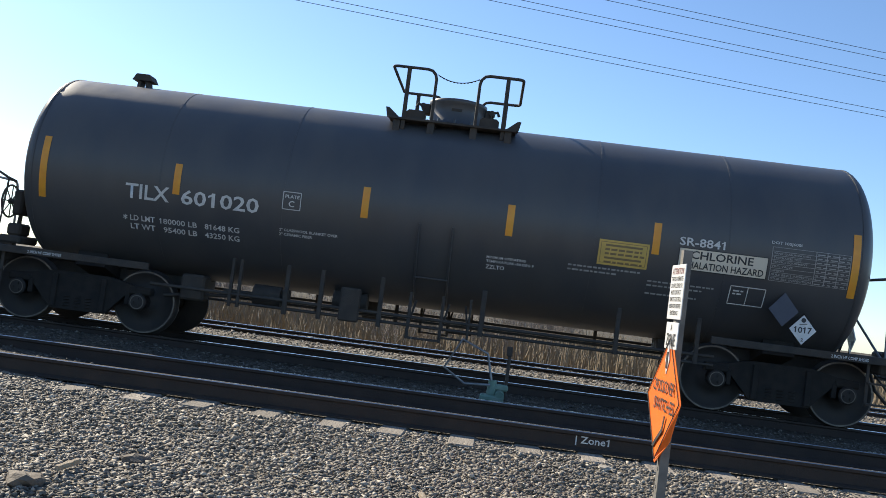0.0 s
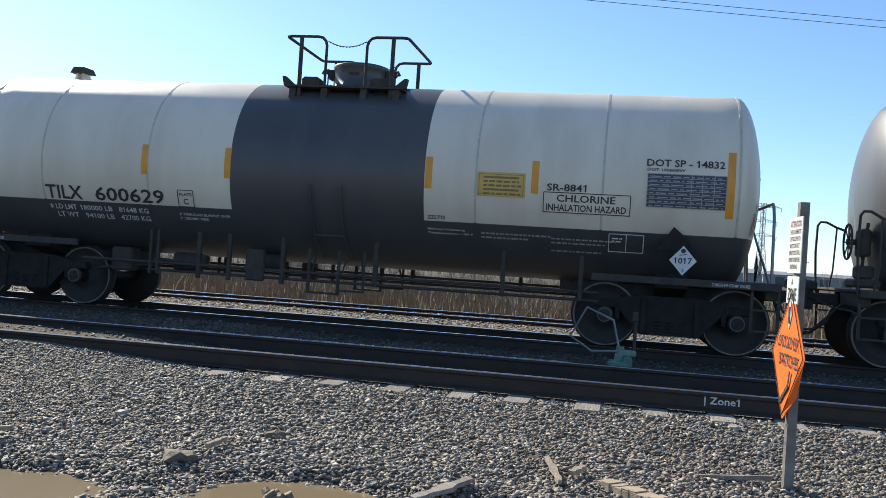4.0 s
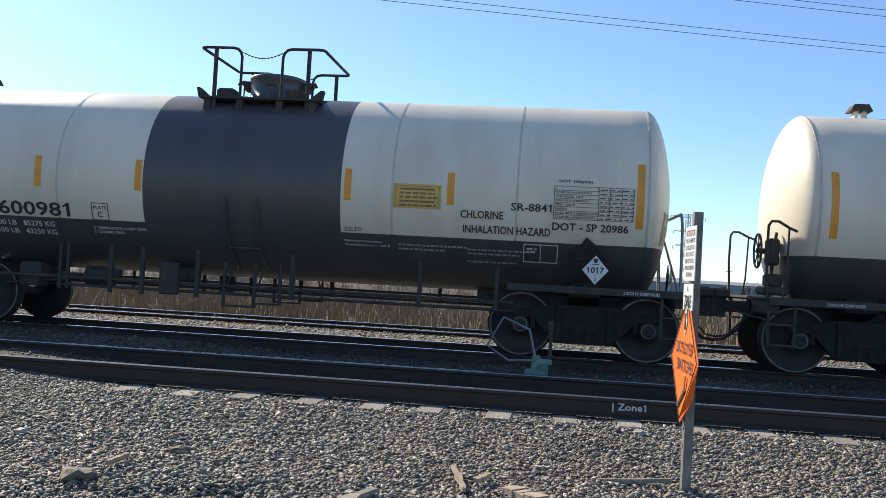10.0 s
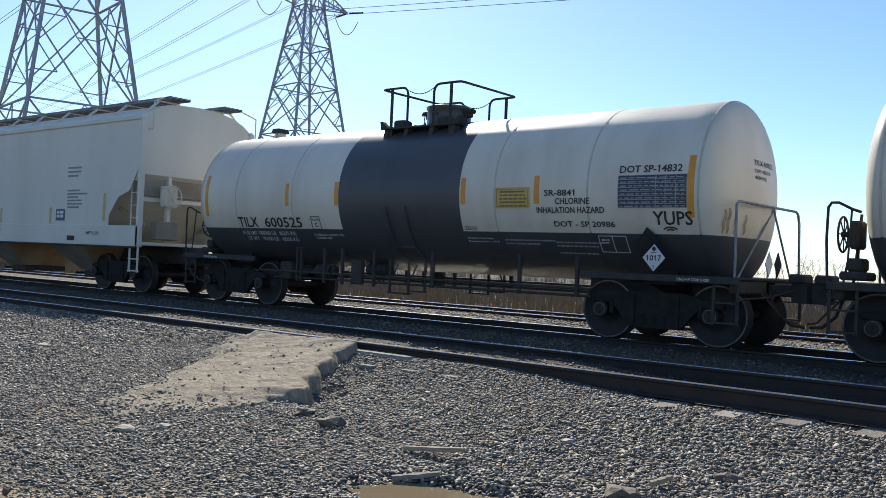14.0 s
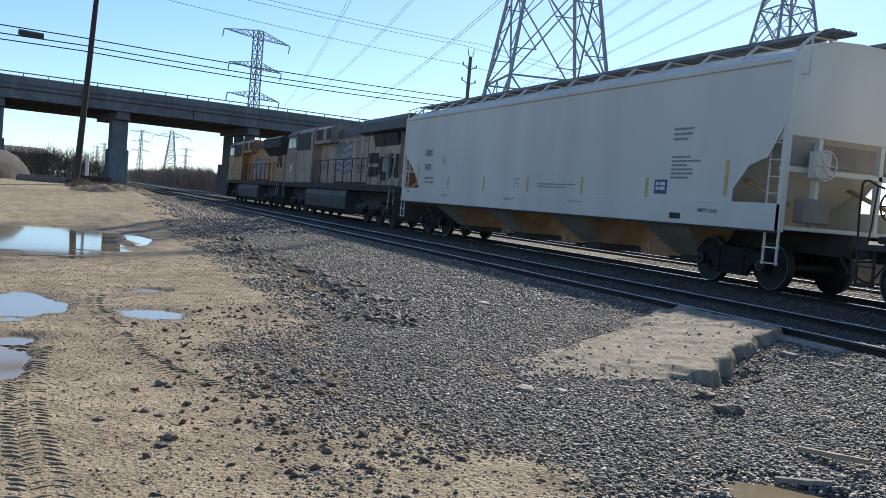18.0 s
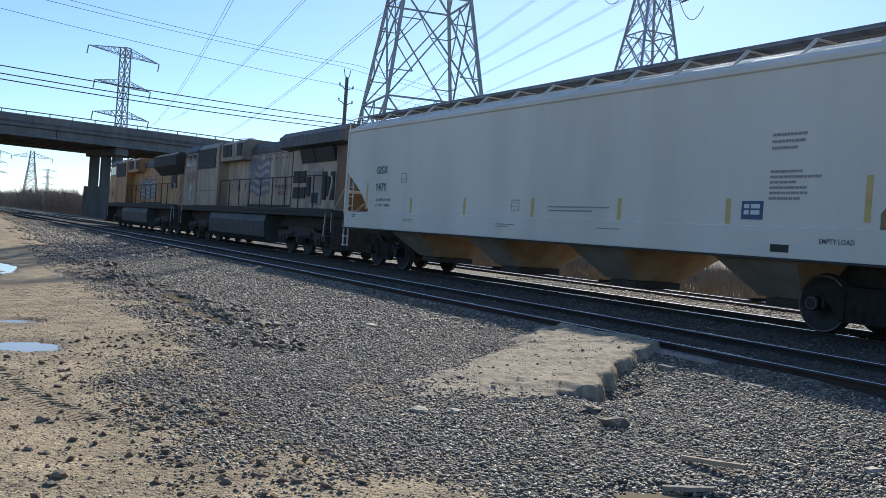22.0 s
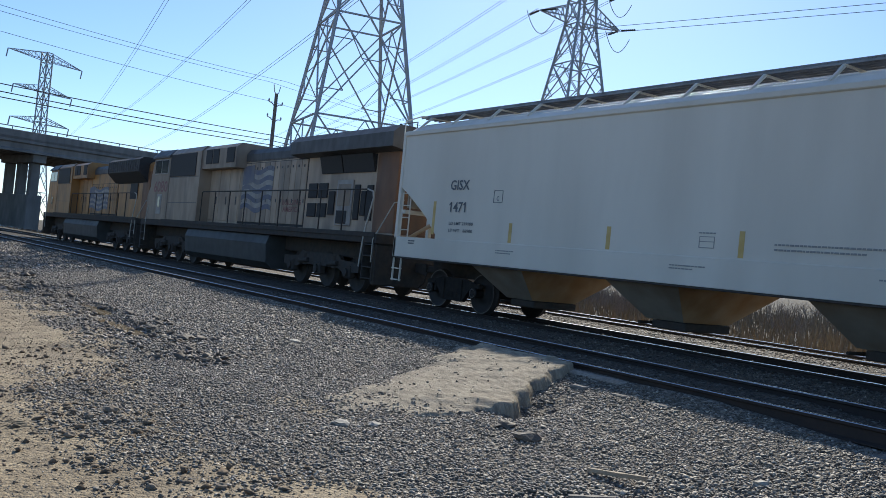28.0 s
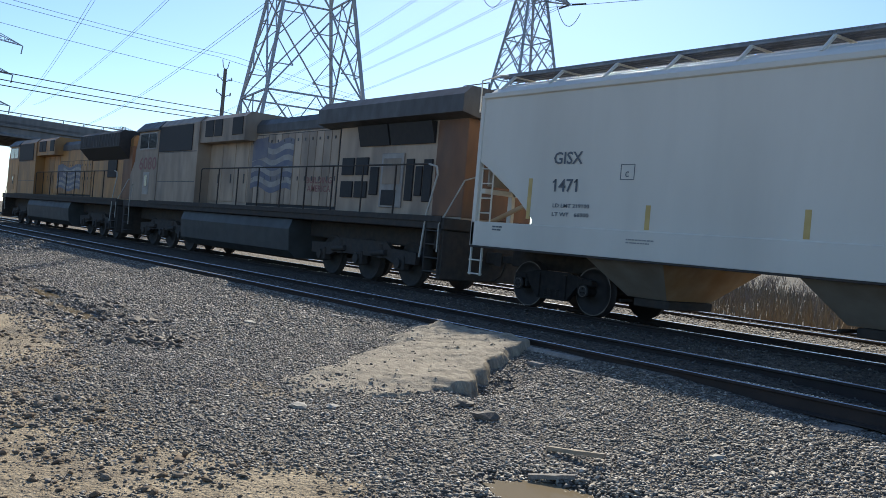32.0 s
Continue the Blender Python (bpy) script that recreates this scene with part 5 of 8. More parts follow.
        hose = G().tube([(e * 10.3, -0.4, 0.8), (e * 10.5, -0.35, 0.5), (e * 10.8, -0.28, 0.37), (e * 10.96, -0.2, 0.36)], 0.024)
        part("air_hose", hose, M_UNDER, car)
        rail = G()
        for y in (-1.5, 1.5):
            rail.tube([(e * 10.12, y, 3.9), (e * 10.3, y, 3.9), (e * 10.3, y, 4.55), (e * 10.15, y * 0.75, 4.72), (e * 9.9, y * 0.65, 4.72)], 0.018, 6)
        parts("end_rail", rail, M_HOPPER, car)
    wheel = G()
    wheel.tube([(10.22, -0.85 + 0.27 * math.cos(a), 2.35 + 0.27 * math.sin(a)) for a in [2 * math.pi * k / 20 for k in range(21)]], 0.016, 6)
    for k in range(3):
        a = math.pi * k / 3
        wheel.cyl((10.21, -0.85 - 0.26 * math.cos(a), 2.35 - 0.26 * math.sin(a)), (10.21, -0.85 + 0.26 * math.cos(a), 2.35 + 0.26 * math.sin(a)), 0.011, 6)
    part("brake_wheel", wheel, M_HOPPER, car, "spoked hand brake wheel")
    part("brake_box", G().box(10.0, 10.18, -1.05, -0.65, 2.1, 2.6, 0.03), M_HOPPER, car)
    part("valve_box", G().box(9.9, 10.2, -1.2, -0.6, 1.3, 1.75, 0.03), M_BAY, car)
    for c in (-6.1, -1.9, 2.3, 6.4):
        top, bot = 0.9, 0.45
        bay = G()
        vs = [(c + sx * a - (0.1 if z < 1 else 0), sy * b, z) for a, b, z in ((top, 1.5, 1.14), (bot, 0.62, 0.46)) for sx, sy in ((-1, -1), (1, -1), (1, 1), (-1, 1))]
        bay.add(vs, [(3, 2, 1, 0), (4, 5, 6, 7), (0, 1, 5, 4), (1, 2, 6, 5), (2, 3, 7, 6), (3, 0, 4, 7)])
        # near and far faces stay grey; only the slopes get the painted sunlight
        bay.m[2], bay.m[4] = 1, 1
        chute = part("discharge_bay", bay, [M_CHUTE, M_BAY], car, "rust-streaked grey discharge bay, its slopes coloured orange as if sunlit")
        gate = G().box(c - bot * 0.9, c + bot * 0.9, -0.62, 0.62, 0.30, 0.45, 0.02)
        gate.cyl((c - 0.6, -0.75, 0.37), (c - 0.6, 0.75, 0.37), 0.03, 8)
        part("outlet_gate", gate, M_UNDER, chute)
    for u in (-8.2, 8.2):
        add_truck(car, u)
    for u, z0, z1 in ((-8.42, 1.72, 2.5), (-5.5, 1.64, 2.05), (-2.62, 1.64, 2.06), (0.3, 1.64, 2.06), (3.2, 1.64, 2.06), (5.95, 1.64, 2.06), (8.55, 1.72, 2.4)):
        part("reflective_strip", G().box(u - 0.05, u + 0.05, -1.627, -1.618, z0, z1), M_YELF, car, "faded amber reflective strip")
    flat_words(car, "GISX", -7.83, 2.76, 0.74, 0.23, M_LETG)
    flat_words(car, "1471", -7.81, 2.25, 0.64, 0.24, M_LETG)
    flat_words(car, "LD LMT 219100", -7.76, 1.96, 0.93, 0.075, M_LETG)
    flat_words(car, "LT WT   66900", -7.76, 1.80, 0.93, 0.075, M_LETG)
    for z in (2.48, 2.74):
        part("box_line", G().box(-6.17, -5.87, -1.627, -1.618, z - 0.006, z + 0.006), M_LETG, car)
    for u in (-6.17, -5.87):
        part("box_line", G().box(u - 0.006, u + 0.006, -1.627, -1.618, 2.48, 2.74), M_LETG, car)
    flat_words(car, "C", -6.06, 2.52, 0.08, 0.1, M_LETG)
    part("routing_panel", G().box(6.24, 6.68, -1.628, -1.618, 1.72, 2.02), M_BLUE, car, "small dark blue panel")
    flat_bars(car, 6.30, 1.9, [[(0.1, 0.04), (0.18, 0)], [(0.1, 0.04), (0.18, 0)]], 0.07, 0.03, M_PLACARD, y=-1.63)
    flat_bars(car, 6.77, 3.05, [bar_row(0.65, 30), bar_row(0.62, 31), bar_row(0.5, 32)], 0.045, 0.06, M_FAINT)
    flat_bars(car, 6.78, 2.47, [bar_row(0.6, 33), bar_row(0.95, 34), bar_row(0.5, 35), bar_row(0.7, 36), bar_row(0.75, 37), bar_row(0.6, 38)], 0.04, 0.045, M_FAINT)
    flat_bars(car, 0.9, 1.86, [bar_row(2.0, 39), bar_row(1.5, 40)], 0.028, 0.05, M_FAINT)
    flat_words(car, "EMPTY LOAD", 7.8, 1.38, 0.6, 0.08, M_LETG, y=-1.652)
    flat_bars(car, -1.1, 1.44, [bar_row(0.75, 41), bar_row(0.5, 42)], 0.022, 0.03, M_FAINT, y=-1.648)
    flat_bars(car, -0.55, 2.0, [bar_row(0.34, 48)], 0.022, 0.02, M_FAINT)
    for z in (1.77, 1.87, 1.95):
        part("box_line", G().box(-0.53, -0.23, -1.627, -1.618, z - 0.006, z + 0.006), M_FAINT, car)
    for u in (-0.53, -0.23):
        part("box_line", G().box(u - 0.006, u + 0.006, -1.627, -1.618, 1.77, 1.95), M_FAINT, car)
    flat_bars(car, -5.9, 1.45, [bar_row(0.6, 43), bar_row(0.5, 44)], 0.022, 0.03, M_FAINT, y=-1.648)
    flat_bars(car, 2.6, 1.45, [bar_row(0.7, 45)], 0.022, 0.03, M_FAINT, y=-1.648)
    flat_bars(car, -9.4, 1.52, [bar_row(0.3, 46, 0.05, 0.1), bar_row(0.25, 47)], 0.03, 0.03, M_LETG, y=-1.648)
    part("placard_clip", G().box(6.9, 7.25, -1.66, -1.64, 1.22, 1.34, 0.005), M_UNDER, car)
    return car


M_FAINT = mat("faint_stencil", (0.33, 0.33, 0.31), (0.28, 0.28, 0.27), 14, 0.6)
M_YELF = mat("faded_amber_strip", (0.62, 0.45, 0.16), (0.55, 0.38, 0.12), 5, 0.5)
M_LETG = mat("dark_grey_stencil", (0.10, 0.115, 0.13), (0.14, 0.15, 0.16), 14, 0.6)
hopper_car()


# ---- locomotives ----
M_RED = mat("faded_red_paint", (0.24, 0.085, 0.075), (0.20, 0.08, 0.07), 6, 0.55, stain=(0.26, 0.14, 0.10), stain_scale=3)
M_RAILW = mat("chalky_rail_paint", (0.50, 0.47, 0.40), (0.42, 0.39, 0.33), 9, 0.6)
M_FADEW = mat("faded_white_paint", (0.40, 0.365, 0.32), (0.32, 0.29, 0.255), 3, 0.6, stain=(0.16, 0.14, 0.12), stain_scale=2.0, stain_amount=0.7)
M_FADEB = mat("faded_blue_paint", (0.115, 0.125, 0.18), (0.17, 0.17, 0.20), 3, 0.6, stain=(0.24, 0.21, 0.18), stain_scale=2.2, stain_amount=0.7)
M_HOODEND = mat("sooty_hood_paint", (0.24, 0.115, 0.05), (0.17, 0.085, 0.045), 2, 0.6, bump=0.05, bump_scale=12, stain=(0.075, 0.06, 0.05), stain_scale=1.1, stain_amount=0.8, stretch=(1, 1, 0.4))
M_PALEY = mat("sun_bleached_yellow", (0.42, 0.32, 0.225), (0.33, 0.25, 0.175), 1.6, 0.55, stain=(0.115, 0.095, 0.08), stain_scale=0.9, stain_amount=0.8, stretch=(1.5, 1, 0.5), per_piece=0.25)


def loco_truck(parent, u):
    g = G()
    g.box(-2.0, 2.0, -0.5, 0.5, 0.55, 0.9, 0.03)
    truck = part("truck", g, M_UNDER, parent, "six-wheel truck caked in grime", pose(u, 0, 0))
    for s in (-1, 1):
        y = s * 1.08
        f = G()
        f.prism([(-2.45, 0.55), (-2.45, 0.82), (-1.4, 0.86), (-1.2, 1.0), (1.2, 1.0), (1.4, 0.86), (2.45, 0.82), (2.45, 0.55), (1.5, 0.52), (1.2, 0.62), (-1.2, 0.62), (-1.5, 0.52)], y - 0.06, y + 0.06)
        part("side_frame", f, M_UNDER, truck)
        for a in (-1.85, 0, 1.85):
            box = G().box(a - 0.18, a + 0.18, y - 0.12, y + 0.12, 0.36, 0.72, 0.04)
            box.cyl((a, y, 0.533), (a, y + s * 0.18, 0.533), 0.12, 12)
            part("axle_box", box, M_UNDER, truck)
        for a in (-0.95, 0.95):
            sp = G().cyl((a, y + s * 0.02, 0.6), (a, y + s * 0.02, 0.95), 0.1, 12)
            sp.cyl((a - 0.3, y + s * 0.1, 0.7), (a + 0.3, y + s * 0.1, 0.75), 0.07, 10)
            parts("brake_cylinder", sp, M_UNDER, truck)
    for a in (-1.85, 0, 1.85):
        ws = part("wheelset", LOCO_WHEEL_ME, None, truck)
        WHEELSETS.append((ws, (a, 0, 0.533), 0.533))
    return truck


def locomotive(k):
    lead = k == 1
    loco = thing("locomotive", "weathered yellow and grey diesel locomotive, its black radiator flared" if lead else "faded yellow diesel locomotive with painted flag on its hood", "locomotive", group="locomotives of the train")
    TRAIN.append((loco, LEAD + (-39.95, -62.05)[k]))
    body = M_LOCOY if lead else M_PALEY
    fr = G()
    fr.box(-10.6, 10.75, -1.5, 1.5, 1.40, 1.66, 0.02)
    fr.box(-10.4, 10.5, -0.8, 0.8, 0.95, 1.42, 0.03)
    part("underframe", fr, M_UNDER, loco, "dark grimy frame")
    for s in (-1, 1):
        part("walkway_edge", G().box(-7.6, 10.7, min(s * 1.5, s * 1.53), max(s * 1.5, s * 1.53), 1.56, 1.69, 0.005), M_UNDER, loco)
    tank = G()
    tank.prism([(-1.45, 0.5), (-1.2, 0.3), (1.2, 0.3), (1.45, 0.5), (1.5, 1.1), (1.4, 1.38), (-1.4, 1.38), (-1.5, 1.1)], -4.3, 3.7, "x")
    part("fuel_tank", tank, M_TANKG, loco, "grey fuel tank between the trucks")
    for u in (-6.9, 6.9):
        loco_truck(loco, u)
    hood = G()
    hood.prism([(-1.02, 1.66), (1.02, 1.66), (1.02, 4.2), (0.9, 4.36), (-0.9, 4.36), (-1.02, 4.2)], -3.4, 10.75, "x")
    part("hood", hood, body, loco, "dented hood with streaked yellow paint")
    roof = G()
    roof.prism([(-1.05, 3.97), (-1.05, 4.21), (-0.92, 4.39), (0.92, 4.39), (1.05, 4.21), (1.05, 3.97)], -3.3, 5.7, "x")
    for a in (0.9, 2.2, 4.4):
        roof.box(a - 0.3, a + 0.3, -0.35, 0.35, 4.38, 4.5, 0.04)
    part("hood_roof", roof, M_LOCOG, loco)
    if lead:
        rad = G()
        rad.prism([(-1.02, 3.36), (-1.5, 3.85), (-1.5, 4.42), (-1.3, 4.55), (1.3, 4.55), (1.5, 4.42), (1.5, 3.85), (1.02, 3.36)], 4.8, 10.4, "x")
        rd = part("radiator", rad, M_DARK, loco, "black flared radiator housing")
        for i in range(14):
            part("radiator_rib", G().box(4.9 + i * 0.4, 4.93 + i * 0.4, -1.515, -1.49, 3.9, 4.4), M_LOCOG, rd)
    else:
        rad = G()
        rad.prism([(-1.02, 3.90), (-1.42, 3.98), (-1.42, 4.36), (-1.2, 4.56), (1.2, 4.56), (1.42, 4.36), (1.42, 3.98), (1.02, 3.90)], 4.7, 11.0, "x")
        rd = part("radiator", rad, M_LOCOG, loco, "broad dark grey radiator cap")
        for a, b in ((6.39, 7.74), (7.82, 9.59)):
            part("radiator_screen", G().prism([(-1.03, 3.38), (-1.07, 3.38), (-1.20, 3.88), (-1.03, 3.88)], a, b, "x"), M_DARK, loco)
        part("roof_rail", G().tube([(9.9, -0.6, 4.55), (9.9, -0.6, 4.74), (10.8, -0.6, 4.74), (10.8, -0.6, 4.55)], 0.018, 6), M_UNDER, loco)
    # hood doors
    top = 3.88 if not lead else 3.4
    part("door_recess", G().box(-0.2, 5.32, -1.024, -1.0, 1.72, top + 0.02), M_DARK, loco)
    for z in (3.95, 4.12):
        part("hood_seam", G().box(-3.2, 4.7, -1.03, -1.0, z - 0.012, z + 0.012), M_LOCOG, loco)
    for a in (-3.2, -2.2, -1.2):
        panel = part("hood_panel", G().box(a, a + 0.94, -1.04, -1.0, 1.8, 3.7, 0.01), body, loco)
        part("panel_handle", G().box(a + 0.7, a + 0.75, -1.06, -1.038, 2.4, 2.7), M_LOCOG, panel)
    for i in range(13):
        a = -0.16 + i * 0.42
        door = G()
        door.box(a, a + 0.39, -1.045, -1.018, 1.80, top, 0.008)
        d = part("hood_door", door, body, loco)
        part("latch", G().box(a + 0.3, a + 0.34, -1.06, -1.044, 2.5, 2.62), M_LOCOG, d)
        part("latch", G().box(a + 0.16, a + 0.22, -1.058, -1.044, top - 0.24, top - 0.16), M_LOCOG, d)
    for a, z0, z1, w in (((5.55, 2.65, 3.10, 0.57), (6.24, 2.65, 3.10, 0.57), (5.55, 2.07, 2.49, 0.57), (6.24, 2.07, 2.49, 0.57), (6.95, 2.15, 2.85, 0.36), (8.52, 2.03, 3.03, 0.30), (8.92, 2.15, 2.85, 0.26), (9.24, 2.02, 3.01, 0.32)) if not lead else ((7.7, 2.6, 3.35, 1.2),)):
        part("vent_screen", G().box(a, a + w, -1.066, -1.018, z0, z1, 0.008), M_DARK, loco)
    if not lead:
        dr = part("access_door", G().box(7.44, 8.40, -1.06, -1.018, 1.85, 3.18, 0.01), M_FADEW, loco, "pale bleached access door")
        part("door_screen", G().box(7.54, 8.16, -1.075, -1.058, 1.90, 2.28, 0.006), M_DARK, dr)
        part("door_panel", G().box(7.54, 8.30, -1.072, -1.058, 2.42, 3.05, 0.01), body, dr)
    part("hood_end", G().box(9.65, 10.77, -1.035, 1.035, 1.70, 3.90, 0.02), M_HOODEND, loco, "sooty orange-brown end of the hood")
    # brake grid box and cab
    grid = G()
    grid.prism([(-1.5, 1.66), (1.5, 1.66), (1.5, 4.44), (1.3, 4.66), (-1.3, 4.66), (-1.5, 4.44)], -7.0, -3.3, "x")
    part("equipment_cabinet", grid, body, loco, "tall cabinet behind the cab")
    blower = part("blower_housing", G().prism([(-1.45, 3.72), (1.45, 3.72), (1.45, 4.46), (1.25, 4.62), (-1.25, 4.62), (-1.45, 4.46)], -3.3, 0.2, "x"), body, loco, "blower housing on the hood with dark screens")
    for a, b in ((-2.85, -2.2), (-2.1, -1.5), (-0.7, 0.05)):
        part("blower_screen", G().box(a, b, -1.475, -1.44, 3.90, 4.45, 0.01), M_DARK, blower)
    part("roof_antenna", G().box(-8.6, -7.6, -0.5, 0.5, 4.68, 4.78, 0.03), M_UNDER, loco)
    part("grid_screen", G().box(-6.95, -3.8, -1.53, -1.495, 3.48, 4.40, 0.01), M_DARK, loco, "dark brake grid screen")
    for z in (2.4, 3.45):
        part("cabinet_seam", G().box(-6.9, -3.4, -1.512, -1.498, z - 0.012, z + 0.012), M_LOCOG, loco)
    cab = G()
    cab.prism([(-9.5, 1.66), (-7.0, 1.66), (-7.0, 4.45), (-9.1, 4.45), (-9.5, 3.55)], -1.52, 1.52)
    cb = part("cab", cab, body, loco, "wide cab with dark windows")
    part("cab_roof", G().prism([(-1.6, 4.38), (-1.3, 4.68), (1.3, 4.68), (1.6, 4.38), (1.6, 4.30), (-1.6, 4.30)], -9.3, -6.95, "x"), M_LOCOG, cb)
    for a, b in ((-8.95, -8.1), (-8.0, -7.2)):
        part("window_frame", G().box(a - 0.05, b + 0.05, -1.545, -1.515, 3.60, 4.26, 0.012), M_FADEW, cb)
        part("window_pane", G().box(a, b, -1.552, -1.53, 3.66, 4.20), M_GLASS, cb)
    nose = G()
    nose.prism([(-9.5, 1.66), (-10.55, 1.66), (-10.6, 2.7), (-10.2, 3.2), (-9.5, 3.5)], -1.3, 1.3)
    part("nose", nose, body, loco)
    part("nose_door", G().box(-8.4, -7.75, -1.535, -1.515, 1.9, 2.75, 0.01), M_FADEW if not lead else body, loco)
    part("door_window", G().box(-8.22, -7.95, -1.545, -1.53, 2.2, 2.65, 0.01), M_GLASS, loco)
    if not lead:
        flat_words(loco, "6080", -8.95, 2.83, 1.85, 0.5, M_RED, y=-1.527)
        flat_words(loco, "BUILDING", 3.66, 2.42, 1.4, 0.18, M_RED, y=-1.052)
        flat_words(loco, "AMERICA", 3.72, 2.19, 1.3, 0.18, M_RED, y=-1.052)
    # a waving flag of plain stripes
    f0, f1, ztop, tall = (0.06, 2.74, 3.72, 0.165) if not lead else (-0.5, 3.6, 3.2, 0.13)
    for r in range(9):
        z = ztop - tall * r
        n = 10
        crest = [(f0 + (f1 - f0) * i / n, z + 0.09 * math.sin(i * 0.9) - 0.05 * i / n) for i in range(n + 1)]
        low = [(x, q - tall) for x, q in crest[::-1]]
        part("flag_stripe", G().prism(crest + low, -1.056, -1.047), (M_FADEB, M_FADEW)[r % 2], loco)
    part("flag_canton", G().prism([(f0 + 0.02, ztop + 0.02), (f0 + 1.0, ztop + 0.1), (f0 + 1.05, ztop - 0.5), (f0 + 0.02, ztop - 0.62)], -1.062, -1.05), M_FADEB, loco)
    # railings
    for s in (-1, 1):
        rail = G()
        a0 = -2.9 if not lead else -3.0
        rail.tube([(a0, s * 1.46, 1.7), (a0, s * 1.46, 2.8), (a0 + 0.1, s * 1.46, 2.84), (10.0, s * 1.46, 2.84)], 0.02)
        curl = G().tube([(10.0, s * 1.46, 2.84), (10.3, s * 1.46, 2.78), (10.35, s * 1.46, 2.6), (10.1, s * 1.5, 1.7), (10.0, s * 1.52, 0.75)], 0.024)
        part("end_handrail", curl, M_RAILW, loco, "pale curved end handrail")
        part("handrail", rail, M_UNDER, loco, "dark pipe handrail along the walkway")
        i = a0 + 1.45
        while i < 10:
            part("handrail_post", G().cyl((i, s * 1.46, 1.6), (i, s * 1.46, 2.84), 0.022, 8), M_UNDER, loco)
            i += 1.45
        steps = G()
        for z in (0.45, 0.75, 1.05, 1.35):
            steps.box(10.15, 10.65, min(s * 1.25, s * 1.5), max(s * 1.25, s * 1.5), z, z + 0.03)
        steps.box(10.12, 10.15, min(s * 1.25, s * 1.5), max(s * 1.25, s * 1.5), 0.4, 1.5)
        steps.box(10.65, 10.68, min(s * 1.25, s * 1.5), max(s * 1.25, s * 1.5), 0.4, 1.5)
        parts("step_well", steps, M_UNDER, loco)
        grab = G().tube([(10.6, s * 1.5, 0.9), (10.6, s * 1.5, 1.5), (10.75, s * 1.45, 1.75), (11.0, s * 1.2, 2.5), (11.0, s * 0.9, 2.6)], 0.018, 6)
        part("grab_rail", grab, M_RAILW, loco, "pale bent step rail")
        grab2 = G().tube([(-9.8, s * 1.5, 0.7), (-9.85, s * 1.5, 1.7), (-9.9, s * 1.42, 2.3)], 0.018, 6)
        part("grab_rail", grab2, M_RAILW, loco)
        front = G()
        for z in (0.45, 0.75, 1.05, 1.35):
            front.box(-10.4, -9.9, min(s * 1.25, s * 1.5), max(s * 1.25, s * 1.5), z, z + 0.03)
        parts("step_well", front, M_UNDER, loco)
    for e in (-1, 1):
        pilot = G().box(min(e * 10.55, e * 10.7), max(e * 10.55, e * 10.7), -1.45, 1.45, 0.3, 1.4, 0.03)
        part("pilot", pilot, M_UNDER, loco)
        cp = G().box(min(e * 10.6, e * 11.03), max(e * 10.6, e * 11.03), -0.15, 0.15, 0.72, 1.0, 0.03)
        part("coupler", cp, M_UNDER, loco)
    horn = G()
    for y in (-0.25, 0, 0.25):
        horn.cyl((5.0, y, 4.6), (5.4, y, 4.62), 0.04, 8, 0.09)
    horn.box(5.0, 5.1, -0.3, 0.3, 4.36, 4.6, 0.01)
    parts("horn", horn, M_UNDER, loco)
    return loco


M_TANKG = mat("faded_grey_tank", (0.06, 0.065, 0.063), (0.045, 0.047, 0.045), 2, 0.6, stain=(0.06, 0.055, 0.05), stain_scale=0.9)
locomotive(0)
locomotive(1)


# ---- sign post by the near track ----
def sign_words(parent, body, x, y, z, width, height, material):
    """Lettering on a board that faces along the track; it reads from far to near."""
    me = words(body, width, height)
    me.materials.append(material)
    return part("lettering", bend(me, lambda a, h: (x, y - a, z + h)), None, parent)


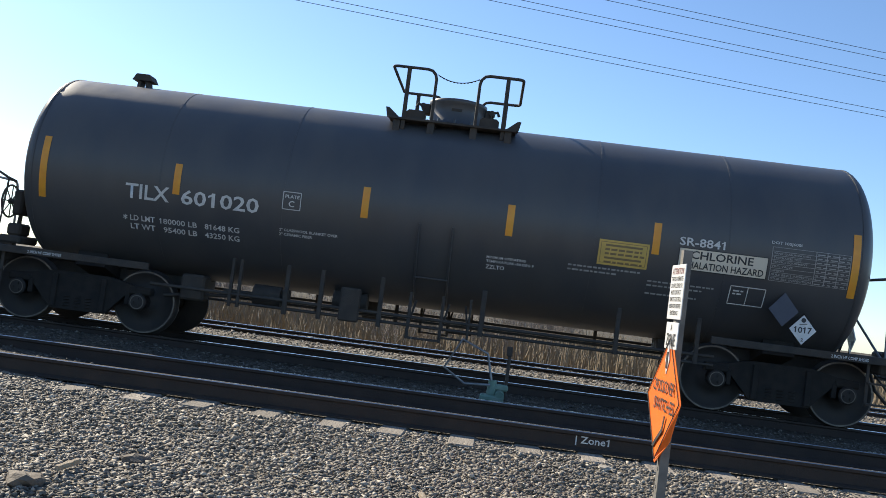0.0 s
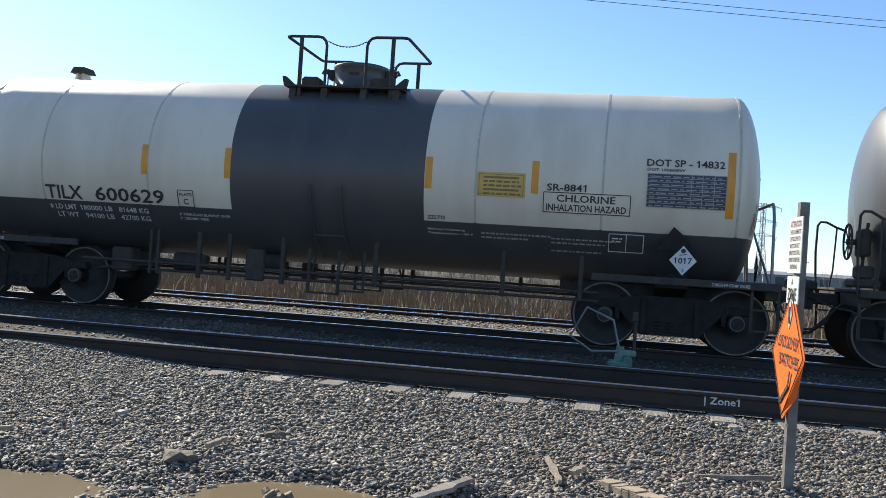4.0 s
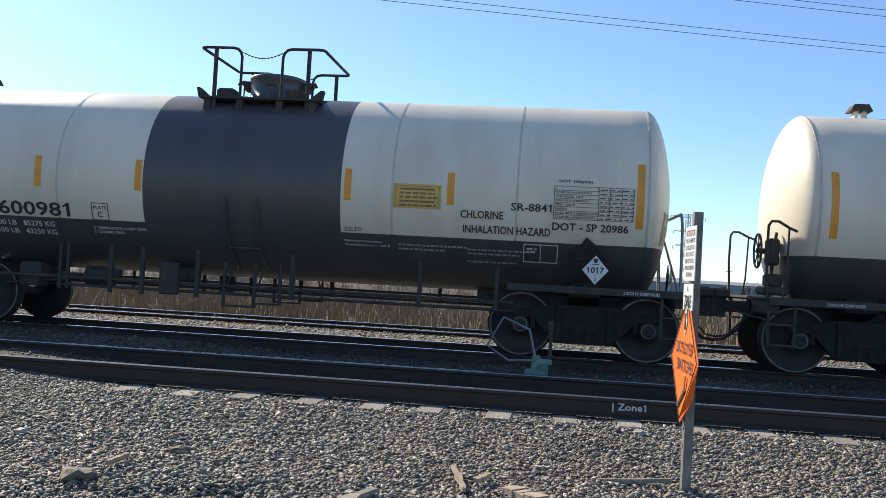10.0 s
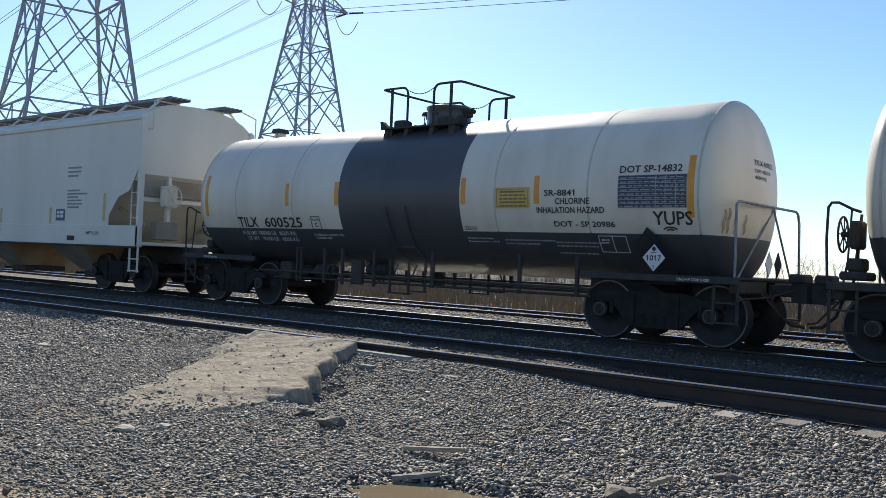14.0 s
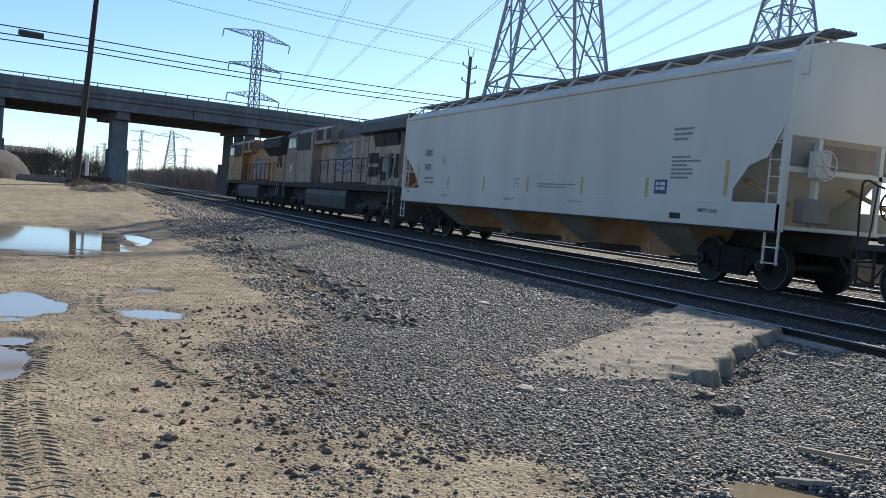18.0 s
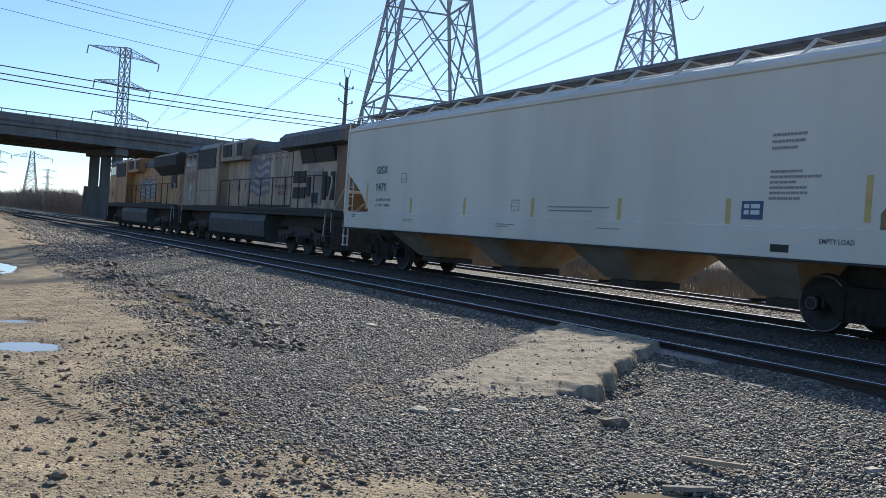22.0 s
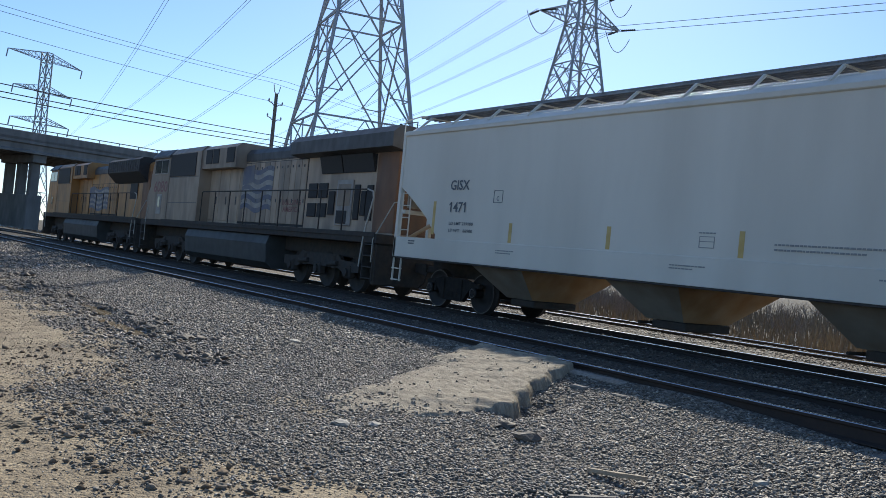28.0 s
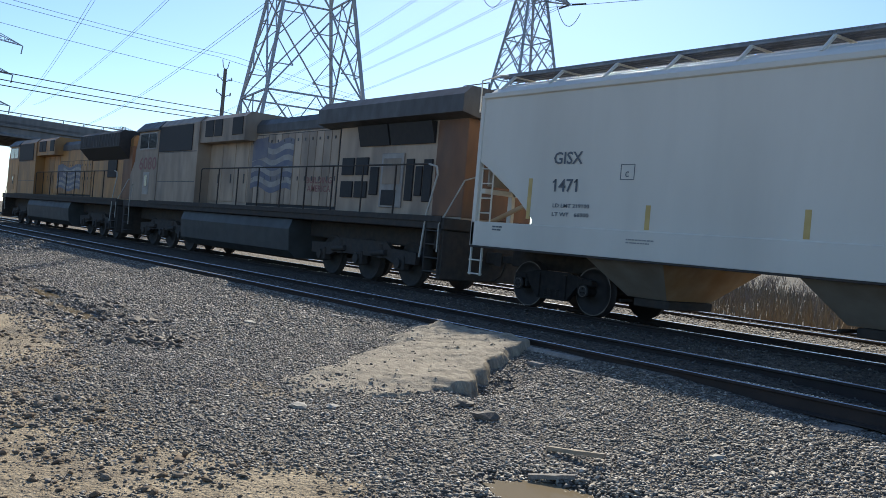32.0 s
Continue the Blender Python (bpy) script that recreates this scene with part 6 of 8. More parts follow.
def sign_post():
    px, py, gz = 1.285, 6.2, ground_z(1.285, 6.2)
    post = thing("warning_sign_post", "steel post with orange diamond warning sign and white notices", "sign post", pose(px, py, gz, 0, 0, 3.6))
    h = 1.60 - gz
    bar = G()
    bar.prism([(-0.03, -0.035), (0.03, -0.035), (0.03, -0.028), (-0.022, -0.028), (-0.022, 0.028), (0.03, 0.028), (0.03, 0.035), (-0.03, 0.035)], -0.35, h, "z")
    part("post", bar, M_GALVD, post, "weathered channel steel post")
    for z in np.arange(0.3, h - 0.05, 0.12):
        part("bolt", G().cyl((-0.034, 0, z), (-0.026, 0, z), 0.012, 6), M_GALVD, post)
    # orange diamond, its lower edge bent
    zc = 0.60 - gz
    d = G()
    r = 0.43
    pts = [(0.0, r), (0.03, r - 0.02), (r - 0.02, 0.03), (r, 0.0), (r - 0.02, -0.03), (0.20, -0.26), (0.16, -0.285), (0.03, -r + 0.02), (0.0, -r), (-0.03, -r + 0.02), (-r + 0.02, -0.03), (-r, 0.0), (-r + 0.02, 0.03), (-0.03, r - 0.02)]
    n = len(pts)
    vs = [(-0.045 + (0.03 if b < -0.2 and a > 0.1 else 0) + 0.01 * math.sin(4 * b) - t, -a, zc + b) for t in (0.0, 0.004) for a, b in pts]
    d.add(vs, [tuple(range(n - 1, -1, -1)), tuple(range(n, 2 * n))] + [(i, (i + 1) % n, n + (i + 1) % n, n + i) for i in range(n)])
    board = part("diamond_sign", d, M_ORANGE, post, "bright orange diamond sign with a bent edge")
    for k in range(4):
        a0, a1 = math.pi / 2 * k, math.pi / 2 * (k + 1)
        p, q = (0.405 * math.cos(a0), 0.405 * math.sin(a0)), (0.405 * math.cos(a1), 0.405 * math.sin(a1))
        edge = G().cyl((-0.0545 + 0.01 * math.sin(4 * p[1]), -p[0], zc + p[1]), (-0.0545 + 0.01 * math.sin(4 * q[1]), -q[0], zc + q[1]), 0.0035, 4)
        part("border_line", edge, M_LETK, board)
    sign_words(board, "CROSSOVER", -0.0555, 0.27, zc + 0.035, 0.54, 0.085, M_LETK)
    sign_words(board, "SWITCHES", -0.0555, 0.20, zc - 0.085, 0.50, 0.085, M_LETK)
    arrow = G()
    arrow.prism([(-0.13, zc - 0.10), (-0.10, zc - 0.19), (0.02, zc - 0.27), (0.10, zc - 0.33), (0.05, zc - 0.33), (0.0, zc - 0.29), (-0.12, zc - 0.21), (-0.15, zc - 0.11)], -0.0655, -0.0615, "x")
    part("arrow_mark", arrow, M_LETK, board)
    emblem = G().prism([(0.0, zc + 0.36), (0.05, zc + 0.26), (0.0, zc + 0.16), (-0.05, zc + 0.26)], -0.050, -0.046, "x")
    part("emblem", emblem, M_PLACARD, board)
    part("emblem_bar", G().box(-0.054, -0.049, -0.02, 0.02, zc + 0.2, zc + 0.31), M_LETK, board)
    # white notices
    zt = 1.13 - gz
    notice = G().box(-0.042, -0.036, -0.17, 0.17, zt, zt + 0.37, 0.002)
    nt = part("notice_board", notice, M_PLACARD, post, "white notice with black capitals")
    for k, (text, w, hh) in enumerate((("ATTENTION", 0.27, 0.042), ("THIS IS A REMOTE", 0.28, 0.03), ("CONTROL ZONE YOU", 0.28, 0.03), ("MUST CONTACT", 0.24, 0.03), ("REMOTE CONTROL", 0.27, 0.03), ("OPERATOR BEFORE", 0.28, 0.03), ("ENTERING", 0.18, 0.03))):
        sign_words(nt, text, -0.0445, w / 2, zt + 0.305 - 0.046 * k, w, hh, M_LETK if k else M_RED)
    zone = G().box(-0.042, -0.036, -0.15, 0.15, zt - 0.20, zt - 0.02, 0.002)
    zn = part("zone_plate", zone, M_PLACARD, post, "small white zone plate")
    sign_words(zn, "ZONE", -0.0445, 0.11, zt - 0.18, 0.22, 0.085, M_LETK)
    sign_words(zn, "A", -0.0445, 0.03, zt - 0.075, 0.04, 0.04, M_LETK)


M_GALVD = mat("dull_post_steel", (0.23, 0.22, 0.20), (0.16, 0.155, 0.145), 9, 0.7, 0.4, bump=0.2, bump_scale=50, stain=(0.14, 0.10, 0.07), stain_scale=3)
sign_post()

# chalked words on the web of the near rail
_me = words("| Zone1", 0.30, 0.085)
_me.materials.append(M_LETW)
chalk = new("rail_chalk_writing", bend(_me, lambda x, z: (0.922 + x, Y_NEAR - GAUGE - 0.0135, -0.068 + z)))
tagged(chalk, "white chalk writing on the rusty rail web", "writing", kind="stuff")


# ---- switch stand between the tracks ----
M_GREEN = mat("flaking_green_paint", (0.13, 0.23, 0.175), (0.20, 0.29, 0.235), 9, 0.7, bump=0.2, stain=(0.20, 0.18, 0.15), stain_scale=5)


def switch_stand():
    st = thing("switch_stand", "low green switch stand with bent throw lever", "switch stand", pose(0.18, 11.45, -0.2))
    body = G()
    body.box(-0.14, 0.16, -0.12, 0.12, 0.02, 0.16, 0.02)
    body.cyl((0.0, 0, 0.1), (0.0, 0, 0.34), 0.075, 10, 0.05)
    body.box(-0.05, 0.2, -0.05, 0.05, 0.22, 0.30, 0.02)
    body.cyl((0.1, -0.12, 0.16), (0.1, 0.12, 0.2), 0.06, 10)
    part("mechanism", body, M_GREEN, st, "green cast mechanism")
    lever = G().tube([(-0.03, -0.05, 0.28), (-0.35, -0.08, 0.26), (-0.62, -0.08, 0.43), (-0.43, -0.08, 0.80), (-0.1, -0.06, 0.66), (-0.02, -0.05, 0.34)], 0.016, 8)
    part("throw_lever", lever, M_GALV, st, "bent steel lever")
    mast = G().cyl((0.17, 0, 0.1), (0.17, 0, 0.74), 0.022, 8)
    mast.box(0.13, 0.2, -0.05, 0.05, 0.66, 0.78, 0.01)
    part("target_mast", mast, M_UNDER, st)
    base = G().box(-0.55, 0.75, -0.14, 0.14, -0.05, 0.03, 0.01)
    part("head_block", base, M_TIE, st)


switch_stand()

# ---- broken asphalt of an old crossing ----
M_ASPH = mat("pale_worn_asphalt", (0.43, 0.36, 0.255), (0.27, 0.225, 0.16), 8, 0.95, bump=1.0, bump_scale=34, stretch=(1, 3.2, 1), stain=(0.17, 0.14, 0.10), stain_scale=3.4, stain_amount=0.6)


RAMP_SHARP = ((-7.7, 8.3), (-7.4, 7.8), (-7.15, 7.3), (-6.95, 6.95), (-6.5, 6.35), (-6.5, 5.95))
RAMP_SOFT = ((-6.5, 5.95), (-6.5, 5.45), (-6.6, 5.05), (-7.0, 4.55), (-7.8, 4.85), (-8.9, 6.5), (-9.75, 7.7), (-10.0, 8.3))


def line_gap(x, y, line):
    best = 9.0
    for (a, b), (c, d) in zip(line, line[1:]):
        t = max(0.0, min(1.0, ((x - a) * (c - a) + (y - b) * (d - b)) / ((c - a) ** 2 + (d - b) ** 2)))
        best = min(best, math.hypot(x - a - (c - a) * t, y - b - (d - b) * t))
    return best


def ramp_inside(x, y):
    ring = RAMP_SHARP + RAMP_SOFT[1:]
    inside = False
    for (a, b), (c, d) in zip(ring, ring[1:] + ring[:1]):
        if (b > y) != (d > y) and x < a + (y - b) * (c - a) / (d - b):
            inside = not inside
    return inside


def ramp_rise(x, y):
    """How far the ramp stands over the ground; below zero outside it."""
    if not (-11.4 < x < -5.6 and 4.3 < y < 8.3):
        return -0.1
    sign = 1 if ramp_inside(x, y) else -1
    sharp = sign * line_gap(x, y, RAMP_SHARP) + 0.18 * fbm(x, y, 1.9) + 0.07 * fbm(x, y, 6.0)
    soft = sign * line_gap(x, y, RAMP_SOFT) + 0.38 * fbm(x, y, 1.3) + 0.14 * fbm(x, y, 5.0)
    top = 0.035 + 0.085 * max(0.0, min(1.0, (y - 5.0) / 2.6))
    a = max(-0.4, min(1.0, sharp / 0.09))
    b = max(-0.4, min(1.0, soft / 0.5))
    b = b * b * (3 - 2 * b) if b > 0 else b
    lines = 0.016 * fbm(x * 1.2 + y * 0.9, y * 7.0 - x * 4.6, 1.3) + 0.009 * fbm(x, y, 6.0) + 0.012 * fbm(x, y, 2.0)
    return top * min(a, b) + (lines if min(a, b) > 0.1 else 0) - 0.012


def crossing_ramp():
    xs, ys = np.arange(-11.4, -5.6, 0.04), np.arange(4.3, 8.09, 0.04)
    ny = len(ys)
    rise = [ramp_rise(x, y) for x in xs for y in ys]
    g = G()
    g.v = [(x, y, ground_z(x, y) + rise[i * ny + j] + (hollow(x, y) if rise[i * ny + j] > 0 else 0)) for i, x in enumerate(xs) for j, y in enumerate(ys)]
    for i in range(len(xs) - 1):
        for j in range(ny - 1):
            q = (i * ny + j, (i + 1) * ny + j, (i + 1) * ny + j + 1, i * ny + j + 1)
            if max(rise[k] for k in q) > -0.02:
                g.f.append(q)
    g.m, g.s = [0] * len(g.f), [True] * len(g.f)
    solid("crossing_ramp", g, M_ASPH, "sloping patch of pale sandy broken asphalt beside the rail", "asphalt ramp", kind="structure")


crossing_ramp()

# timber along the rail at the ramp
for _x0, _x1 in ((-9.8, -8.45), (-8.42, -6.7)):
    solid("crossing_timber", G().box(_x0, _x1, 7.98, 8.15, -0.22, -0.02, 0.03), M_TIE, "weathered crossing timber along the rail", "timber", group="crossing timbers")

# ---- water in the hollows ----
M_WATER = bpy.data.materials.new("muddy_water")
M_WATER.use_nodes = True
_b = M_WATER.node_tree.nodes["Principled BSDF"]
_b.inputs["Base Color"].default_value, _b.inputs["Roughness"].default_value = (0.24, 0.185, 0.11, 1), 0.05
_b.inputs["IOR"].default_value = 1.33
_nz = M_WATER.node_tree.nodes.new("ShaderNodeTexNoise")
_nz.inputs["Scale"].default_value = 3
_bp = M_WATER.node_tree.nodes.new("ShaderNodeBump")
_bp.inputs["Strength"].default_value, _bp.inputs["Distance"].default_value = 0.05, 0.01
M_WATER.node_tree.links.new(_nz.outputs[0], _bp.inputs["Height"])
M_WATER.node_tree.links.new(_bp.outputs[0], _b.inputs["Normal"])
for _px, _py, _rx, _ry in PUDDLES:
    _n = 64
    _rim = [(_px + _rx * 1.55 * math.cos(a) * (1 + 0.25 * fbm(math.cos(a) * 2 + _px, math.sin(a) * 2, 0.9) + 0.12 * fbm(math.cos(a) * 3 + _px, math.sin(a) * 3, 2.6)), _py + _ry * 1.55 * math.sin(a) * (1 + 0.3 * fbm(math.sin(a) * 2 + _px, math.cos(a) * 2, 0.9))) for a in [2 * math.pi * k / _n for k in range(_n)]]
    _level = ground_z(_px, _py) + (0.058 if _rx < 1 else 0.05)
    _g = G().prism(_rim, _level - 0.04, _level, "z")
    solid("puddle", _g, M_WATER, "shallow muddy puddle in the dirt lot", "puddle", group="puddles in the lot")


# ---- overpass ----
def yaw_at(yaw, dist, z=0.0):
    return (0.3 - math.sin(radians(yaw)) * dist, 0.5 + math.cos(radians(yaw)) * dist, z)


def overpass():
    # local x: across the bridge, away from the viewer; local y: along it
    br = thing("overpass", "weathered concrete highway overpass on columns above the tracks", "overpass", pose(*yaw_at(101, 127), 0, 0, 101 + 90 - 180))
    W = 24.0
    deck = G().box(-W, 0.0, -90, 130, 11.35, 11.95, 0.03)
    part("deck", deck, M_CONC, br, "concrete road deck")
    for k in range(9):
        x = -0.35 - k * (W - 0.7) / 8
        for a, b in ((-90, -20.1), (-20, 9.95), (10.05, 40.0), (40.1, 70), (70.1, 130)):
            gd = G().prism([(x - 0.35, 9.95), (x + 0.35, 9.95), (x + 0.35, 10.2), (x + 0.12, 10.4), (x + 0.12, 11.1), (x + 0.45, 11.25), (x + 0.45, 11.35), (x - 0.45, 11.35), (x - 0.45, 11.25), (x - 0.12, 11.1), (x - 0.12, 10.4), (x - 0.35, 10.2)], a, b)
            part("girder", gd, M_CONC, br)
    for x in (-0.02, -W + 0.32):
        par = G().prism([(x - 0.3, 11.95), (x + 0.02, 11.6), (x + 0.02, 12.75), (x - 0.1, 12.85), (x - 0.25, 12.85)], -90, 130)
        part("parapet", par, M_CONC, br, "concrete parapet wall")
        rail = G().cyl((x - 0.12, -90, 13.25), (x - 0.12, 130, 13.25), 0.07, 8)
        part("parapet_rail", rail, M_GALV, br)
        y = -60.0
        while y < 100:
            part("rail_post", G().box(x - 0.16, x - 0.08, y - 0.05, y + 0.05, 12.84, 13.25), M_GALV, br)
            y += 3.0
    for y in (-31, -15, 0, 15.2, 30.7, 49.2, 66):
        cap = G().box(-12.6, -0.6, y - 0.9, y + 0.9, 8.85, 9.95, 0.05)
        cp = part("pier_cap", cap, M_CONC, br, "concrete pier cap")
        cols = (-3.0,) if y < 40 else (-2.2, -6.6, -11.2)
        for x in cols:
            wide = 1.05 if y < 40 else 0.6
            part("column", G().box(x - wide, x + wide, y - wide, y + wide, -1.5, 8.86, 0.12), M_CONC, br)
        if y < 40:
            part("column_base", G().box(-4.3, -1.7, y - 1.28, y + 1.28, -1.5, 4.9, 0.15), M_CONC, br, "widened foot of the column")
        if y > 40:
            part("crash_wall", G().box(-12.4, -1.2, y - 1.0, y + 1.0, -1.5, 4.4, 0.1), M_CONC, br, "solid crash wall between the columns")


overpass()


# ---- power line towers ----
def beam(g, p, q, r):
    g.cyl(p, q, r, 4, caps=False)


def tower(name, x, y, turn, widths, arms, leg, label, strain=False):
    """A square lattice tower: widths are (height, side) rows; arms are (height, reach, rise)."""
    t = thing(name, label, "transmission tower", pose(x, y, -0.6, 0, 0, turn), group="power line towers")
    corner = lambda z, w: [Vector((sx * w / 2, sy * w / 2, z)) for sx, sy in ((-1, -1), (1, -1), (1, 1), (-1, 1))]
    for i in range(4):
        part("tower_leg", G().tube([corner(za, wa)[i] for za, wa in widths], leg, 4), M_LATT, t)
    for i in range(4):
        j = (i + 1) % 4
        face = G()
        for k, ((za, wa), (zb, wb)) in enumerate(zip(widths, widths[1:])):
            a, b, c, d = corner(za, wa)[i], corner(za, wa)[j], corner(zb, wb)[i], corner(zb, wb)[j]
            beam(face, a, d, leg * 0.5), beam(face, b, c, leg * 0.5)
            beam(face, c, d, leg * 0.55)
            if wa > 3.4:
                m = (a + b + c + d) / 4
                for s, e in ((a, c), (b, d)):
                    for f in (0.25, 0.75):
                        lo = s + (e - s) * f
                        beam(face, lo, s + (m - s) * 0.5 if f < 0.5 else e + (m - e) * 0.5, leg * 0.32)
                    mid = s + (e - s) * 0.5
                    beam(face, mid, s + (m - s) * 0.5, leg * 0.32), beam(face, mid, e + (m - e) * 0.5, leg * 0.32)
                beam(face, (c + d) / 2, c + (m - c) * 0.5, leg * 0.32), beam(face, (c + d) / 2, d + (m - d) * 0.5, leg * 0.32)
        part("lattice_face", face, M_LATT, t)
    zmax = widths[-1][0]
    side = lambda z: float(np.interp(z, [w[0] for w in widths], [w[1] for w in widths]))
    for z, reach, rise in arms:
        for s in (-1, 1):
            w = side(z)
            arm = G()
            tip = Vector((s * reach, 0, z + 0.25))
            for sy in (-1, 1):
                lo, hi = Vector((s * w / 2, sy * w / 2, z)), Vector((s * side(min(z + rise, zmax)) / 2, sy * side(min(z + rise, zmax)) / 2, z + rise))
                beam(arm, lo, tip, leg * 0.55), beam(arm, hi, tip, leg * 0.55)
                n = 5
                for k in range(n):
                    f0, f1 = k / n, (k + 1) / n
                    beam(arm, lo.lerp(tip, f0), hi.lerp(tip, f1), leg * 0.32), beam(arm, hi.lerp(tip, f0), lo.lerp(tip, f0), leg * 0.32)
            part("cross_arm", arm, M_LATT, t)
            if strain:
                # strings pulled out level along the wires on either side
                for yaw in (83.0, -75.0):
                    pull = Vector((-math.sin(radians(yaw - turn)), math.cos(radians(yaw - turn)), -0.04))
                    string = G().lathe([(0.3 + 0.16 * q, 0.17 if q % 2 else 0.07) for q in range(15)], 8, "z")
                    turned = Vector((0, 0, 1)).rotation_difference(pull).to_matrix().to_4x4()
                    part("insulator", string, M_UNDER, t, "level strain insulator string", Matrix.Translation(tip) @ turned)
                continue
            ins = G().cyl(tip, tip + Vector((0, 0.4, -2.2)), leg * 0.9, 6)
            part("insulator", ins, M_LATT, t, "hanging insulator string")
    return t


T1, T2, T3 = yaw_at(62.2, 75), yaw_at(48.45, 125), yaw_at(80.1, 270)
tower("lattice_tower", T1[0], T1[1], 62.2 + 16.7, [(0, 11.3), (12.0, 7.85), (20.4, 5.5), (26, 4.0), (30.5, 2.9), (34, 2.5), (38, 2.3), (42, 2.1), (46, 0.6)], [(31, 8, 2), (37, 8, 2), (42, 6, 2)], 0.17, "tall galvanised lattice transmission tower near the train")
tower("lattice_tower", T2[0], T2[1], 48.6 + 35, [(0, 12.8), (10, 10.2), (18, 8.1), (24.5, 6.2), (30, 4.6), (35.5, 3.0), (39, 2.7), (43, 2.4), (47, 2.1), (50, 0.6)], [(36.0, 6.7, 2.2), (40.8, 6.5, 2), (45, 5.8, 2)], 0.19, "galvanised dead-end lattice tower with braced cross arms", True)
for _s in (-1, 1):
    for _z, _r in ((35.6, 6.5), (40.5, 6.3)):
        # slack jumper loops under the dead-end arms
        _c, _sn = math.cos(radians(83.6)), math.sin(radians(83.6))
        _pts = []
        for _k in range(13):
            _t = -1 + _k / 6
            _lx, _ly = _s * _r + 2.6 * _t, 0.6 * _t
            _pts.append((T2[0] + _lx * _c - _ly * _sn, T2[1] + _lx * _sn + _ly * _c, _z - 0.6 - 2.4 * (1 - _t * _t)))
        solid("jumper_wire", G().tube(_pts, 0.05, 5), M_WIRE, "slack jumper loop under the tower arm", "power line", group="overhead wires")
far_tower = tower("lattice_tower", T3[0], T3[1], 80.1 + 45, [(0, 6.4), (9, 4.8), (17, 3.5), (24, 2.3), (28, 2.1), (32, 2.0), (36, 2.0), (40, 2.0), (44, 2.0), (46.8, 2.0)], [(27.5, 10.4, 1.8), (36, 10.4, 1.8), (44.6, 13.2, 2.1)], 0.2, "distant lattice transmission tower beyond the overpass")
TD = yaw_at(84.77, 600)
tower("lattice_tower", TD[0], TD[1], 84.77 + 8, [(0, 9.5), (7, 7.9), (13, 6.4), (18, 5.2), (22, 4.2), (26, 3.3), (29.5, 2.6), (33.5, 2.0)], [(29.5, 11.3, 2.8)], 0.24, "far lattice tower with one broad cross arm")
for _yaw, _d in ((83.9, 1250), (86.5, 890), (88.5, 1350), (88.9, 1500), (72.5, 520), (-8.1, 560)):
    copy_thing(far_tower, pose(*yaw_at(_yaw, _d, -0.6), 0, 0, _yaw + 40))


def wire(p, q, sag, r, name="power_line", label="thin sagging power line against the sky"):
    n = 24
    p, q = Vector(p), Vector(q)
    pts = [p.lerp(q, k / n) - Vector((0, 0, sag * (1 - (2 * k / n - 1) ** 2))) for k in range(n + 1)]
    solid(name, G().tube(pts, r, 5), M_WIRE, label, "power line", group="overhead wires")


def along(base, yaw, dist, z):
    return (base[0] - math.sin(radians(yaw)) * dist, base[1] + math.cos(radians(yaw)) * dist, z)


# from the dead-end tower to the right, and from both towers to the far left
for _z, _o in ((32.2, 0), (32.9, 0.3), (36.3, 1.5), (37.0, 1.8), (38.7, 3.0), (39.4, 3.3)):
    wire((T2[0] + 3, T2[1] - _o, _z + 1.2), (T2[0] + 3 + 0.966 * 330, T2[1] - _o + 0.259 * 330, _z + 1.0), 1.4, 0.034)
for _base, _side, _z, _yaw in ((T2, 6.4, 35.9, 79.5), (T2, -6.9, 35.9, 78), (T2, -6.9, 40.6, 77.5), (T2, 6.2, 40.6, 79), (T1, 8, 31, 81), (T1, 6, 41.5, 82), (T1, -8, 37, 81)):
    for _gap in (0.0, 0.5):
        _a = (_base[0] + (_side + _gap) * math.cos(radians(83)), _base[1] + (_side + _gap) * math.sin(radians(83)), _z)
        wire(_a, along(_a, _yaw, 320, _z - 2), 5, 0.031)


# ---- street poles ----
M_POLE = mat("dark_creosote_pole", (0.055, 0.043, 0.035), (0.085, 0.068, 0.055), 5, 0.9, bump=0.3, stretch=(4, 4, 0.3))


def utility_pole(x, y, z, height, turn, label, lean=0.0, wood=None, half=1.25):
    wood = wood or M_POLE
    p = thing("utility_pole", label, "utility pole", pose(x, y, z, 0, lean, turn), group="utility poles")
    part("pole", G().cyl((0, 0, -1), (0, 0, height), 0.19, 12, 0.13), wood, p)
    if half < 1:
        for s in (-1, 1):
            part("top_fork", G().tube([(0, 0, height - 0.1), (s * 0.28, 0, height + 0.12), (s * 0.42, 0, height + 0.62)], 0.035, 6), M_LATT, p)
            for zz in (height - 0.75, height - 1.9):
                bracket = part("bracket", G().tube([(s * 0.1, 0, zz - 0.25), (s * 0.45, 0, zz - 0.05), (s * half, 0, zz)], 0.04, 6), M_LATT, p)
                part("insulator", G().lathe([(zz, 0.04), (zz + 0.1, 0.07), (zz + 0.2, 0.05), (zz + 0.26, 0.0)], 8, "z", (s * half, 0, 0)), M_LATT, bracket)
        return p
    for k, zz in enumerate((height - 0.25, height - 0.95)):
        arm = G().box(-half, half, -0.06, 0.06, zz - 0.06, zz + 0.06, 0.01)
        am = part("crossarm", arm, wood, p)
        for u in (-half + 0.1, -half * 0.45, half * 0.45, half - 0.1):
            part("insulator", G().lathe([(zz + 0.06, 0.03), (zz + 0.12, 0.06), (zz + 0.2, 0.05), (zz + 0.24, 0.0)], 8, "z", (u, 0, 0)), M_LATT, am)
    part("ground_wire", G().cyl((0.16, 0.1, 0), (0.13, 0.08, height), 0.015, 5), M_WIRE, p)
    return p


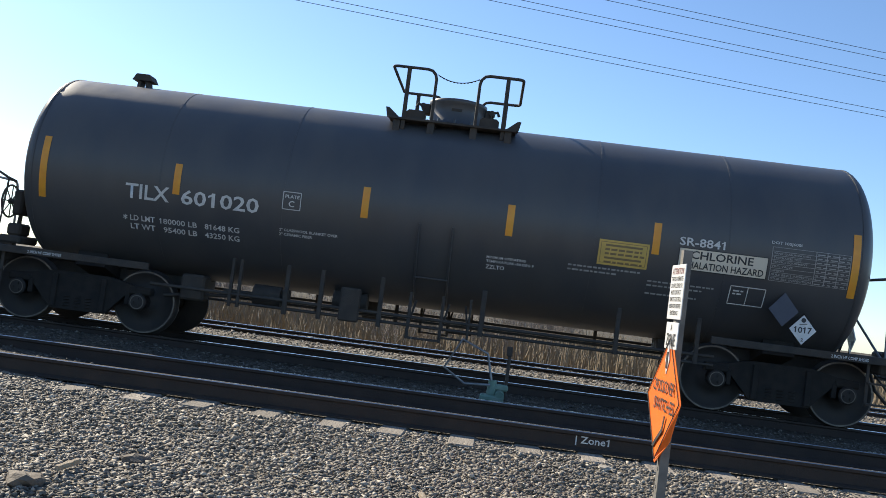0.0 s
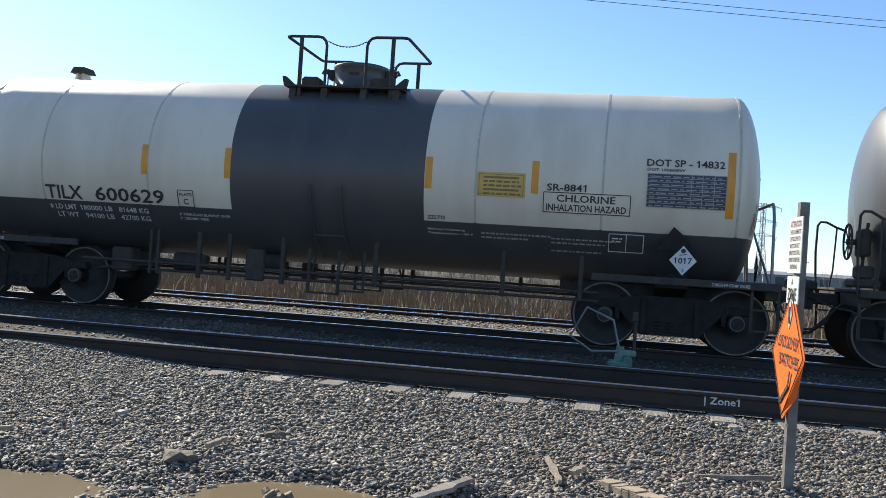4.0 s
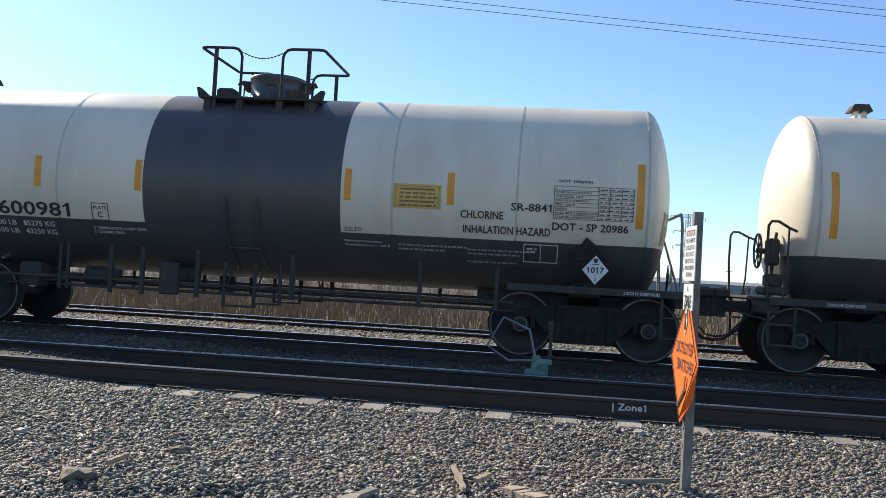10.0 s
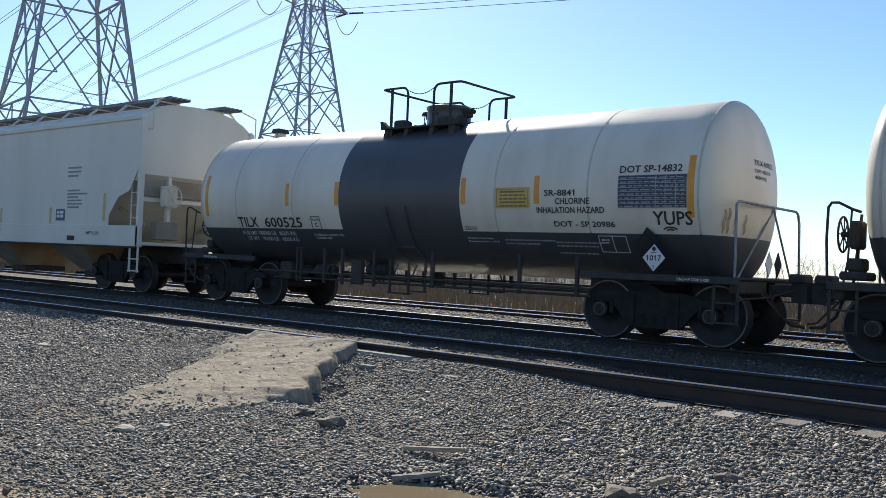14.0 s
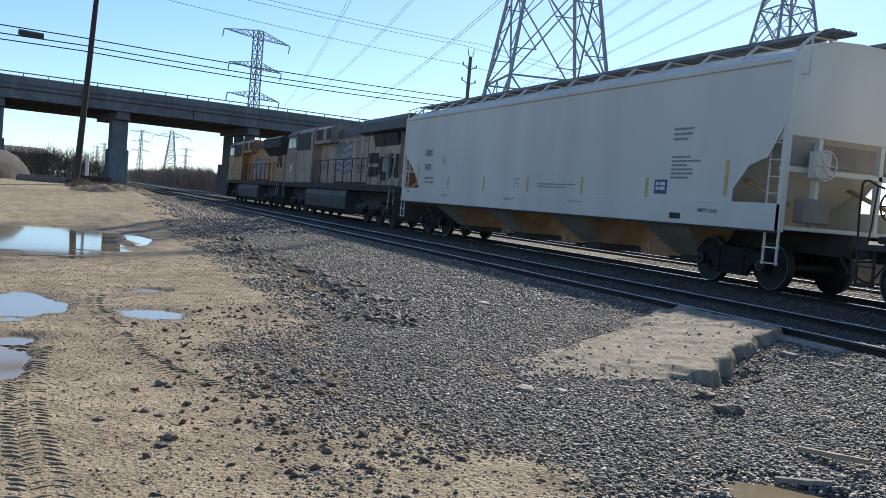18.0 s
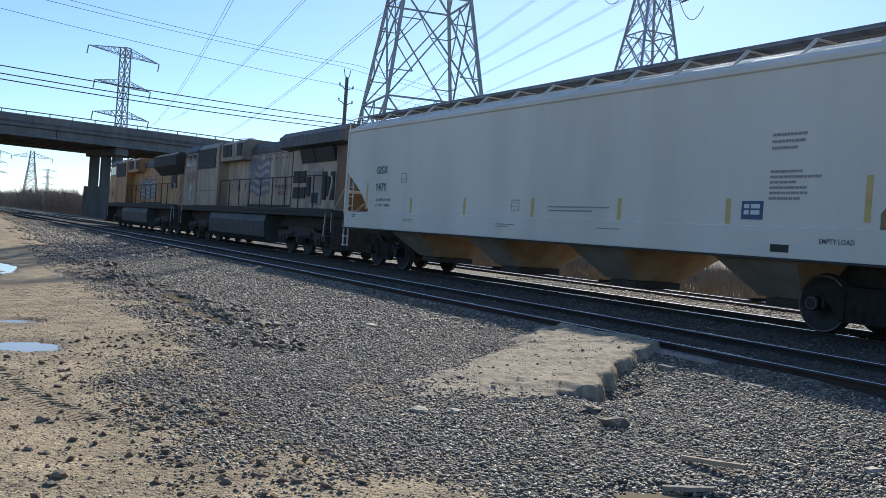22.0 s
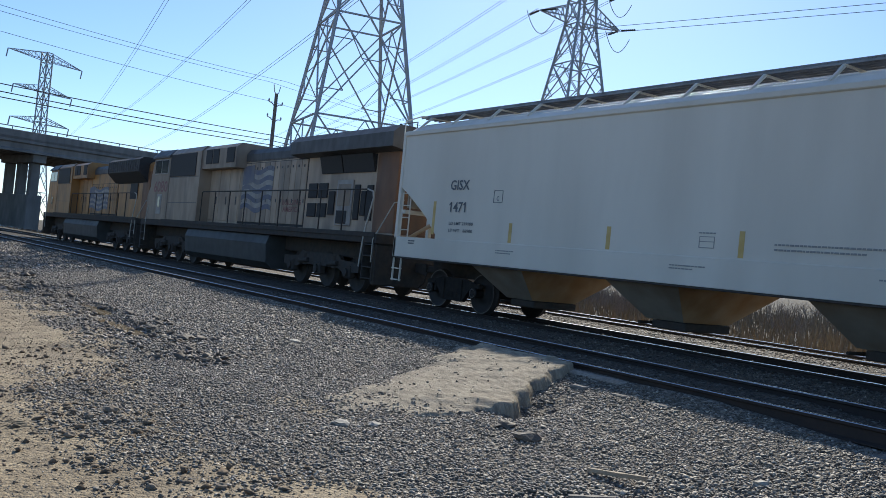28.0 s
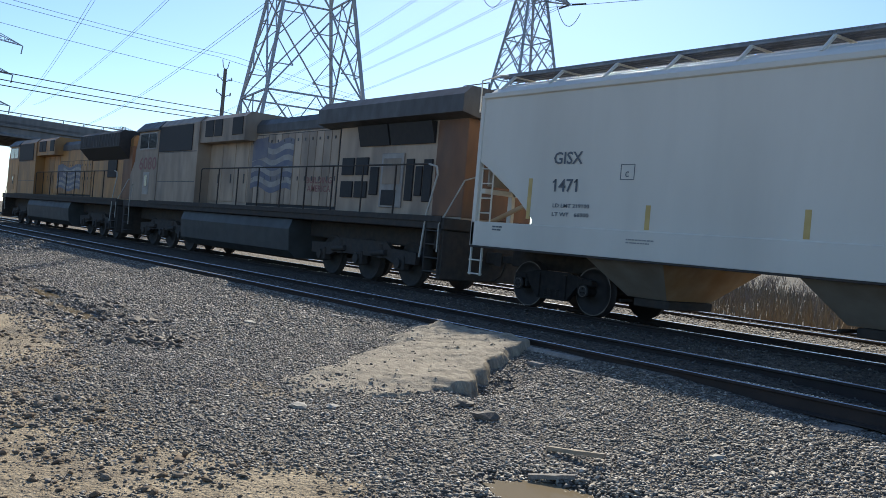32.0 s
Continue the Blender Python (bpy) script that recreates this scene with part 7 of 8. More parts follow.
P1, P2 = yaw_at(89.7, 53.5), yaw_at(66.9, 71)
utility_pole(P1[0], P1[1], 0.45, 12.35, -60, "dark leaning wooden utility pole beside the lot", -3.0)
utility_pole(P2[0], P2[1], -0.6, 13.2, -60, "grey wooden utility pole with short pipe brackets and forked top", wood=M_POSTWOOD, half=0.85)
_dir = Vector((P2[0] - P1[0], P2[1] - P1[1], 0))
_p0, _p3 = Vector(P1) - _dir * 1.2, Vector(P2) + _dir * 1.3
for _dz, _off, _sag, _end in ((12.75, 0.9, 0.25, 0.8), (12.7, -0.9, 0.3, 0.8), (11.7, 0.7, 0.25, 0.35), (8.45, 0.15, 0.15, 0.95), (8.05, 0.15, 0.2, 0.95), (7.75, 0.15, 0.2, 0.9)):
    _n = Vector((-_dir.y, _dir.x, 0)).normalized() * _off
    _z0, _z1, _z2 = _dz - _end * 0.6, _dz, _dz + _end
    for _a, _b, _za, _zb in ((_p0, Vector(P1), _z0, _z1), (Vector(P1), Vector(P2), _z1, _z2), (Vector(P2), _p3, _z2, _z2 + 0.5)):
        wire(_a + _n + Vector((0, 0, _za)), _b + _n + Vector((0, 0, _zb)), _sag, 0.032 if _dz < 9 else 0.014, "overhead_cable", "dark overhead cable strung between utility poles")
_q = Vector(P1) - _dir.normalized() * 2.2 + Vector((0, 0, 8.1))
_tr = G().cyl(_q, _q - _dir.normalized() * 1.2, 0.16, 10)
solid("splice_case", _tr, M_WIRE, "dark cable splice case hanging on the cable", "cable box")


# ---- billboard, warehouse, lamps ----
def billboard():
    x, y, _ = yaw_at(21.9, 130)
    bb = thing("billboard", "raised billboard reading sign in blue letters on two posts", "billboard", pose(x, y, -0.6, 0, 0, 21.9))
    for u in (-1.75, -0.75):
        part("post", G().cyl((u, 0.5, 0), (u, 0.5, 11.6), 0.22, 10), M_LATT, bb)
    panel = part("panel", G().box(-4.9, 1.85, -0.2, 0.1, 12.05, 14.55, 0.03), M_PLACARD, bb, "white advertising panel")
    me = words("SIGN", 3.55, 1.2)
    me.materials.append(M_BLUE)
    part("lettering", bend(me, lambda x, z: (-4.05 + x, -0.225, 12.95 + z)), None, panel, "blue capital letters")
    part("panel_end", G().box(0.35, 1.80, -0.24, -0.2, 12.1, 14.5), M_BLUE, panel, "dark blue end of the panel")
    part("skirt", G().box(-4.8, 1.8, -0.5, -0.1, 10.9, 11.95, 0.03), M_LATT, bb, "grey skirt under the panel")
    part("catwalk", G().box(-4.9, 1.9, -1.1, -0.5, 10.8, 10.9), M_LATT, bb)


billboard()
M_SHED = mat("pale_metal_cladding", (0.30, 0.31, 0.31), (0.24, 0.25, 0.25), 0.3, 0.6, stretch=(3, 3, 0.2))


def warehouse(yaw, dist, length, height, label, skin=None):
    x, y, _ = yaw_at(yaw, dist)
    w = thing("warehouse", label, "warehouse", pose(x, y, -0.6, 0, 0, yaw + 4), group="sheds on the horizon")
    part("wall", G().box(-length / 2, length / 2, 0, 20, 0, height), skin or M_SHED, w)
    part("roof", G().prism([(-0.4, height - 0.02), (10, height + 1.2), (20.4, height - 0.02)], -length / 2 - 0.3, length / 2 + 0.3, "x"), skin or M_SHED, w)
    for k in range(int(length // 9)):
        u = -length / 2 + 4 + k * 7
        part("dock_door", G().box(u, u + 3, -0.06, 0.0, 0.3, min(3.4, height - 0.7)), M_LOCOG, w)


warehouse(-2.6, 230, 46, 3.4, "long low pale metal warehouse beyond the field")
warehouse(10.5, 300, 30, 3.6, "low grey shed behind bare trees")
warehouse(95.3, 172, 24, 4.6, "dark low brown building behind the brush", M_POLE)
warehouse(-13.5, 330, 60, 4.2, "distant low shed on the horizon")
for _yaw, _d in ((-10.6, 260), (-1.2, 240)):
    _l = thing("street_lamp", "slim street lamp beyond the field", "street lamp", pose(*yaw_at(_yaw, _d, -0.6)), group="street lamps")
    part("pole", G().cyl((0, 0, 0), (0, 0, 7.4), 0.1, 6), M_LATT, _l)
    part("lamp_head", G().box(-0.8, 0.8, -0.12, 0.12, 7.3, 7.5, 0.02), M_LATT, _l)


# ---- bare brush and dry grass ----
def twigs(rnd, height, spread, count, depth=3):
    g = G()

    def grow(p, d, length, r, level):
        q = p + d * length
        g.cyl(p, q, r, 3, r * 0.6, caps=False)
        if level == 0:
            return
        for _ in range(rnd.choice((2, 3, 3))):
            e = (d + Vector((rnd.uniform(-1, 1), rnd.uniform(-1, 1), rnd.uniform(-0.2, 0.7))) * 0.55).normalized()
            grow(p.lerp(q, rnd.uniform(0.5, 1.0)), e, length * rnd.uniform(0.5, 0.8), r * 0.6, level - 1)

    for _ in range(count):
        p = Vector((rnd.uniform(-spread, spread) * 0.5, rnd.uniform(-spread, spread) * 0.5, -0.1))
        d = Vector((rnd.uniform(-0.5, 0.5), rnd.uniform(-0.5, 0.5), 1)).normalized()
        grow(p, d, height * rnd.uniform(0.3, 0.5), 0.03 * height / 3, depth)
    return g


_rnd = random.Random(5)
BRUSH = [twigs(_rnd, 3.0, 3.5, 16).mesh("shrub", M_TWIG) for _ in range(4)]
BARE = []
for _k in range(3):
    BARE.append(twigs(_rnd, 7.5, 0.8, 3, 4).mesh("bare_tree", M_TWIG))


def plant(meshes, x, y, s, name, label, category, group):
    ob = new(name, meshes[_rnd.randrange(len(meshes))])
    ob.matrix_basis = pose(x, y, ground_z(x, y), 0, 0, _rnd.uniform(0, 360)) @ Matrix.Scale(s, 4)
    tagged(ob, label, category, group)


for _k in range(70):
    _yaw, _d = _rnd.uniform(81, 93), _rnd.uniform(165, 260)
    _x, _y, _z = yaw_at(_yaw, _d)
    if abs(_y - 14) > 9:
        plant(BRUSH, _x, _y, _rnd.uniform(1.3, 2.2), "shrub", "bare brown winter shrub behind the overpass", "shrub", "winter brush")
for _k in range(34):
    _yaw = _rnd.uniform(87.6, 93.4)
    _d = _rnd.uniform(136, 164)
    _x, _y, _z = yaw_at(_yaw, _d)
    plant(BRUSH, _x, _y, _rnd.uniform(0.7, 1.0) * float(np.interp(_yaw, (87.6, 89.5, 90.6, 92.5, 93.4), (0.9, 1.3, 1.95, 1.9, 1.5))), "shrub", "tangled bare shrub behind the overpass columns", "shrub", "winter brush")
for _k in range(150):
    _yaw = _rnd.uniform(81.0, 87.0)
    _d = max(23.5 / math.cos(radians(_yaw)), 190) + _rnd.uniform(0, 70)
    _x, _y, _z = yaw_at(_yaw, _d)
    plant(BRUSH, _x, _y, (_d * math.tan(radians(_rnd.uniform(0.6, 1.0) * float(np.interp(_yaw, (81, 82, 83.1, 84.5, 87), (1.2, 1.35, 1.75, 1.35, 0.9))))) + 1.7) / 3.4, "shrub", "dense bare winter brush along the far tracks", "shrub", "winter brush")
for _k in range(130):
    _x, _y = _rnd.uniform(-75, 8), _rnd.uniform(24, 60)
    plant(BRUSH, _x, _y, _rnd.uniform(0.3, 0.5) + (_y - 24) * 0.006, "shrub", "low bare brush in the dry grass", "shrub", "winter brush")
for _yaw, _d, _s in ((18.5, 105, 0.55), (17.2, 100, 0.6), (15.8, 110, 0.5), (14.6, 112, 0.45), (19.6, 108, 0.5), (0.3, 190, 0.5), (-0.6, 200, 0.4), (-11.8, 240, 0.6), (-12.6, 250, 0.6), (-12.2, 245, 0.5), (20.6, 104, 0.45), (13.5, 150, 0.6), (9.2, 108, 0.7), (10.0, 112, 0.85), (10.6, 110, 0.8), (11.3, 109, 0.75), (8.6, 112, 0.55), (12.0, 111, 0.55), (-13.4, 255, 0.7)):
    _x, _y, _z = yaw_at(_yaw, _d)
    plant(BARE, _x, _y, _s * 1.1, "bare_tree", "leafless winter tree beyond the field", "tree", "winter trees")


def dry_grass():
    rnd = np.random.RandomState(4)
    n = 42000
    x = rnd.uniform(-75, 30, n)
    y = 21.6 + rnd.rand(n) ** 1.4 * 34
    h = rnd.uniform(0.35, 1.1, n) * (0.75 + 0.35 * np.sin(x * 0.7) * np.sin(y * 0.9 + x * 0.23))
    w = rnd.uniform(0.012, 0.03, n)
    a = rnd.uniform(0, math.pi, n)
    lx, ly = rnd.normal(0, 0.13, n), rnd.normal(0, 0.1, n)
    z = np.array([ground_z(p, q) for p, q in zip(x, y)])
    dx, dy = np.cos(a) * w, np.sin(a) * w
    v = np.empty((n, 5, 3), np.float32)
    v[:, 0] = np.stack([x - dx, y - dy, z - 0.05], 1)
    v[:, 1] = np.stack([x + dx, y + dy, z - 0.05], 1)
    v[:, 2] = np.stack([x + dx * 0.8 + lx * 0.4, y + dy * 0.8 + ly * 0.4, z + h * 0.6], 1)
    v[:, 3] = np.stack([x - dx * 0.8 + lx * 0.4, y - dy * 0.8 + ly * 0.4, z + h * 0.6], 1)
    v[:, 4] = np.stack([x + lx, y + ly, z + h], 1)
    i = np.arange(n)[:, None] * 5
    faces = np.concatenate([i + [0, 1, 2], i + [0, 2, 3], i + [3, 2, 4]]).tolist()
    me = bpy.data.meshes.new("dry_grass")
    me.from_pydata(v.reshape(-1, 3).tolist(), [], faces)
    me.materials.append(M_GRASS)
    tagged(new("dry_grass", me), "tall straw-coloured dry grass beyond the tracks", "grass", kind="stuff")


dry_grass()


# ---- rubble and timbers at the foot of the pole ----
def rubble_mound(yaw, dist, r, h, seed):
    x, y, _ = yaw_at(yaw, dist)
    rnd = random.Random(seed)
    g = G()
    n, rings = 28, 7
    vs, fs = [(0, 0, h)], []
    for k in range(1, rings + 1):
        for i in range(n):
            a, t = 2 * math.pi * i / n, k / rings
            rr = r * t * (1 + 0.25 * fbm(math.cos(a) * 2 + seed, math.sin(a) * 2, 0.8))
            vs.append((rr * math.cos(a), rr * math.sin(a), h * (1 - t * t) * (1 + 0.5 * fbm(rr * math.cos(a) + seed, rr * math.sin(a), 1.3)) - 0.12 * t))
    for i in range(n):
        fs.append((0, 1 + i, 1 + (i + 1) % n))
        for k in range(rings - 1):
            a = 1 + k * n
            fs.append((a + i, a + n + i, a + n + (i + 1) % n, a + (i + 1) % n))
    g.add(vs, fs, 0, True)
    m = thing("rubble_mound", "low brown earth mound with dry tufts", "earth mound", pose(x, y, ground_z(x, y), 0, 0, rnd.uniform(0, 360)), group="earth mounds")
    part("earth", g, M_EARTH, m)
    tuft = G()
    for _ in range(160):
        a, t = rnd.uniform(0, 2 * math.pi), rnd.uniform(0, 0.85)
        p = Vector((r * t * math.cos(a), r * t * math.sin(a), h * (1 - t * t) - 0.1))
        tuft.cyl(p, p + Vector((rnd.uniform(-0.25, 0.25), rnd.uniform(-0.25, 0.25), rnd.uniform(0.08, 0.28))), 0.015, 3, 0.004, caps=False)
    tagged(part("grass_tuft", tuft, M_GRASS, m, "dry grass tufts"), kind="stuff")


M_EARTH = mat("brown_rubble_earth", (0.17, 0.125, 0.08), (0.10, 0.08, 0.055), 3, 0.95, bump=0.6, bump_scale=9)
for _k, (_yaw, _d, _r, _h) in enumerate(((88.3, 50, 1.7, 0.32), (87.4, 51, 1.5, 0.26), (89.3, 52, 1.1, 0.36), (86.6, 52, 1.3, 0.18))):
    rubble_mound(_yaw, _d, _r, _h, _k)


def spoil_heap(yaw, dist, r, h):
    """A steep dark heap, its crest levelled."""
    x, y, _ = yaw_at(yaw, dist)
    g = G()
    n, rings = 40, 9
    vs, fs = [(0, 0, h)], []
    for k in range(1, rings + 1):
        for i in range(n):
            a, t = 2 * math.pi * i / n, k / rings
            rr = r * t * (1 + 0.10 * fbm(math.cos(a) * 2, math.sin(a) * 2, 0.8))
            vs.append((rr * math.cos(a), rr * math.sin(a), h * (1 - t**6) * (1 + 0.10 * fbm(rr * math.cos(a), rr * math.sin(a), 0.7)) - 0.1 * t))
    for i in range(n):
        fs.append((0, 1 + i, 1 + (i + 1) % n))
        for k in range(rings - 1):
            a = 1 + k * n
            fs.append((a + i, a + n + i, a + n + (i + 1) % n, a + (i + 1) % n))
    g.add(vs, fs, 0, True)
    solid("spoil_heap", g, M_HEAP, "steep dark heap of spoil at the edge of the lot", "spoil heap", pose(x, y, ground_z(x, y) - 0.1))


M_HEAP = mat("dark_spoil_earth", (0.075, 0.066, 0.056), (0.05, 0.045, 0.04), 2.2, 0.95, bump=0.7, bump_scale=7, stain=(0.12, 0.10, 0.075), stain_scale=0.7)
spoil_heap(96.4, 62, 4.9, 1.95)
for _yaw, _d, _dz, _w, _turn, _wood in ((91.3, 55, 0.0, 1.5, 0, M_POSTWOOD), (91.0, 57, 0.1, 1.8, 4, M_POSTWOOD), (88.9, 55, 0.0, 1.3, 2, M_POLE), (88.7, 55.6, 0.05, 1.2, -3, M_POLE), (88.8, 55.3, 0.27, 1.0, 1, M_POLE)):
    _x, _y, _ = yaw_at(_yaw, _d)
    solid("old_timber", G().box(-0.15, 0.15, -_w, _w, 0, 0.24, 0.02), _wood, "squared old timber lying by the pole", "timber", pose(_x, _y, ground_z(_x, _y) - 0.02 + _dz, 0, 0, _turn), "timbers by the pole")
_x, _y, _ = yaw_at(89.15, 57)
solid("marker_post", G().cyl((0, 0, -0.2), (0, 0, 1.7), 0.09, 8), M_PLACARD, "white plastic marker post near the pole", "marker post", pose(_x, _y, ground_z(_x, _y)))


# ---- ballast stones ----
def scatter_stones(name, label, n, xr, yr, size, seed, keep, material, kind="stuff"):
    """Many small broken stones in one mesh."""
    rnd = np.random.RandomState(seed)
    ico = np.array([(1, 0, 0), (-1, 0, 0), (0, 1, 0), (0, -1, 0), (0, 0, 1), (0, 0, -1)], float)
    tri = np.array([(0, 2, 4), (2, 1, 4), (1, 3, 4), (3, 0, 4), (2, 0, 5), (1, 2, 5), (3, 1, 5), (0, 3, 5)])
    x, y = rnd.uniform(*xr, n), rnd.uniform(*yr, n)
    ok = np.array([keep(a, b, c) for a, b, c in zip(x, y, rnd.rand(n))])
    x, y = x[ok], y[ok]
    n = len(x)
    s = (size[0] + (size[1] - size[0]) * rnd.rand(n, 1, 1) ** 1.7) * rnd.uniform(0.65, 1.3, (n, 1, 3)) * np.array([1.3, 1.05, 0.62])
    s = s * np.where(x < -4, 0.75, 0.92)[:, None, None] if size[1] < 0.03 else s
    v = (ico[None] * rnd.uniform(0.75, 1.2, (n, 6, 1)) + rnd.uniform(-0.38, 0.38, (n, 6, 3))) * s
    for axes, most in (((1, 2), 0.45), ((0, 2), 0.45), ((0, 1), math.pi)):
        a = rnd.uniform(-most, most, (n, 1))
        p, q = v[..., axes[0]].copy(), v[..., axes[1]].copy()
        v[..., axes[0]], v[..., axes[1]] = p * np.cos(a) - q * np.sin(a), p * np.sin(a) + q * np.cos(a)
    z = np.array([ground_z(a, b) + max(0.0, ramp_rise(a, b)) for a, b in zip(x, y)])
    v += np.stack([x, y, z + s[:, 0, 2] * rnd.uniform(-0.1, 0.6, n)], 1)[:, None]
    faces = (tri[None] + np.arange(n)[:, None, None] * 6).reshape(-1, 3)
    me = bpy.data.meshes.new(name)
    me.vertices.add(n * 6)
    me.vertices.foreach_set("co", v.astype(np.float32).ravel())
    me.loops.add(len(faces) * 3)
    me.loops.foreach_set("vertex_index", faces.ravel().astype(np.int32))
    me.polygons.add(len(faces))
    me.polygons.foreach_set("loop_start", np.arange(0, len(faces) * 3, 3, dtype=np.int32))
    me.update(calc_edges=True)
    me.materials.append(material)
    tagged(new(name, me), label, "gravel", kind=kind)


def stone_material(name, shade):
    m = bpy.data.materials.new(name)
    m.use_nodes = True
    nt = m.node_tree
    b = nt.nodes["Principled BSDF"]
    geo = nt.nodes.new("ShaderNodeNewGeometry")
    rp = nt.nodes.new("ShaderNodeValToRGB")
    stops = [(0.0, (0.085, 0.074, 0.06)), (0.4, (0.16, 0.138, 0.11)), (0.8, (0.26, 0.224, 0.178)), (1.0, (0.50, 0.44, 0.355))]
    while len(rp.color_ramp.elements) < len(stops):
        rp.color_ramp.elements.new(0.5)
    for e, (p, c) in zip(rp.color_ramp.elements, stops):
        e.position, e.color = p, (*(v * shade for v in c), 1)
    nt.links.new(geo.outputs["Random Per Island"], rp.inputs[0])
    nz = nt.nodes.new("ShaderNodeTexNoise")
    nz.inputs["Scale"].default_value, nz.inputs["Detail"].default_value = 60, 4
    nt.links.new(geo.outputs["Position"], nz.inputs[0])
    mr = nt.nodes.new("ShaderNodeMapRange")
    mr.inputs[3].default_value, mr.inputs[4].default_value = 0.7, 1.25
    nt.links.new(nz.outputs[0], mr.inputs[0])
    sc = nt.nodes.new("ShaderNodeVectorMath")
    sc.operation = "SCALE"
    nt.links.new(rp.outputs[0], sc.inputs[0]), nt.links.new(mr.outputs[0], sc.inputs["Scale"])
    nt.links.new(sc.outputs[0], b.inputs["Base Color"])
    b.inputs["Roughness"].default_value = 0.7
    return m


# the second is the same stone, its colour darkened as the train's shade
M_BALLAST, M_SHADED_BALLAST = stone_material("broken_ballast_stone", 1.02), stone_material("shade_dark_ballast_stone", 0.45)
M_RUBBLE = mat("brown_earth_clod", (0.19, 0.135, 0.085), (0.11, 0.08, 0.052), 14, 0.95, bump=0.5)
M_CLOD = mat("earth_clod", (0.27, 0.21, 0.145), (0.16, 0.125, 0.088), 14, 0.95)


def in_water(x, y):
    return any(math.hypot((x - a) / b, (y - c) / d) < 0.9 for a, c, b, d in PUDDLES)


def on_tie(x, y):
    """The bare ends of some ties of the near track."""
    k = round((x - 0.49) / 0.575)
    return 7.83 + 0.05 * math.sin(k * 2.7) < y < 8.12 and abs(x - 0.49 - k * 0.575) < 0.085 and k in (-7, -3, -2, -1, 0, 1, 2, 3, 4)


def bare(x, y, r=0.5):
    """Where no stones lie: water, tie ends and most of the ramp, which keeps a few."""
    up = ramp_rise(x, y)
    return in_water(x, y) or on_tie(x, y) or up > 0.004 and (r * 37.0) % 1.0 > (0.022 if up > 0.04 else 0.4 - 9 * up)


scatter_stones("near_ballast", "grey broken ballast stones beside the near track", 205000, (-10.5, 4.6), (2.0, 8.1), (0.008, 0.028), 11, lambda x, y, r: r < gravel_share(x, y) ** 0.8 * 1.05 and not bare(x, y, r), M_BALLAST)
scatter_stones("left_ballast", "grey ballast stones running along the near track", 66000, (-28, -10.5), (3.4, 8.1), (0.012, 0.030), 12, lambda x, y, r: r < gravel_share(x, y) and not bare(x, y, r), M_BALLAST)
scatter_stones("track_ballast", "ballast stones between the rails and ties, darkened for the train's shade", 15000, (-20, 7), (8.3, 16.2), (0.014, 0.030), 13, lambda x, y, r: x > -5.2 or y > 8.4, M_SHADED_BALLAST)
scatter_stones("far_ballast", "sunlit grey ballast stones round the far track", 18000, (-24, 9), (16.2, 20.6), (0.016, 0.036), 16, lambda x, y, r: True, M_BALLAST)
scatter_stones("verge_ballast", "coarse grey ballast along the tracks towards the overpass", 24000, (-75, -28), (3.6, 8.1), (0.025, 0.06), 17, lambda x, y, r: r < gravel_share(x, y), M_BALLAST)
scatter_stones("lot_pebbles", "scattered pebbles and clods on the dirt lot", 42000, (-20, 2), (-1.6, 5.8), (0.003, 0.020), 14, lambda x, y, r: r < 1 - gravel_share(x, y) * 0.7, M_CLOD)
scatter_stones("lot_grit", "fine grey and tan grit trodden into the lot", 30000, (-13, 1), (-0.8, 5.0), (0.004, 0.013), 18, lambda x, y, r: r < 0.75 - gravel_share(x, y) * 0.5 and not bare(x, y), stone_material("lot_grit_stone", 1.1))

# loose pieces on the ground
def stone_thing(x, y, r, flat, material, label, seed):
    rnd = random.Random(seed)
    bm = bmesh.new()
    bmesh.ops.create_icosphere(bm, subdivisions=2, radius=r)
    for v in bm.verts:
        k = 1 + 0.55 * noise.noise(v.co * (1.6 / r) + Vector((seed, 0, 0))) + 0.3 * noise.noise(v.co * (4.0 / r) + Vector((0, seed, 0)))
        v.co = Vector((v.co.x * k * 1.3, v.co.y * k, v.co.z * k * flat))
    me = bpy.data.meshes.new("stone")
    bm.to_mesh(me)
    bm.free()
    me.materials.append(material)
    ob = new("stone", me)
    ob.matrix_basis = pose(x, y, ground_z(x, y) + r * flat * 0.45, 0, 0, rnd.uniform(0, 360))
    tagged(ob, label, "stone", "loose stones")


M_DKROCK = mat("damp_dark_stone", (0.10, 0.078, 0.058), (0.15, 0.12, 0.09), 12, 0.8, bump=0.4)
M_PALEROCK = mat("pale_limestone", (0.40, 0.36, 0.30), (0.30, 0.27, 0.22), 12, 0.8, bump=0.3)
for _i, (_x, _y, _r) in enumerate(((-2.6, 5.35, 0.10), (-2.24, 6.15, 0.07), (-1.52, 5.08, 0.05), (-7.34, 2.57, 0.05), (-5.9, 5.75, 0.08), (-6.9, 2.3, 0.035), (-8.4, 1.3, 0.03), (-6.3, 1.0, 0.03), (-5.6, 1.35, 0.03), (-15.6, 5.0, 0.10), (-16.9, 4.9, 0.09), (-12.2, 4.85, 0.12), (-12.5, 4.95, 0.08), (-19.2, 4.4, 0.10), (-21.5, 4.5, 0.11), (-13.6, 4.8, 0.08), (-25.1, 5.0, 0.16), (-7.45, 1.57, 0.03), (-6.44, 1.41, 0.03), (-5.4, 5.6, 0.10))):
    stone_thing(_x, _y, _r, 0.5, M_DKROCK, "dark damp stone half sunk in the gravel", _i)
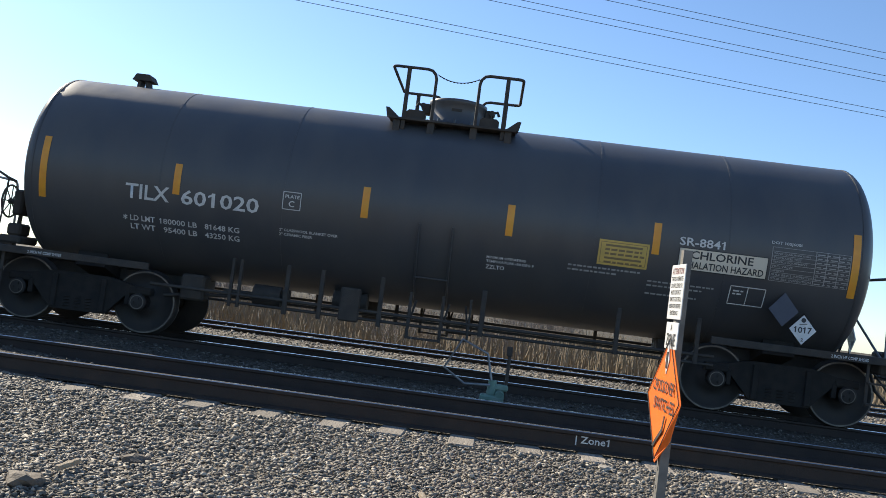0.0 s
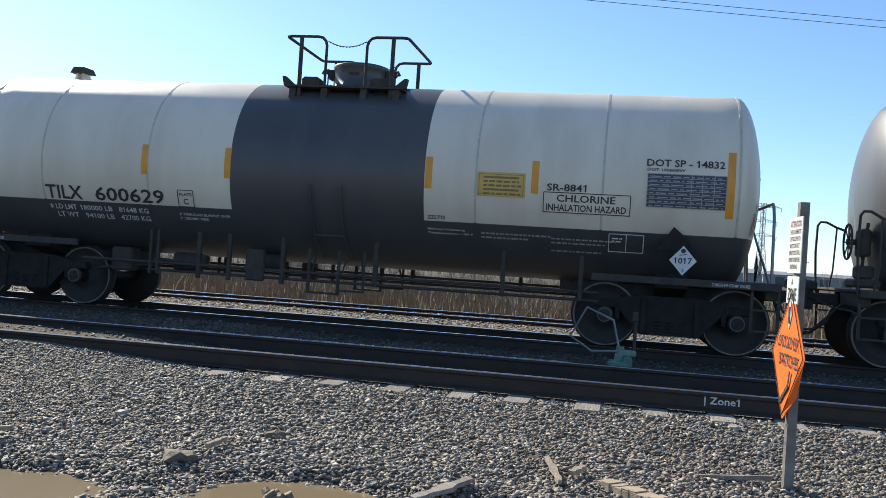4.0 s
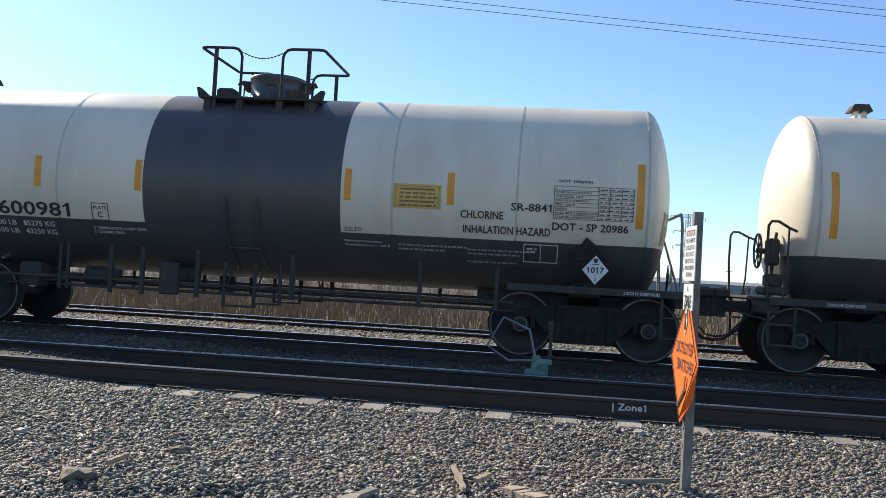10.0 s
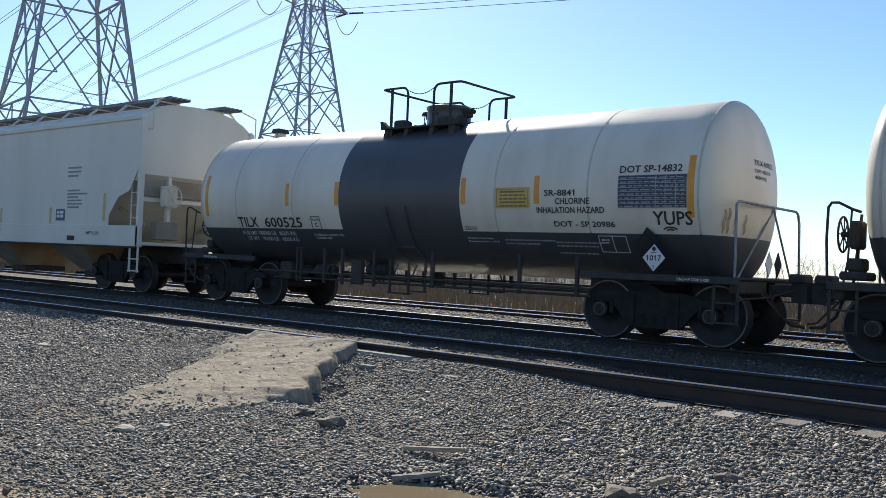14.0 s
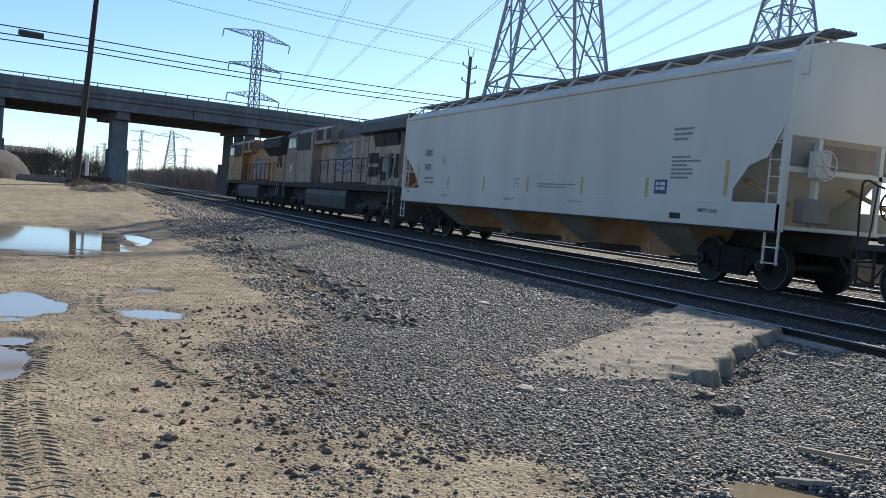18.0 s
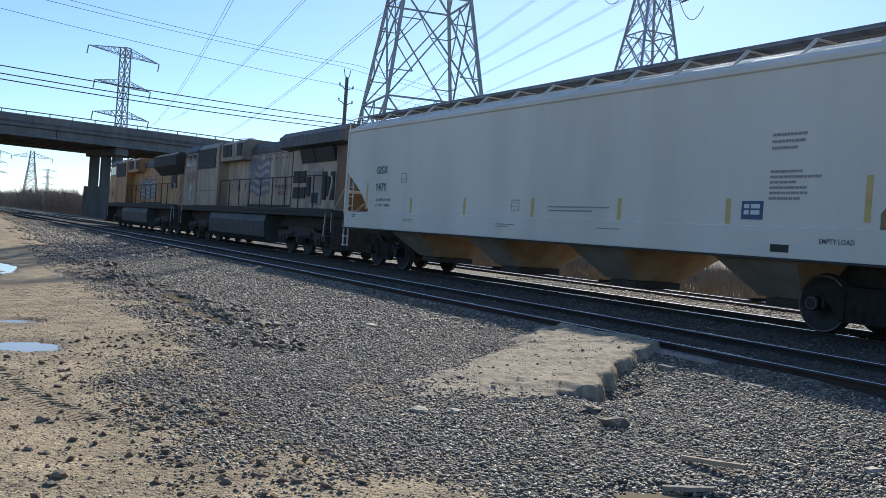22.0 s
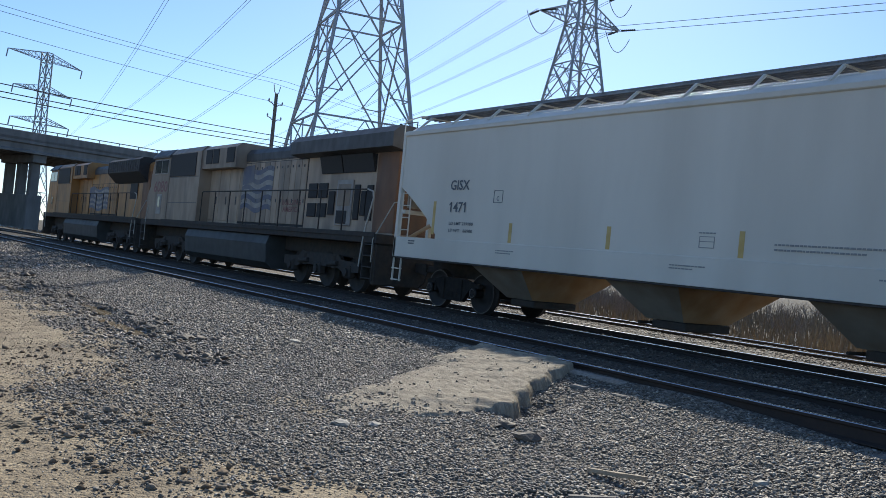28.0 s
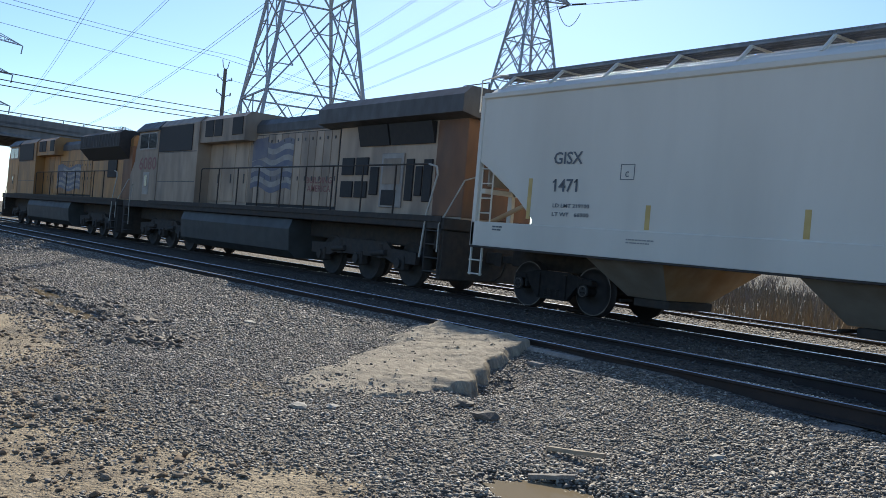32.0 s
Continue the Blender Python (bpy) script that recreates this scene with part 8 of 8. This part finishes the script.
for _i, (_x, _y, _r) in enumerate(((-7.55, 1.52, 0.045), (-6.55, 1.32, 0.035), (-5.75, 1.42, 0.045), (-7.75, 2.72, 0.06), (-7.6, 2.5, 0.04), (-6.95, 2.2, 0.04), (-5.3, 2.35, 0.03), (-5.1, 2.75, 0.035), (-9.6, 1.9, 0.03))):
    stone_thing(_x, _y, _r, 0.7, M_CLOD, "tan clod lying on the trodden dirt", 60 + _i)
for _i, (_x, _y, _r) in enumerate(((-3.55, 6.3, 0.065), (-11.6, 6.3, 0.08), (1.12, 7.6, 0.06), (-6.56, 4.41, 0.075), (-6.4, 4.66, 0.06))):
    stone_thing(_x, _y, _r, 0.4, M_PALEROCK, "flat pale stone on the gravel", 40 + _i)


def splinter(x, y, length, width, turn, lift, material, label):
    g = G()
    n = 7
    up = [(length * (k / n - 0.5), width * (0.5 - 0.25 * abs(k / n - 0.5)) * (0.8 + 0.3 * math.sin(k * 2.1))) for k in range(n + 1)]
    dn = [(a, -b * (0.7 + 0.3 * math.cos(a * 9))) for a, b in up[::-1]]
    g.prism(up + dn, -0.012, 0.018, "z")
    solid("wood_piece", g, material, label, "wood scrap", pose(x, y, ground_z(x, y) + lift, 4, -6, turn), "wood scraps")


M_PALEWOOD = mat("bleached_wood", (0.42, 0.34, 0.24), (0.33, 0.26, 0.18), 8, 0.9, bump=0.4, stretch=(0.6, 5, 5))
for _x, _y, _l, _w, _t in ((-2.5, 5.7, 0.2, 0.04, 75), (-0.22, 5.9, 0.46, 0.05, 105), (-0.07, 5.94, 0.16, 0.06, 60), (-4.1, 5.35, 0.5, 0.045, 10)):
    splinter(_x, _y, _l, _w, _t, 0.05, M_PALEWOOD, "splintered pale wood scrap on the gravel")
for _x, _y, _l, _w, _t in ((-0.84, 5.29, 0.5, 0.09, 57), (0.95, 6.24, 0.5, 0.03, -5), (-3.87, 4.9, 0.32, 0.05, 45)):
    splinter(_x, _y, _l, _w, _t, 0.03, M_TIE, "dark rotten plank lying in the mud")
def rotten_beam(x, y, length, width, turn):
    g = G()
    n = 9
    for k in range(n):
        a, b = length * (k / n - 0.5), length * ((k + 1) / n - 0.5)
        w = width * (0.44 + 0.03 * math.sin(k * 2.3))
        g.box(a, b + 0.004, -w, w * 0.9, -0.03, 0.035 + 0.006 * math.sin(k * 1.7))
    solid("rotten_beam", g, M_PALEWOOD, "rotten tan timber end lying in the mud", "wood scrap", pose(x, y, ground_z(x, y) + 0.03, 3, -3, turn), "wood scraps")


rotten_beam(0.28, 5.6, 0.58, 0.13, -54)


def stump(x, y):
    g = G()
    rnd = random.Random(8)
    for k in range(7):
        a = rnd.uniform(0, 6.28)
        p = Vector((rnd.uniform(-0.06, 0.06), rnd.uniform(-0.05, 0.05), -0.04))
        q = p + Vector((math.cos(a) * rnd.uniform(0.06, 0.2), math.sin(a) * rnd.uniform(0.04, 0.12), rnd.uniform(0.05, 0.12)))
        g.tube([p, p.lerp(q, 0.5) + Vector((0, 0, 0.025)), q], rnd.uniform(0.022, 0.04), 7)
    solid("driftwood_stump", g, M_ROOT, "gnarled brown root lying in the puddle", "driftwood", pose(x, y, ground_z(x, y) + 0.05))


M_ROOT = mat("wet_brown_root", (0.12, 0.085, 0.055), (0.20, 0.15, 0.10), 14, 0.7, bump=0.6, bump_scale=40)
stump(-1.78, 4.86)
scatter_stones("mud_clods", "dark wet mud clods along the edge of the lot", 2600, (-27, -10), (3.6, 6.6), (0.015, 0.075), 15, lambda x, y, r: r < 1 - abs(y - 4.55) / 0.8, M_DKROCK)
scatter_stones("edge_clods", "brown clods thrown up along the edge of the gravel", 1500, (-12, -4), (1.2, 3.9), (0.008, 0.045), 19, lambda x, y, r: r < 0.9 - abs(gravel_share(x, y) - 0.3) * 2.2, M_RUBBLE)


# ---- the train rolls ----
def rolled(t):
    """Metres at t seconds: a smooth curve through ROLL."""
    i = max(0, min(len(ROLL) - 2, next((k for k in range(len(ROLL) - 1) if ROLL[k + 1][0] >= t), len(ROLL) - 2)))
    (t0, a), (t1, b) = ROLL[i], ROLL[i + 1]
    h = t1 - t0
    slope = lambda j: (ROLL[min(j + 1, len(ROLL) - 1)][1] - ROLL[max(j - 1, 0)][1]) / (ROLL[min(j + 1, len(ROLL) - 1)][0] - ROLL[max(j - 1, 0)][0])
    m0, m1, u = slope(i) * h, slope(i + 1) * h, (t - t0) / h
    return a * (2 * u**3 - 3 * u**2 + 1) + m0 * (u**3 - 2 * u**2 + u) + b * (3 * u**2 - 2 * u**3) + m1 * (u**3 - u**2)


def motions():
    stops = [k * 0.25 for k in range(129)]
    way = [(t, rolled(t)) for t in stops]
    for car, offset in TRAIN:
        walk(car, [(t, pose(s + offset, Y_TRAIN, 0)) for t, s in way])
    for wheelset, place, radius in WHEELSETS:
        walk(wheelset, [(t, Matrix.Translation(place) @ pose(0, 0, 0, 0, math.degrees(s / radius), 0)) for t, s in way])


motions()
